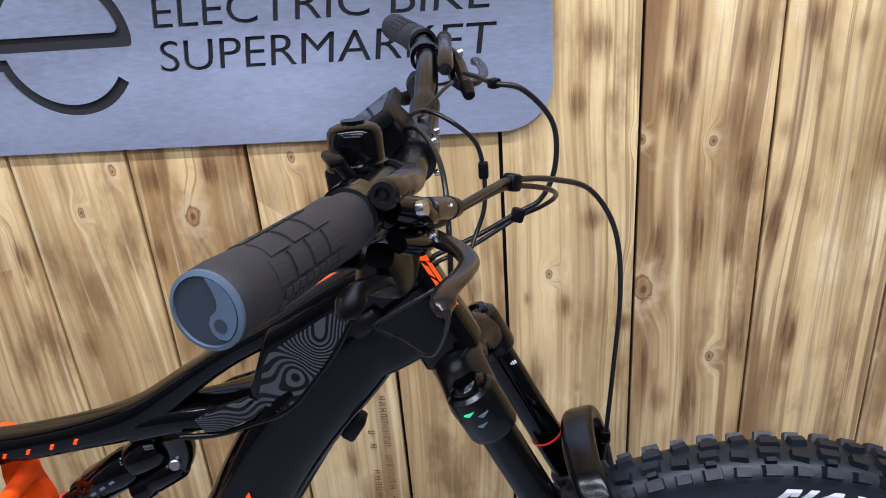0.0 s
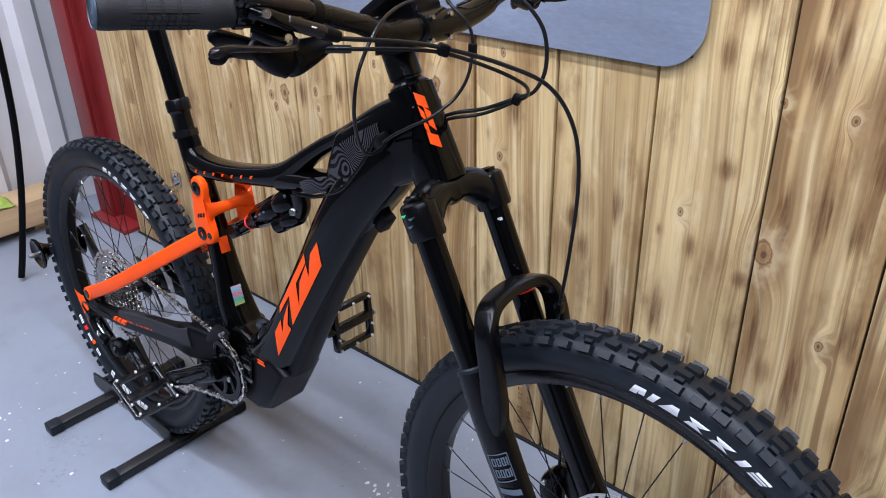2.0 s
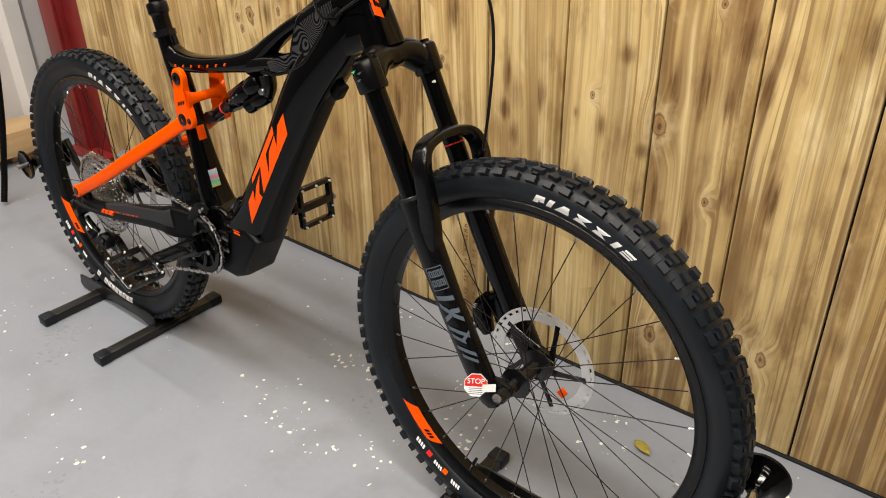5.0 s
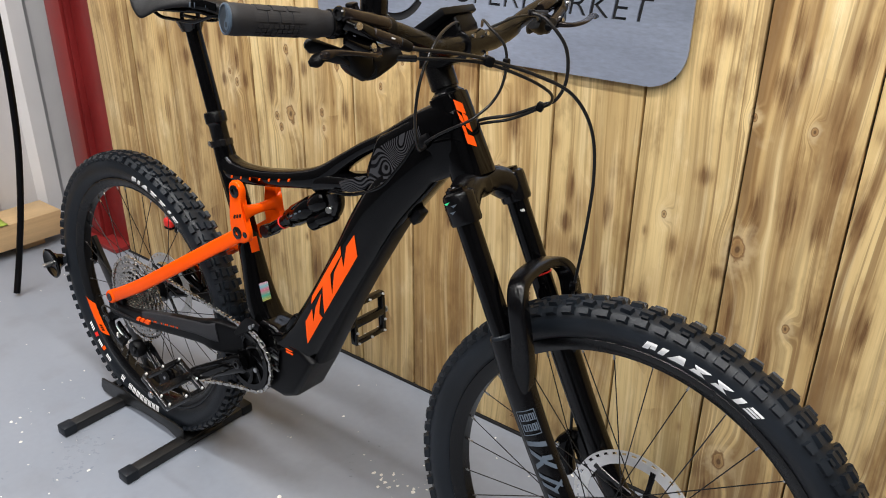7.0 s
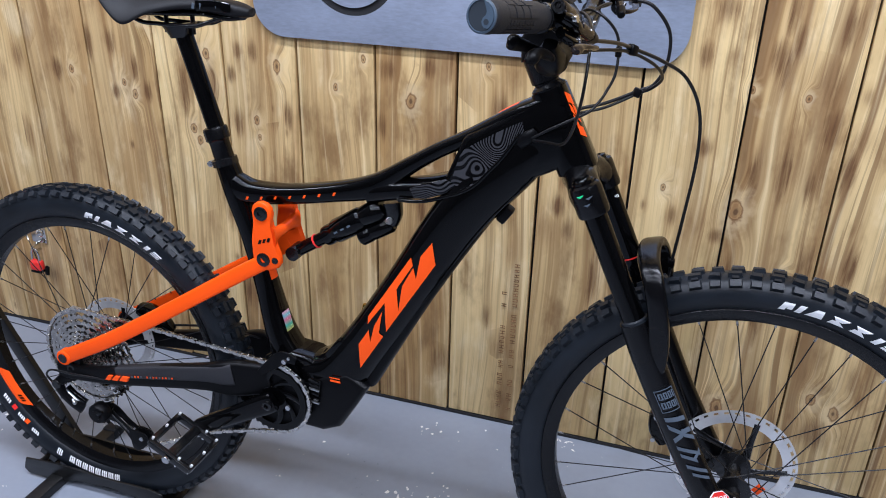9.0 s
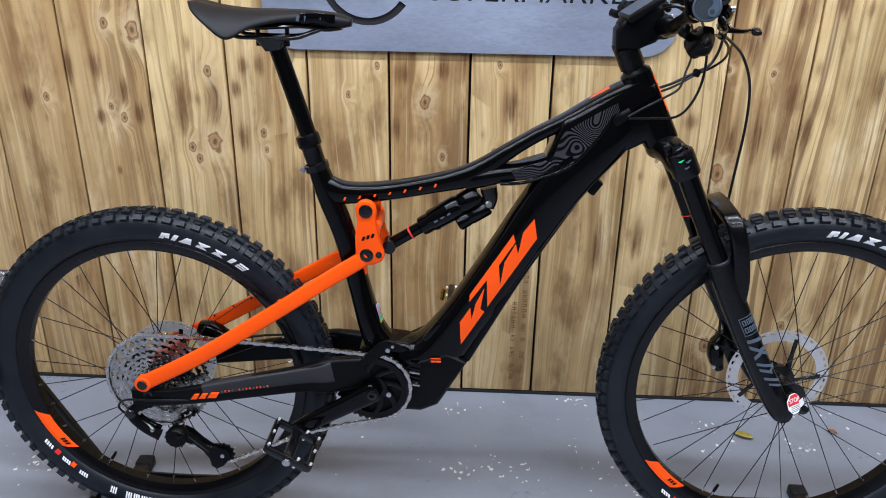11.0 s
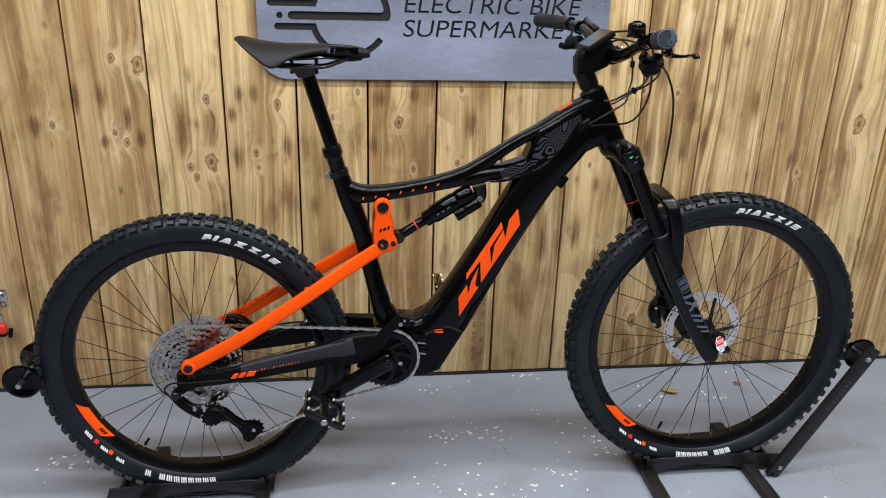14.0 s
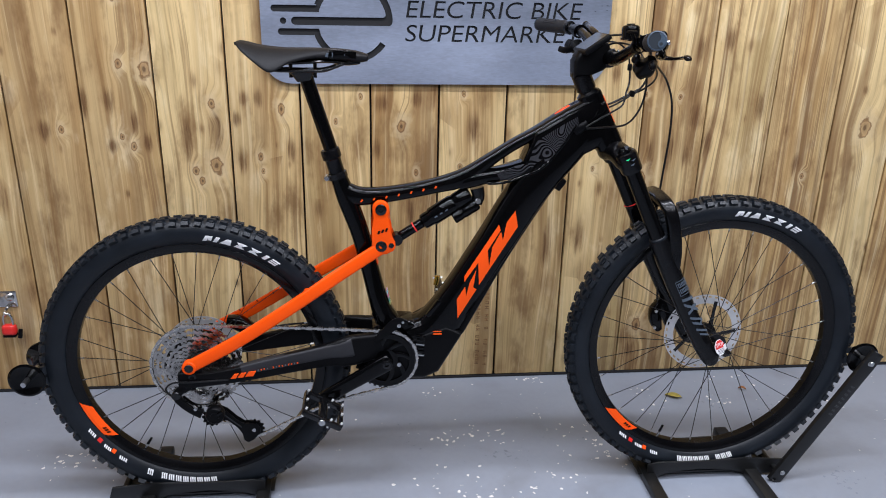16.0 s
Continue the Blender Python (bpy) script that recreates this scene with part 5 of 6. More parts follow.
for k in range(8):
    th = 2 * math.pi * k / 8 + 0.2
    arm_pts = [(r, th + 0.55 * (r - 0.022) / 0.034) for r in (0.022, 0.034, 0.046, 0.057)]
    sweep(bm, [(BB.x + r * math.sin(a), -0.058, BB.z + r * math.cos(a), 0.0024, 0.0065 - 0.05 * (r - 0.022)) for r, a in arm_pts], 2, 10, 3.5)
lathe(bm, [(0.012, -0.004), (0.027, -0.004), (0.027, 0.005), (0.012, 0.005)], BB - Y * 0.058, Y, 32, True)
part("spider", bm, GLOSS, ring, "gloss black chainring spider with slanted arms")
part("ring_backing", lathe(NB(), [(0.062, -0.002), (0.062, 0.006), (0.02, 0.010)], BB - Y * 0.052, Y, 40), MATTE, ring, "black bearing cover behind the chainring")
part("ring_bolt", rod(NB(), BB + V(0.030, -0.060, -0.012), BB + V(0.030, -0.063, -0.012), 0.005, seg=12), BOLT, ring, "silver ring bolt")
part("chain_guide", sweep(NB(), [(-0.145, -0.062, 0.430, 0.003, 0.006), (-0.115, -0.062, 0.457, 0.003, 0.012), (-0.095, -0.062, 0.473, 0.003, 0.012), (-0.072, -0.060, 0.468, 0.003, 0.007)], 4, 12, 4), MATTE, bike, "black chain guide")
part("guide_bolt", rod(NB(), (-0.092, -0.064, 0.466), (-0.092, -0.068, 0.466), 0.0045, seg=12), BOLT, bike, "silver guide bolt")
part("guide_bolt", rod(NB(), (-0.083, -0.064, 0.474), (-0.083, -0.067, 0.474), 0.003, seg=12), BOLT, bike, "silver guide bolt")
PED = V(-0.2665, 0, 0.298)
for s in (-1, 1):
    c0 = BB + Y * (s * 0.074)
    c1 = V(PED.x, s * 0.086, PED.z) if s < 0 else V(2 * BB.x - PED.x, 0.086, 2 * BB.z - PED.z)
    m = c0.lerp(c1, 0.5)
    arm = part("crank_arm", sweep(NB(), [(*(c0 - (c1 - c0) * 0.07), 0.008, 0.012), (*c0, 0.009, 0.020), (*m, 0.009, 0.0175), (*c1, 0.008, 0.0155), (*(c1 + (c1 - c0) * 0.06), 0.006, 0.009)], 4, 16, 3.4), GLOSS, bike, "gloss black crank arm")
    part("crank_bolt", lathe(NB(), [(0.0095, 0), (0.0095, 0.004), (0.008, 0.005), (0.005, 0.005), (0.005, 0.001), (0.001, 0.001)], c0 + Y * (s * 0.008), (0, s, 0), 20), ANOD, arm, "black crank bolt")
    # flat pedal: cage of bars round an axle
    tilt = -29 if s < 0 else -86
    pm = Matrix.Translation((c1.x, s * (0.142 if s < 0 else 0.152), c1.z - (0.0 if s < 0 else 0.014))) @ Matrix.Rotation(radians(-tilt), 4, "Y")
    bm = NB()
    for yy in (-0.043, 0.043):
        box(bm, (0.092, 0.012, 0.015), pm @ pose(0, yy, 0), 0.004, 2)
    PX = 0.043
    for xx in (-PX, PX):
        box(bm, (0.011, 0.090, 0.015), pm @ pose(xx, 0, 0), 0.003, 2)
    box(bm, (0.019, 0.088, 0.016), pm, 0.005, 2)
    ped = part("pedal", bm, ANOD, bike, "black metal flat pedal with pins")
    part("pedal_axle_cap", rod(NB(), pm @ V(0, s * 0.052, 0), pm @ V(0, s * 0.057, 0), 0.0075, seg=16, bevel=0.001), BOLT, ped, "bright pedal axle cap")
    part("pedal_axle", rod(NB(), pm @ V(0, -s * 0.062, 0), pm @ V(0, -s * 0.04, 0), 0.007, seg=14), ANOD, ped)
    pin_me = None
    for xx in (-PX, PX):
        for yy in (-0.040, 0.0, 0.040):
            for zz in (-1, 1):
                if pin_me is None:
                    pn = part("pin", rod(NB(), (0, 0, 0), (0, 0, 0.0050), 0.0026, seg=7), PIN, ped, "bright pedal pin")
                    pin_me = pn.data
                else:
                    pn = new("pin", pin_me)
                    pn.parent = ped
                pn.matrix_basis = pm @ pose(xx, yy, zz * 0.0072, 0 if zz > 0 else 180)
    for yy in (-0.043, 0.043):
        for zz in (-1, 1):
            pn = new("pin", pin_me)
            pn.parent = ped
            pn.matrix_basis = pm @ pose(0.018, yy, zz * 0.0072, 0 if zz > 0 else 180)

teeth = (51, 45, 39, 33, 28, 24, 21, 18, 16, 14, 12, 10)
cass = None
for i, tn in enumerate(teeth):
    R = 0.00203 * tn + 0.002
    wide = max(0.012, R - 0.0092)
    bm = cog(NB(), REAR, -0.030 - 0.0034 * i, R, tn, 0.0017, wide, 0.0035, max(0.014, R - 0.024) if i < 9 else None)
    if cass is None:
        cass = part("cassette", bm, CASSETTE, bike, "bright steel twelve-speed cassette", smooth=False)
    else:
        part("sprocket", bm, CASSETTE, cass, smooth=False)
# added black cone, no real part: stands in for shade between the sprockets
part("gap_dark_cone", lathe(NB(), [(0.074, -0.0008), (0.066, 0.004), (0.042, 0.014), (0.030, 0.023), (0.020, 0.033), (0.013, 0.038)], REAR - Y * 0.0305, (0, -1, 0), 40), ANOD, cass, "dark cone added to darken the gaps between the sprockets")
part("lockring", lathe(NB(), [(0.012, 0), (0.019, 0.001), (0.019, 0.004), (0.012, 0.005)], REAR - Y * 0.070, (0, -1, 0), 24, True), ANOD, cass)

# derailleur
UP, LOW = V(-0.5300, -0.052, 0.2370), V(-0.4342, -0.050, 0.2045)
mech = part("rear_derailleur", sweep(NB(), [(-0.566, -0.078, 0.336, 0.006, 0.010), (-0.585, -0.082, 0.330, 0.007, 0.010), (-0.596, -0.086, 0.316, 0.008, 0.010), (-0.586, -0.090, 0.298, 0.006, 0.008), (-0.566, -0.090, 0.280, 0.006, 0.008), (-0.545, -0.086, 0.268, 0.008, 0.011)], 4, 12, 4), MATTE, bike, "black rear derailleur")
part("knuckle", rod(NB(), (-0.597, -0.072, 0.318), (-0.597, -0.096, 0.318), 0.0105, seg=20, bevel=0.002), ANOD, mech)
part("hanger", prism(NB(), [(-0.575, 0.352), (-0.556, 0.350), (-0.562, 0.330), (-0.580, 0.316), (-0.590, 0.324)], -0.080, -0.073, 0.002), MATTE, mech, "black derailleur hanger")
part("mech_link", sweep(NB(), [(-0.588, -0.074, 0.304, 0.004, 0.006), (-0.570, -0.072, 0.286, 0.004, 0.005), (-0.550, -0.070, 0.272, 0.004, 0.007)], 4, 10, 4), GLOSS, mech)
part("spring", lathe(NB(), [(0.0045, 0), (0.0045, 0.030)], (-0.586, -0.081, 0.296), (0.8, 0, -0.6), 12), BOLT, mech, "steel return spring")
part("clutch", lathe(NB(), [(0.012, 0), (0.0205, 0.002), (0.0215, 0.006), (0.0215, 0.020), (0.0185, 0.024), (0.0105, 0.0245), (0.0100, 0.027), (0.0005, 0.0275)], (-0.5180, -0.060, 0.2570), (0, -1, 0), 32), MATTE, mech, "round black clutch housing")
part("clutch_switch", box(NB(), (0.016, 0.006, 0.007), pose(-0.506, -0.086, 0.266, 0, -40, 0), 0.002), GLOSS, mech)
part("limit_screws", rod(NB(), (-0.560, -0.094, 0.292), (-0.552, -0.099, 0.288), 0.0026, seg=8), BOLT, mech, "silver limit screw")
CAGE = [(-0.536, 0.256), (-0.544, 0.244), (-0.541, 0.230), (-0.528, 0.225), (-0.512, 0.234), (-0.492, 0.232), (-0.472, 0.213), (-0.461, 0.196), (-0.459, 0.178), (-0.449, 0.171), (-0.434, 0.179), (-0.420, 0.197), (-0.419, 0.210), (-0.427, 0.219), (-0.442, 0.222), (-0.457, 0.220), (-0.476, 0.236), (-0.494, 0.256), (-0.514, 0.266)]
for yy in (-0.0600, -0.0440):
    part("cage_plate", prism(NB(), CAGE, yy, yy + 0.0022, 0.0006), MATTE, mech, "black derailleur cage plate")
part("cage_rib", sweep(NB(), [(-0.500, -0.0605, 0.248, 0.0010, 0.0020), (-0.480, -0.0605, 0.229, 0.0010, 0.0022), (-0.462, -0.0605, 0.213, 0.0010, 0.0020)], 3, 8, 3), ANOD, mech)
for c in (UP, LOW):
    part("jockey_wheel", cog(NB(), c, -0.051, 0.0235, 12, 0.004, 0.008, 0.004), MATTE, mech, "black toothed jockey wheel", smooth=False)
    part("jockey_bolt", rod(NB(), (c.x, -0.0605, c.z), (c.x, -0.0625, c.z), 0.0045, seg=12), BOLT, mech, "silver jockey bolt")
part("mech_bolt", rod(NB(), (-0.556, -0.092, 0.285), (-0.556, -0.097, 0.285), 0.004, seg=10), BOLT, mech, "silver bolt")
part("mech_cable", pipe(NB(), [(-0.480, -0.086, 0.352), (-0.555, -0.093, 0.352), (-0.600, -0.094, 0.352), (-0.618, -0.092, 0.336), (-0.610, -0.088, 0.318), (-0.600, -0.086, 0.314)], 0.0022, 5, 8), HOSE, mech, "black gear cable")

# chain: links along the upper run, round the largest cog, through the derailleur, back along the lower run
YC, YS = -0.056, -0.031
loop = []
for k in range(13):
    th = radians(8 + 164 * k / 12)
    loop.append((BB.x + 0.0725 * math.sin(th), YC, BB.z + 0.0725 * math.cos(th)))
loop += [(-0.26, -0.052, 0.262), (LOW.x + 0.006, -0.051, LOW.z - 0.022), (LOW.x - 0.020, -0.050, LOW.z - 0.012), (LOW.x - 0.022, -0.050, LOW.z + 0.010), (UP.x + 0.02, -0.050, UP.z - 0.014), (UP.x + 0.022, -0.046, UP.z + 0.012), (-0.515, -0.038, 0.268)]
for k in range(17):
    th = radians(158 + 198 * k / 16)
    loop.append((REAR.x + 0.1035 * math.sin(th), YS, REAR.z + 0.1035 * math.cos(th)))
loop.append((-0.33, -0.043, 0.4575))
loop.append(loop[0])
pts = [Vector(p) for p in spline(loop, 6)]
cum = [0.0]
for a, c in zip(pts, pts[1:]):
    cum.append(cum[-1] + (c - a).length)
nl = int(cum[-1] / 0.0127) // 2 * 2
bm = NB()
for i in range(nl):
    def at(u):
        j = min(len(cum) - 2, max(0, int(np.searchsorted(cum, u)) - 1))
        return pts[j].lerp(pts[j + 1], (u - cum[j]) / max(1e-6, cum[j + 1] - cum[j]))
    a, c = at(i * cum[-1] / nl), at((i + 1) * cum[-1] / nl)
    m = (a + c) / 2
    d = (c - a).normalized()
    q = Matrix((d, Y, d.cross(Y))).transposed().to_4x4()
    off = 0.0030 if i % 2 else 0.0018
    for s in (-1, 1):
        box(bm, (0.0132 if i % 2 else 0.0092, 0.0009, 0.0066 if i % 2 else 0.0054), Matrix.Translation(m + Y * (s * off)) @ q)
    rod(bm, a - Y * 0.0036, a + Y * 0.0036, 0.0026, seg=6)
tagged(part("chain", bm, CHAIN, bike, "steel bicycle chain", smooth=False), kind="stuff")

# ---- cockpit ----
BAR = [(0.331, -0.384, 1.126), (0.346, -0.330, 1.1215), (0.360, -0.281, 1.116), (0.371, -0.20, 1.108), (0.372, -0.13, 1.088), (0.367, -0.07, 1.069), (0.366, 0, 1.066), (0.366, 0.07, 1.069), (0.366, 0.13, 1.088), (0.362, 0.20, 1.107), (0.350, 0.281, 1.114), (0.331, 0.340, 1.116), (0.305, 0.398, 1.116)]
rad = [0.0111] * 5 + [0.0120, 0.0150, 0.0158, 0.0150, 0.0120] + [0.0111] * 5
bar = part("handlebar", pipe(NB(), BAR, rad, 6, 20), SATIN, bike, "satin black riser handlebar")
part("headset_spacer", lathe(NB(), [(0.024, -0.012), (0.026, -0.004), (0.026, 0.004), (0.021, 0.008), (0.019, 0.010), (0.019, 0.040), (0.017, 0.040)], ha, -hd, 32), SATIN, bike, "black headset spacers")
stem = part("stem", sweep(NB(), [(0.3055, 0, 1.046, 0.021, 0.024), (0.325, 0, 1.052, 0.021, 0.024), (0.345, 0, 1.059, 0.022, 0.021), (0.362, 0, 1.065, 0.024, 0.021)], 4, 20, 3.2), SATIN, bike, "satin black short stem")
part("stem_clamp", lathe(NB(), [(0.019, -0.025), (0.0215, -0.023), (0.0215, 0.023), (0.019, 0.025)], (0.316, 0, 1.018), -hd, 28), SATIN, stem)
part("face_plate", lathe(NB(), [(0.0165, -0.024), (0.0205, -0.022), (0.0205, 0.022), (0.0165, 0.024)], (0.366, 0, 1.066), Y, 28), SATIN, stem)
for dy in (-0.016, 0.016):
    for dz in (-0.014, 0.014):
        part("stem_bolt", rod(NB(), (0.3835, dy, 1.0665 + dz), (0.3875, dy, 1.0675 + dz), 0.003, seg=10), BOLT, stem, "silver stem bolt")
part("stem_cover", prism(NB(), [(0.291, 1.022), (0.289, 1.058), (0.300, 1.076), (0.352, 1.108), (0.364, 1.094), (0.376, 1.062), (0.356, 1.040), (0.330, 1.030)], -0.024, 0.024, 0.007, 3), MATTE, stem, "matte black stem cover under the display")
# display on top of the stem
disp = part("display", box(NB(), (0.066, 0.082, 0.012), pose(0.328, -0.012, 1.0955, 0, -34, 3), 0.003), MATTE, bike, "black handlebar display")
part("display_screen", box(NB(), (0.056, 0.070, 0.001), pose(0.328, -0.012, 1.0955, 0, -34, 3) @ pose(0, 0, 0.0064)), GLASS, disp, "dark glass display face")
part("display_mount", sweep(NB(), [(0.300, 0, 1.060, 0.022, 0.012), (0.318, 0, 1.078, 0.024, 0.016), (0.350, 0, 1.096, 0.018, 0.010)], 4, 16, 3), MATTE, disp)


def along(y):
    """The bar's place and direction at a lateral place."""
    ys = [p[1] for p in BAR]
    f = lambda k, t: float(np.interp(t, ys, [p[k] for p in BAR]))
    a, c = V(f(0, y - 0.004), y - 0.004, f(2, y - 0.004)), V(f(0, y + 0.004), y + 0.004, f(2, y + 0.004))
    return (a + c) / 2, (c - a).normalized()


for s in (-1, 1):
    if s < 0:
        e0, e1 = V(0.3305, -0.391, 1.1265), along(-0.274)[0] + V(0.002, 0, 0)
    else:
        e0, e1 = V(0.302, 0.404, 1.116), along(0.284)[0]
    gd = (e1 - e0).normalized()
    L = (e1 - e0).length
    g = part("grip", lathe(NB(), [(0.0155, 0.0), (0.0170, 0.002), (0.0174, 0.010), (0.0168, 0.022), (0.0156, 0.040), (0.0156, L - 0.05), (0.0168, L - 0.026), (0.0170, L - 0.016), (0.0150, L - 0.008), (0.0148, L)], e0, gd, 40), GRIP, bike, "black rubber lock-on grip")
    up = (V(0, 0, 1) - gd * gd.z).normalized()
    fw = up.cross(gd) if s < 0 else gd.cross(up)
    # raised rubber pads along the grip
    bm = NB()
    for row, (a0, wdt, u0, u1, num) in enumerate(((-94, 15, 0.028, 0.084, 9), (-76, 15, 0.028, 0.084, 9), (-58, 15, 0.028, 0.084, 9), (-40, 15, 0.028, 0.084, 9), (-22, 15, 0.030, 0.084, 9), (100, 15, 0.03, 0.085, 6), (118, 15, 0.03, 0.085, 6), (136, 15, 0.03, 0.085, 6), (2, 42, 0.026, 0.040, 1), (2, 42, 0.041, 0.055, 1), (2, 42, 0.056, 0.070, 1), (2, 42, 0.071, 0.090, 1), (48, 44, 0.030, 0.048, 1), (48, 44, 0.049, 0.066, 1), (48, 44, 0.067, 0.084, 1))):
        for k in range(num):
            ua, ub = u0 + (u1 - u0) * k / num, u0 + (u1 - u0) * (k + 0.84) / num
            quads = []
            for uu in (ua, ub):
                for j in range(5):
                    an = radians(a0 + wdt * j / 4)
                    quads.append([e0 + gd * uu + (up * math.sin(an) - fw * math.cos(an)) * rr for rr in (0.0152, 0.0169)])
            ins = [[bm.verts.new(q[t]) for q in quads] for t in (0, 1)]
            for j in range(4):
                bm.faces.new((ins[1][j], ins[1][j + 1], ins[1][j + 6], ins[1][j + 5]))
            for base in (0, 5):
                for j in range(4):
                    bm.faces.new((ins[0][base + j], ins[0][base + j + 1], ins[1][base + j + 1], ins[1][base + j]))
            for j in (0, 4):
                bm.faces.new((ins[0][j], ins[0][j + 5], ins[1][j + 5], ins[1][j]))
    tagged(part("grip_texture", bm, GRIP, g, smooth=False), kind="stuff")
    # end plug: grey ring and a curled mark round a small eye
    part("end_plug", lathe(NB(), [(0.0168, 0), (0.0168, 0.0016), (0.0148, 0.0024), (0.0145, 0.0012), (0.0004, 0.0012)], e0, -gd, 40), GREYPLUG, g, "blue-grey grip end plug")
    cc = e0 - gd * 0.0014
    rt = -fw
    rim_pts = [(0.0143 * math.cos(radians(82 - 11 * k)), 0.0143 * math.sin(radians(82 - 11 * k))) for k in range(13)]
    inner_pts = [(0.0048, -0.0108), (0.0022, -0.0085), (0.0012, -0.0050), (0.0024, -0.0015), (0.0052, 0.0010), (0.0062, 0.0045), (0.0048, 0.0090)]
    bm = NB()
    lo_v, hi_v = [[bm.verts.new(cc + rt * x + up * z - gd * h) for x, z in rim_pts + inner_pts] for h in (0.0, 0.0012)]
    bm.faces.new(hi_v)
    ring_faces(bm, lo_v, hi_v)
    part("plug_mark", bm, GREYPLUG, g, smooth=False)
    part("plug_eye", lathe(NB(), [(0.0029, 0), (0.0029, 0.0003), (0.0003, 0.0003)], cc + rt * 0.0066 - up * 0.0050 - gd * 0.0012, -gd, 20), PLUGDARK, g, "small dark eye in the plug")
    part("plug_recess", lathe(NB(), [(0.0143, 0), (0.0143, 0.0003), (0.0003, 0.0003)], e0 - gd * 0.0012, -gd, 36), PLUGDARK, g, "dark recess of the plug")
    part("lock_ring", lathe(NB(), [(0.013, 0), (0.0168, 0.001), (0.0168, 0.009), (0.013, 0.010)], e1, gd, 32, True), ANOD, g, "black grip lock ring")


def brake(s, bar_y):
    """Brake lever unit on the bar: clamp, master cylinder with end cap, hose fitting, hinge bracket, blade."""
    c, d = along(bar_y)

    def p(dx, inn, dz):
        return V(c.x + dx, bar_y - s * inn, c.z + dz)
    b = part("brake_lever", lathe(NB(), [(0.0065, 0), (0.0080, 0.002), (0.0082, 0.030), (0.0085, 0.036), (0.0090, 0.040), (0.0090, 0.072), (0.0068, 0.078)], p(0.021, -0.012, 0.0145), p(0.026, 0.066, -0.004) - p(0.021, -0.012, 0.0145), 24), LEVER, bike, "dark metal hydraulic brake lever unit")
    part("lever_clamp", lathe(NB(), [(0.012, -0.008), (0.0165, -0.007), (0.0165, 0.007), (0.012, 0.008)], p(0, 0.004, 0), d, 28, True), GLOSS, b)
    part("clamp_ear", box(NB(), (0.020, 0.015, 0.020), Matrix.Translation(p(0.018, 0.004, 0.000)) @ pose(0, 0, 0, 0, 15, 0), 0.004), GLOSS, b)
    part("cylinder_cap", lathe(NB(), [(0.0080, 0), (0.0085, 0.003), (0.0070, 0.0055), (0.0042, 0.0055), (0.0038, 0.002), (0.0022, 0.002), (0.0020, 0.004), (0.0005, 0.004)], p(0.021, -0.012, 0.0145), p(0.021, -0.012, 0.0145) - p(0.026, 0.066, -0.004), 24), ANOD, b, "black cylinder end cap")
    tube0, tube1 = p(0.038, 0.022, -0.008), p(0.050, 0.078, -0.029)
    part("hose_tube", rod(NB(), tube0, tube0.lerp(tube1, 0.68), 0.0072, seg=18, bevel=0.001), LEVER, b, "dark hose fitting tube")
    part("hose_boot", rod(NB(), tube0.lerp(tube1, 0.66), tube1, 0.0078, 0.0062, seg=18, bevel=0.0015), MATTE, b, "black rubber hose boot")
    part("cylinder_mark", box(NB(), (0.0008, 0.010, 0.0015), Matrix.Translation(tube0.lerp(tube1, 0.46) + V(0.0066, 0, 0.002)) @ pose(0, 0, 0, s * 20)), WHITE, b, "small white print bar", smooth=False)
    part("lever_link", sweep(NB(), [(*p(0.022, -0.006, 0.004), 0.008, 0.007), (*p(0.033, 0.008, -0.004), 0.008, 0.008), (*p(0.037, 0.026, -0.012), 0.008, 0.008)], 4, 14, 3), GLOSS, b)
    part("lever_bolt", rod(NB(), p(0.036, 0.000, 0.001), p(0.0405, -0.001, 0.002), 0.0045, seg=12), BOLT, b, "silver cross-head bolt")
    part("lever_bracket", sweep(NB(), [(*p(0.024, -0.008, -0.014), 0.007, 0.005), (*p(0.032, 0.010, -0.022), 0.009, 0.006), (*p(0.036, 0.030, -0.026), 0.009, 0.006)], 4, 14, 3), GLOSS, b)
    part("lever_bolt", rod(NB(), p(0.036, 0.020, -0.024), p(0.043, 0.020, -0.023), 0.0045, seg=12), BOLT, b, "silver hinge bolt")
    part("lever_blade", sweep(NB(), [(*p(0.038, 0.030, -0.028), 0.005, 0.005), (*p(0.054, 0.014, -0.029), 0.0058, 0.0036), (*p(0.062, -0.010, -0.026), 0.0058, 0.0030), (*p(0.060, -0.034, -0.022), 0.0056, 0.0028), (*p(0.054, -0.054, -0.020), 0.0058, 0.0036), (*p(0.052, -0.066, -0.0215), 0.0062, 0.0050), (*p(0.054, -0.074, -0.0225), 0.0025, 0.0025)], 5, 14, 2.6, side=(1, 0, 0)), LEVER, b, "dark polished curved brake lever blade")
    return b


brake_r, brake_l = brake(-1, -0.262), brake(1, 0.222)
# gear shifter under the bar on the drive side
sh = part("gear_shifter", sweep(NB(), [(0.374, -0.256, 1.086, 0.008, 0.008), (0.372, -0.243, 1.070, 0.014, 0.015), (0.371, -0.222, 1.062, 0.016, 0.0175), (0.375, -0.197, 1.066, 0.013, 0.0140), (0.384, -0.173, 1.075, 0.008, 0.008)], 5, 20, 3.4), MATTE, bike, "black gear shifter pod")
part("shift_paddle", sweep(NB(), [(0.358, -0.228, 1.072, 0.004, 0.006), (0.346, -0.250, 1.080, 0.0040, 0.007), (0.338, -0.270, 1.086, 0.006, 0.009), (0.335, -0.278, 1.088, 0.006, 0.009), (0.333, -0.284, 1.088, 0.002, 0.003)], 4, 12, 2.6), MATTE, sh, "black thumb paddle")
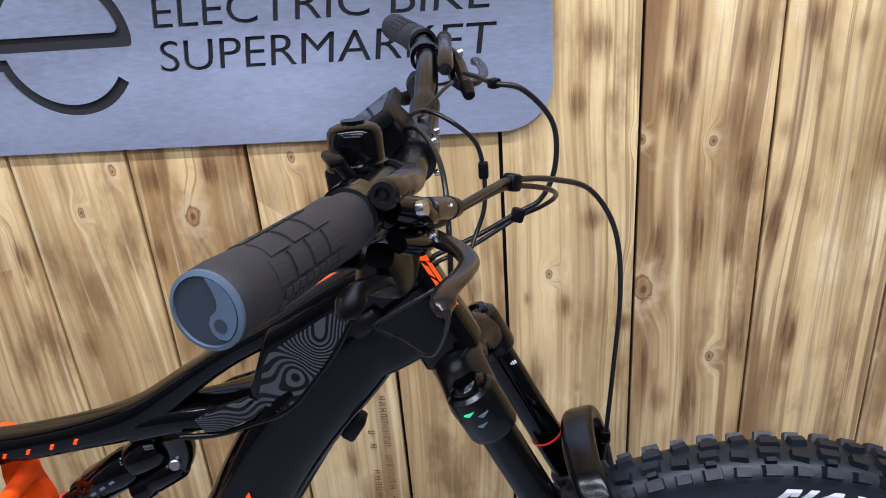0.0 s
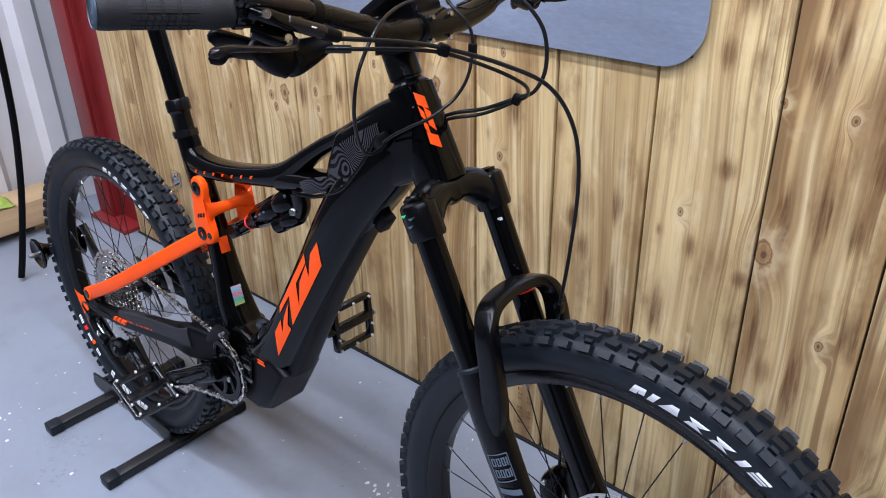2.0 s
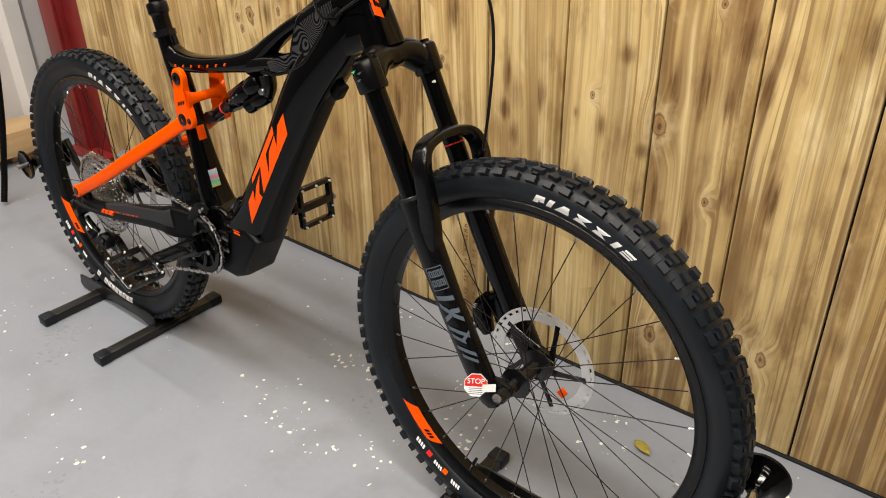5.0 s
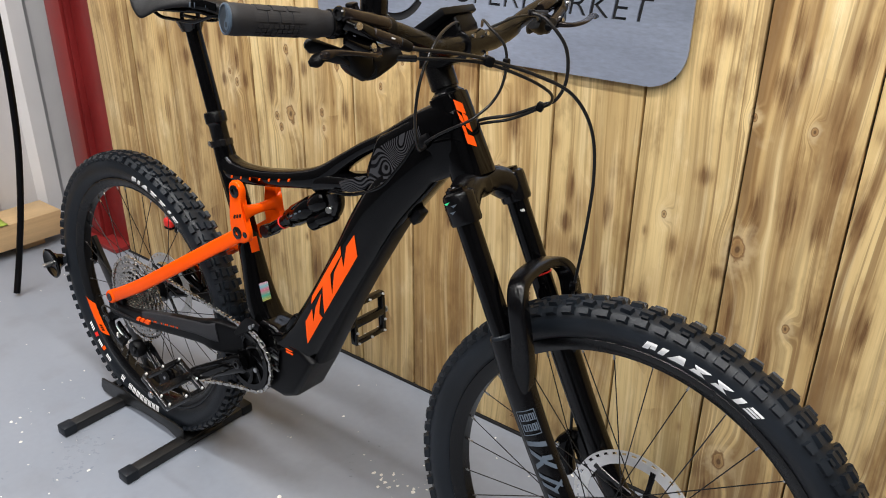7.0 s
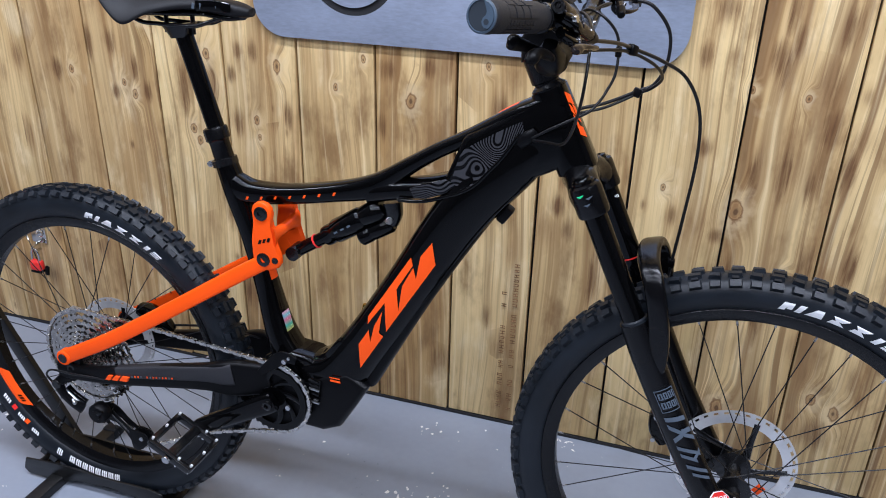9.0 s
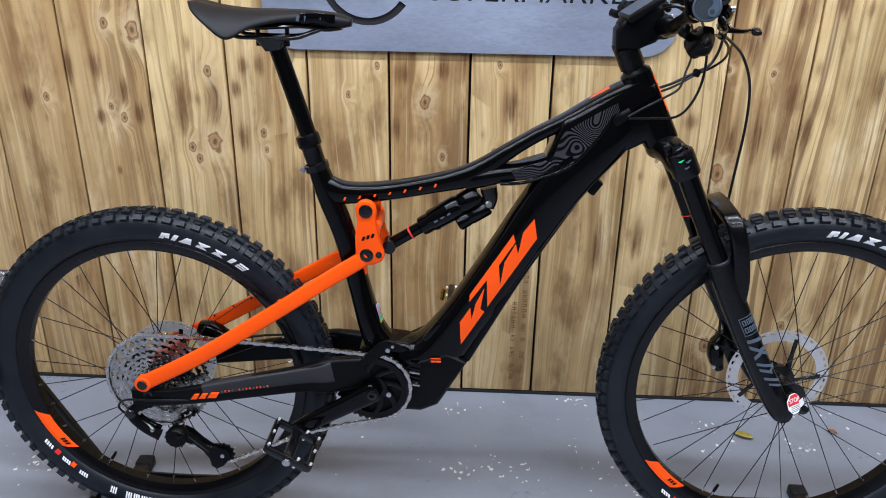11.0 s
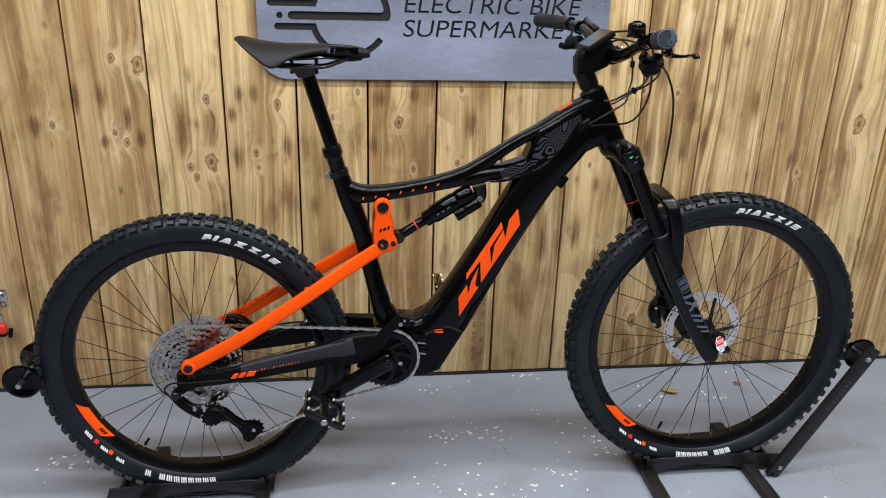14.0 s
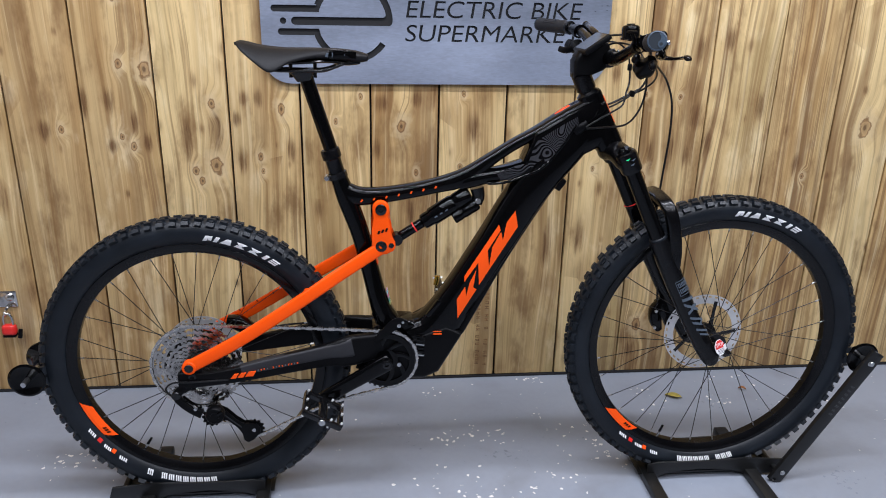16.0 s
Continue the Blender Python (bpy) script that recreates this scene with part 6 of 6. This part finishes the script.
part("shift_paddle", sweep(NB(), [(0.372, -0.238, 1.064, 0.004, 0.006), (0.376, -0.264, 1.073, 0.0035, 0.006), (0.368, -0.284, 1.080, 0.0040, 0.006), (0.362, -0.294, 1.075, 0.006, 0.008), (0.358, -0.301, 1.072, 0.002, 0.003)], 4, 12, 2.6), MATTE, sh, "black release paddle")
part("cable_barrel", rod(NB(), (0.386, -0.186, 1.070), (0.402, -0.160, 1.068), 0.0045, seg=14, bevel=0.001), ANOD, sh)
# dropper remote / assist switch on the other side
sw = part("assist_switch", sweep(NB(), [(0.352, 0.196, 1.080, 0.012, 0.012), (0.352, 0.222, 1.072, 0.016, 0.014), (0.344, 0.248, 1.076, 0.012, 0.012)], 4, 16, 3), MATTE, bike, "black thumb switch pod")
part("thumb_lever", sweep(NB(), [(0.350, 0.20, 1.072, 0.004, 0.008), (0.330, 0.215, 1.064, 0.004, 0.008), (0.318, 0.240, 1.066, 0.003, 0.007)], 4, 12), MATTE, sw)
# bell with its striker
bc = along(-0.185)[0]
bell = part("bell", lathe(NB(), [(0.0185, 0.0), (0.0195, 0.001), (0.0195, 0.004), (0.0175, 0.005), (0.0174, 0.019), (0.0168, 0.0235), (0.0148, 0.0262), (0.0100, 0.0278), (0.0078, 0.0282), (0.0076, 0.0300), (0.0005, 0.0304)], (bc.x - 0.018, bc.y - 0.001, bc.z + 0.0115), (-0.02, 0.10, 1), 36), GLOSS, bike, "glossy black bicycle bell")
part("bell_band", lathe(NB(), [(0.0125, -0.006), (0.0150, -0.006), (0.0150, 0.006), (0.0125, 0.006)], bc, along(-0.185)[1], 24, True), MATTE, bell)
part("bell_arm", box(NB(), (0.022, 0.012, 0.006), Matrix.Translation(bc + V(-0.012, 0, 0.012)), 0.0015), MATTE, bell)
part("striker", sweep(NB(), [(0.356, -0.202, 1.110, 0.004, 0.004), (0.352, -0.209, 1.118, 0.004, 0.004), (0.346, -0.212, 1.129, 0.005, 0.004)], 4, 10), MATTE, bell)
part("striker_knob", box(NB(), (0.010, 0.023, 0.006), pose(0.345, -0.216, 1.131, 0, 0, 25), 0.0025), MATTE, bell, "black bell striker")

# cables and hoses
def hose(pts, r=0.0025, label="black cable", mt=None):
    return part("cable", pipe(NB(), pts, r, 8, 10), mt or HOSE, bike, label)


hose([(0.411, -0.186, 1.084), (0.434, -0.12, 1.074), (0.449, -0.069, 1.062), (0.486, -0.01, 1.040), (0.521, 0.034, 1.012), (0.546, 0.054, 0.962), (0.553, 0.062, 0.89), (0.547, 0.064, 0.79), (0.541, 0.061, 0.716), (0.540, 0.064, 0.66), (0.556, 0.062, 0.58), (0.566, 0.056, 0.455)], 0.0026, "black front brake hose")
hose([(0.402, -0.160, 1.068), (0.427, -0.112, 1.064), (0.449, -0.067, 1.056), (0.478, -0.015, 1.034), (0.488, 0.030, 1.010), (0.475, 0.056, 0.990), (0.453, 0.064, 0.977), (0.41, 0.052, 0.955), (0.372, 0.034, 0.945), (0.33, 0.031, 0.925)], 0.0023, "black gear cable")
hose([(0.404, 0.146, 1.103), (0.420, 0.10, 1.108), (0.436, 0.050, 1.112), (0.462, 0.048, 1.105), (0.488, 0.062, 1.070), (0.490, 0.070, 1.025), (0.476, 0.070, 0.993), (0.453, 0.066, 0.981), (0.41, 0.056, 0.961), (0.372, 0.038, 0.951), (0.33, 0.032, 0.93)], 0.0026, "black rear brake hose")
hose([(0.352, 0.05, 1.085), (0.375, 0.02, 1.098), (0.398, 0.004, 1.092), (0.418, 0.012, 1.070), (0.424, 0.012, 1.044), (0.4236, 0.004, 1.013), (0.415, -0.006, 0.990), (0.408, -0.022, 0.977), (0.397, -0.036, 0.965), (0.374, -0.042, 0.9523), (0.345, -0.042, 0.9356), (0.320, -0.038, 0.919)], 0.0021, "grey-black display cable")
hose([(0.350, 0.0, 1.085), (0.375, -0.045, 1.100), (0.398, -0.110, 1.090), (0.404, -0.150, 1.050), (0.402, -0.160, 1.005), (0.393, -0.148, 0.965), (0.378, -0.122, 0.938), (0.350, -0.075, 0.925), (0.322, -0.040, 0.916)], 0.0021, "thin black cable")
hose([(0.366, 0.05, 1.084), (0.385, 0.09, 1.098), (0.393, 0.13, 1.098), (0.380, 0.16, 1.090), (0.356, 0.20, 1.082)], 0.0019, "thin black switch cable")
part("cable_clip", box(NB(), (0.014, 0.012, 0.014), pose(0.449, -0.069, 1.060, 0, 20, 55), 0.003), MATTE, bike, "black cable clip")
part("cable_clip", box(NB(), (0.012, 0.012, 0.014), pose(0.453, 0.065, 0.979, 0, 20, 20), 0.003), MATTE, bike, "black cable clip")
part("cable_clip", box(NB(), (0.009, 0.009, 0.015), pose(0.424, 0.012, 1.044), 0.002), MATTE, bike, "grey cable clip")
part("cable_clip", box(NB(), (0.010, 0.010, 0.009), pose(0.436, 0.050, 1.112, 0, 0, 40), 0.002), MATTE, bike, "black cable clip")
part("hose_guide", box(NB(), (0.012, 0.012, 0.016), pose(0.540, 0.062, 0.716), 0.003), SATIN, bike, "black hose guide on the fork arch")
hose([(-0.20, 0.05, 0.43), (-0.27, 0.060, 0.425), (-0.36, 0.072, 0.415), (-0.43, 0.068, 0.405)], 0.0025, "black rear brake hose")
part("tyre_valve_gold", rod(NB(), (0.004, 0.070, 0.512), (0.008, 0.074, 0.535), 0.006, seg=12, bevel=0.001), GOLD, bike, "small gold cap behind the down tube")

# ---- wheel stands ----
def wheel_stand(m, x_arm, r_arm, label, mid):
    st = tagged(new("wheel_stand"), label, "stand", group="wheel stands")
    st.matrix_world = m
    SIDE = [(-0.138, 0.012), (-0.140, 0.050), (-0.110, 0.056), (0.0, 0.053), (0.120, 0.057), (0.150, 0.056), (0.222, 0.050), (0.232, 0.020), (0.222, 0.008), (0.150, 0.008), (0.118, 0.012), (0.080, 0.026), (0.0, 0.031), (-0.075, 0.026), (-0.110, 0.012)]
    for y0 in (-0.054, 0.049):
        part("tray", prism(NB(), SIDE, y0, y0 + 0.005, 0.001), STANDM, st, "black folded steel tray side")
    part("tray_floor", box(NB(), (0.36, 0.094, 0.004), pose(0.02, 0, 0.018)), STANDM, st)
    for x in (-0.135, 0.140):
        foot = part("foot_bar", box(NB(), (0.032, 0.33, 0.022), pose(x, mid, 0.0125), 0.002), STANDM, st, "black square foot bar")
        for y in (mid - 0.167, mid + 0.167):
            part("foot_cap", box(NB(), (0.037, 0.034, 0.026), pose(x, y, 0.013), 0.004), RUBBER, foot, "black rubber foot cap")
    a, c = V(0.209, -0.078, 0.031), V(x_arm, -0.078, r_arm)
    d = (c - a).normalized()
    arm = part("arm", sweep(NB(), [(*(a - d * 0.022), 0.007, 0.018), (*a, 0.007, 0.018), (*c, 0.007, 0.018), (*(c + d * 0.02), 0.007, 0.016)], 2, 12, 6), STANDM, st, "black flat steel arm")
    for i in range(8):
        p = a.lerp(c, 0.55 + 0.035 * i)
        part("arm_print", box(NB(), (0.005, 0.001, 0.010), Matrix.Translation(p + V(0, -0.0075, 0)) @ pose(0, 0, 0, 0, -58, 0)), FAINT, arm, smooth=False)
    for p in (a, c):
        part("arm_bolt", rod(NB(), p - Y * 0.007, p - Y * 0.011, 0.0065, seg=12, bevel=0.001), BOLT, arm, "silver arm bolt")
    rx, rz = c.x - 0.003, c.z
    axle = part("roller_axle", rod(NB(), (rx, -0.085, rz), (rx, 0.075, rz), 0.006, seg=12), BOLT, st)
    for s in (-1, 1):
        part("roller", lathe(NB(), [(0.012, 0), (0.016, 0.004), (0.020, 0.016), (0.029, 0.027), (0.040, 0.034), (0.041, 0.038), (0.036, 0.040), (0.024, 0.036), (0.008, 0.034)], (rx, s * 0.016, rz), (0, s, 0), 36), GLOSS, st, "black cone-shaped rubber roller")
    part("cross_link", rod(NB(), (0.20, -0.07, 0.03), (0.20, 0.05, 0.03), 0.007, seg=12), STANDM, st)
    return st


wheel_stand(pose(FRONT.x, -0.006, 0), 0.384, 0.343, "black steel floor stand holding the front wheel between rollers", -0.045)
wheel_stand(pose(REAR.x, -0.006, 0, 0, 0, 180), 0.374, 0.350, "black steel floor stand holding the rear wheel between rollers", 0.035)

# ---- sign: steel plate with real cut-outs over a dark board ----
SX, SZ, SW, SH, SR = 0.040, 1.0975, 0.943, 0.333, 0.075


def text_splines(body, width, height, shear):
    cu = bpy.data.curves.new("t", "FONT")
    cu.body, cu.size, cu.shear = body, 1.0, shear
    ob = new("t", cu)
    got = ob.evaluated_get(bpy.context.evaluated_depsgraph_get()).to_curve(bpy.context.evaluated_depsgraph_get())
    out = [[(tuple(p.handle_left), tuple(p.co), tuple(p.handle_right)) for p in s.bezier_points] for s in got.splines]
    xs = [p[1][0] for s in out for p in s]
    zs = [p[1][1] for s in out for p in s]
    x0, z0, kx, kz = min(xs), min(zs), width / (max(xs) - min(xs)), height / (max(zs) - min(zs))
    out = [[tuple(((h[0] - x0) * kx, (h[1] - z0) * kz, 0) for h in p) for p in s] for s in out]
    bpy.data.objects.remove(ob)
    bpy.data.curves.remove(cu)
    return out


plate = bpy.data.curves.new("sign_plate", "CURVE")
plate.dimensions, plate.fill_mode, plate.extrude, plate.resolution_u = "2D", "BOTH", 0.002, 4


def add_poly(pts):
    s = plate.splines.new("POLY")
    s.points.add(len(pts) - 1)
    for p, (x, z) in zip(s.points, pts):
        p.co = (x, z, 0, 1)
    s.use_cyclic_u = True


def arc(cx, cz, r, a0, a1, n):
    return [(cx + r * math.cos(radians(a0 + (a1 - a0) * k / n)), cz + r * math.sin(radians(a0 + (a1 - a0) * k / n))) for k in range(n + 1)]


hw, hh = SW / 2 - SR, SH / 2 - SR
add_poly(arc(hw, hh, SR, 0, 90, 12) + arc(-hw, hh, SR, 90, 180, 12) + arc(-hw, -hh, SR, 180, 270, 12) + arc(hw, -hh, SR, 270, 360, 12))
for body, z, h, x0, x1 in (("ELECTRIC BIKE", 1.1065, 0.0445, -0.049, 0.432), ("SUPERMARKET", 1.0445, 0.0445, -0.051, 0.436)):
    for s in text_splines(body, x1 - x0, h, 0.13):
        sp = plate.splines.new("BEZIER")
        sp.bezier_points.add(len(s) - 1)
        for p, (hl, co, hr) in zip(sp.bezier_points, s):
            p.handle_left_type = p.handle_right_type = "FREE"
            p.handle_left, p.co, p.handle_right = [Vector((q[0] + x0 - SX, q[1] + z - SZ, 0)) for q in (hl, co, hr)]
        sp.use_cyclic_u = True
# cut-out emblem: speed lines running into an open ring
EX, EZ, RO, RI = -0.1915 - SX, 1.0950 - SZ, 0.1075, 0.0905
bar_h, slot_h = 0.0108, 0.0088


def cap(x0, z, h):
    """The rounded end of a slot."""
    return arc(x0 + h, z, h, 90, 270, 8)


add_poly(arc(-0.373 - SX, EZ, 0.0085, 0, 345, 16))
z3, z1 = EZ - 0.0280, EZ + 0.0315
add_poly(cap(-0.388 - SX, z3, slot_h) + [(EX - 0.1005, z3 - slot_h)] + arc(EX, EZ, RO, 203, 325, 30) + arc(EX, EZ, RI, 325, 199, 30) + [(EX - 0.088, z3 + slot_h)])
# the upper line runs round the top of the ring and back along the middle bar, as one opening
add_poly(cap(-0.404 - SX, z1, slot_h) + [(EX - 0.086, z1 - slot_h)] + arc(EX, EZ, RI, 164, 14, 36) + arc(EX + RI - 0.010, EZ + bar_h + 0.008, 0.008, 0, -90, 5)
         + [(-0.352 - SX + bar_h, EZ + bar_h)] + arc(-0.352 - SX + bar_h, EZ, bar_h, 90, 270, 8) + [(EX + RO - 0.012, EZ - bar_h)] + arc(EX + RO - 0.010, EZ - bar_h + 0.009, 0.009, -90, 0, 5) + arc(EX, EZ, RO, 3, 156, 36) + [(EX - 0.092, z1 + slot_h)])
sign = tagged(new("wall_sign"), "brushed steel sign plate with cut-out lettering fixed to the boards", "sign")
sign.location = (SX, 0.487, SZ)
tmp = new("plate_tmp", plate)
me = bpy.data.meshes.new_from_object(tmp.evaluated_get(bpy.context.evaluated_depsgraph_get()))
bpy.data.objects.remove(tmp)
me.materials.clear()
me.materials.append(STEELSIGN)
po = new("sign_plate", me)
po.parent = sign
po.rotation_euler = (radians(90), 0, 0)
part("sign_backing", box(NB(), (SW - 0.04, 0.003, SH - 0.04), pose(0, 0.0045, 0)), DARKGAP, sign, "black board behind the cut-outs", smooth=False)
for x in (-0.44, 0.44):
    for z in (-0.10, 0.10):
        part("spacer", rod(NB(), (x, 0.002, z), (x, 0.012, z), 0.006, seg=10), BOLT, sign)

# ---- padlock and hasp low on the boards ----
lock = tagged(new("padlock"), "red padlock hanging from a galvanised hasp on the boards", "padlock")
lock.location = (-1.193, 0.462, 0.225)
part("lock_body", box(NB(), (0.040, 0.024, 0.034), pose(0, 0, 0), 0.010, 4), RED, lock, "red plastic padlock body")
part("shackle", pipe(NB(), [(-0.012, 0, 0.014), (-0.012, 0, 0.034), (-0.008, 0, 0.046), (0, 0, 0.050), (0.008, 0, 0.046), (0.012, 0, 0.034), (0.012, 0, 0.014)], 0.0038, 5, 10), STEEL, lock, "bright steel shackle")
part("lock_bumper", box(NB(), (0.036, 0.022, 0.008), pose(0, 0, -0.018), 0.003), MATTE, lock)
part("key_tag", box(NB(), (0.012, 0.008, 0.03), pose(0.024, 0.008, -0.018, 0, 12, 0), 0.003), MATTE, lock, "black key tag")
part("hasp_plate", box(NB(), (0.052, 0.004, 0.050), pose(-0.004, 0.031, 0.083), 0.001), STEEL, lock, "galvanised hasp plate")
part("hasp_staple", pipe(NB(), [(-0.006, 0.030, 0.06), (-0.006, 0.008, 0.056), (-0.006, 0.0, 0.050), (-0.006, 0.008, 0.040), (-0.006, 0.030, 0.038)], 0.004, 5, 8), STEEL, lock)
part("hasp_dome", lathe(NB(), [(0.012, 0), (0.011, 0.006), (0.006, 0.010), (0.0005, 0.011)], (0.004, 0.029, 0.09), (0, -1, 0), 20), STEEL, lock)

# ---- beside the column ----
beam = tagged(new("timber_ledge"), "pale timber ledge along the metal cladding", "ledge")
beam.location = (-1.90, 0.0, 0)
part("ledge_board", box(NB(), (0.16, 1.3, 0.095), pose(0.0, -0.25, 0.085), 0.003), PLY, beam)
for y in (0.3, -0.2, -0.7):
    part("ledge_block", box(NB(), (0.10, 0.08, 0.037), pose(-0.02, y, 0.0185), 0.002), PLY, beam)
pipe_ob = part("black_hose", pipe(NB(), [(-1.56, 0.20, 2.95), (-1.50, 0.19, 1.6), (-1.48, 0.18, 0.95), (-1.485, 0.166, 0.59), (-1.52, 0.143, 0.33), (-1.535, 0.10, 0.12), (-1.520, 0.062, 0.012)], 0.0105, 6, 12), MATTE, None)
tagged(pipe_ob, "black rubber hose hanging down to the floor", "hose")
bm = NB()
bmesh.ops.create_grid(bm, x_segments=14, y_segments=14, size=0.07)
for v in bm.verts:
    v.co.z = 0.020 + 0.022 * noise.noise(v.co * 26) + 0.012 * noise.noise(v.co * 60)
    v.co.z = max(0.002, v.co.z * max(0.15, 1 - (v.co.length / 0.095) ** 2))
cl = part("cloth", bm, CLOTH, None)
cl.modifiers.new("thick", "SOLIDIFY").thickness = 0.003
cl.location = (-1.885, 0.13, 0.1335)
tagged(cl, "crumpled green cloth lying on the timber ledge", "cloth")


def leaf(name, x, y, size, rot, mt, label):
    bm = NB()
    last = None
    for i in range(9):
        t = i / 8
        w = size * 0.24 * math.sin(math.pi * t) ** 0.8 + 0.0003
        row = [bm.verts.new((size * (t - 0.5), w * k, 0.002 + 0.004 * k * k + 0.004 * math.sin(3 * t))) for k in (-1, 0, 1)]
        if last:
            for j in range(2):
                bm.faces.new((last[j], last[j + 1], row[j + 1], row[j]))
        last = row
    ob = part(name, bm, mt, None)
    ob.modifiers.new("thick", "SOLIDIFY").thickness = 0.0006
    ob.matrix_world = pose(x, y, 0.0012, 0, 0, rot)
    tagged(ob, label, "leaf", group="fallen leaves")


leaf("leaf", 0.774, 0.335, 0.050, -25, LEAF, "dry yellow-green leaf lying on the floor")
leaf("leaf", 1.010, 0.365, 0.024, -30, LEAFB, "small curled brown leaf on the floor")

# ---- chips of white paint on the floor ----
rng = random.Random(11)
bm = NB()


def chip(x, y, r):
    n = rng.randint(5, 8)
    a0 = rng.random() * 6
    st = rng.uniform(0.5, 1.0)
    ro = rng.random() * 3.14
    vs = []
    for k in range(n):
        th = a0 + 2 * math.pi * k / n
        rr = r * rng.uniform(0.5, 1.15)
        u, w = rr * math.cos(th), rr * math.sin(th) * st
        vs.append(bm.verts.new((x + u * math.cos(ro) - w * math.sin(ro), y + u * math.sin(ro) + w * math.cos(ro), 0.0008)))
    bm.faces.new(vs)


CLUSTERS = [(0.113, 0.174, 0.05, 38), (0.510, 0.066, 0.05, 36), (-0.940, 0.128, 0.05, 24), (0.338, 0.466, 0.025, 14), (0.023, 0.408, 0.04, 12), (0.681, 0.384, 0.02, 8), (0.411, 0.182, 0.04, 10),
            (0.027, -0.013, 0.07, 18), (0.31, -0.042, 0.05, 18), (-0.181, -0.438, 0.05, 9), (-0.803, -0.253, 0.06, 12), (0.923, 0.307, 0.025, 12),
            (0.322, 0.256, 0.02, 6), (0.159, -0.097, 0.05, 10), (0.04, -0.076, 0.06, 10), (0.70, 0.30, 0.05, 10), (1.15, 0.25, 0.06, 9), (0.30, -0.35, 0.08, 9), (-0.45, -0.35, 0.12, 10), (1.02, 0.43, 0.03, 6)]
for x, y, s, k in CLUSTERS:
    for _ in range(k):
        chip(rng.gauss(x, s), min(0.48, rng.gauss(y, s * 0.6)), min(0.0065, abs(rng.gauss(0, 0.0042)) + 0.001))
for _ in range(260):
    chip(rng.uniform(-1.6, 2.2), rng.uniform(-1.2, 0.47), abs(rng.gauss(0, 0.002)) + 0.0007)
ch = part("paint_chips", bm, FLECK, None, smooth=False)
tagged(ch, "small chips of white paint scattered on the concrete", "paint chips", kind="stuff")

# ---- ceiling lamps over the bay ----
for lx, ly, length, watts in LAMPS:
    cl = tagged(new("ceiling_light"), "white strip light fixed under the ceiling", "ceiling light", group="ceiling lights")
    cl.location = (lx, ly, CEIL)
    part("lamp_housing", box(NB(), (length + 0.06, 0.16, 0.05), pose(0, 0, -0.035), 0.004), LAMPBODY, cl)
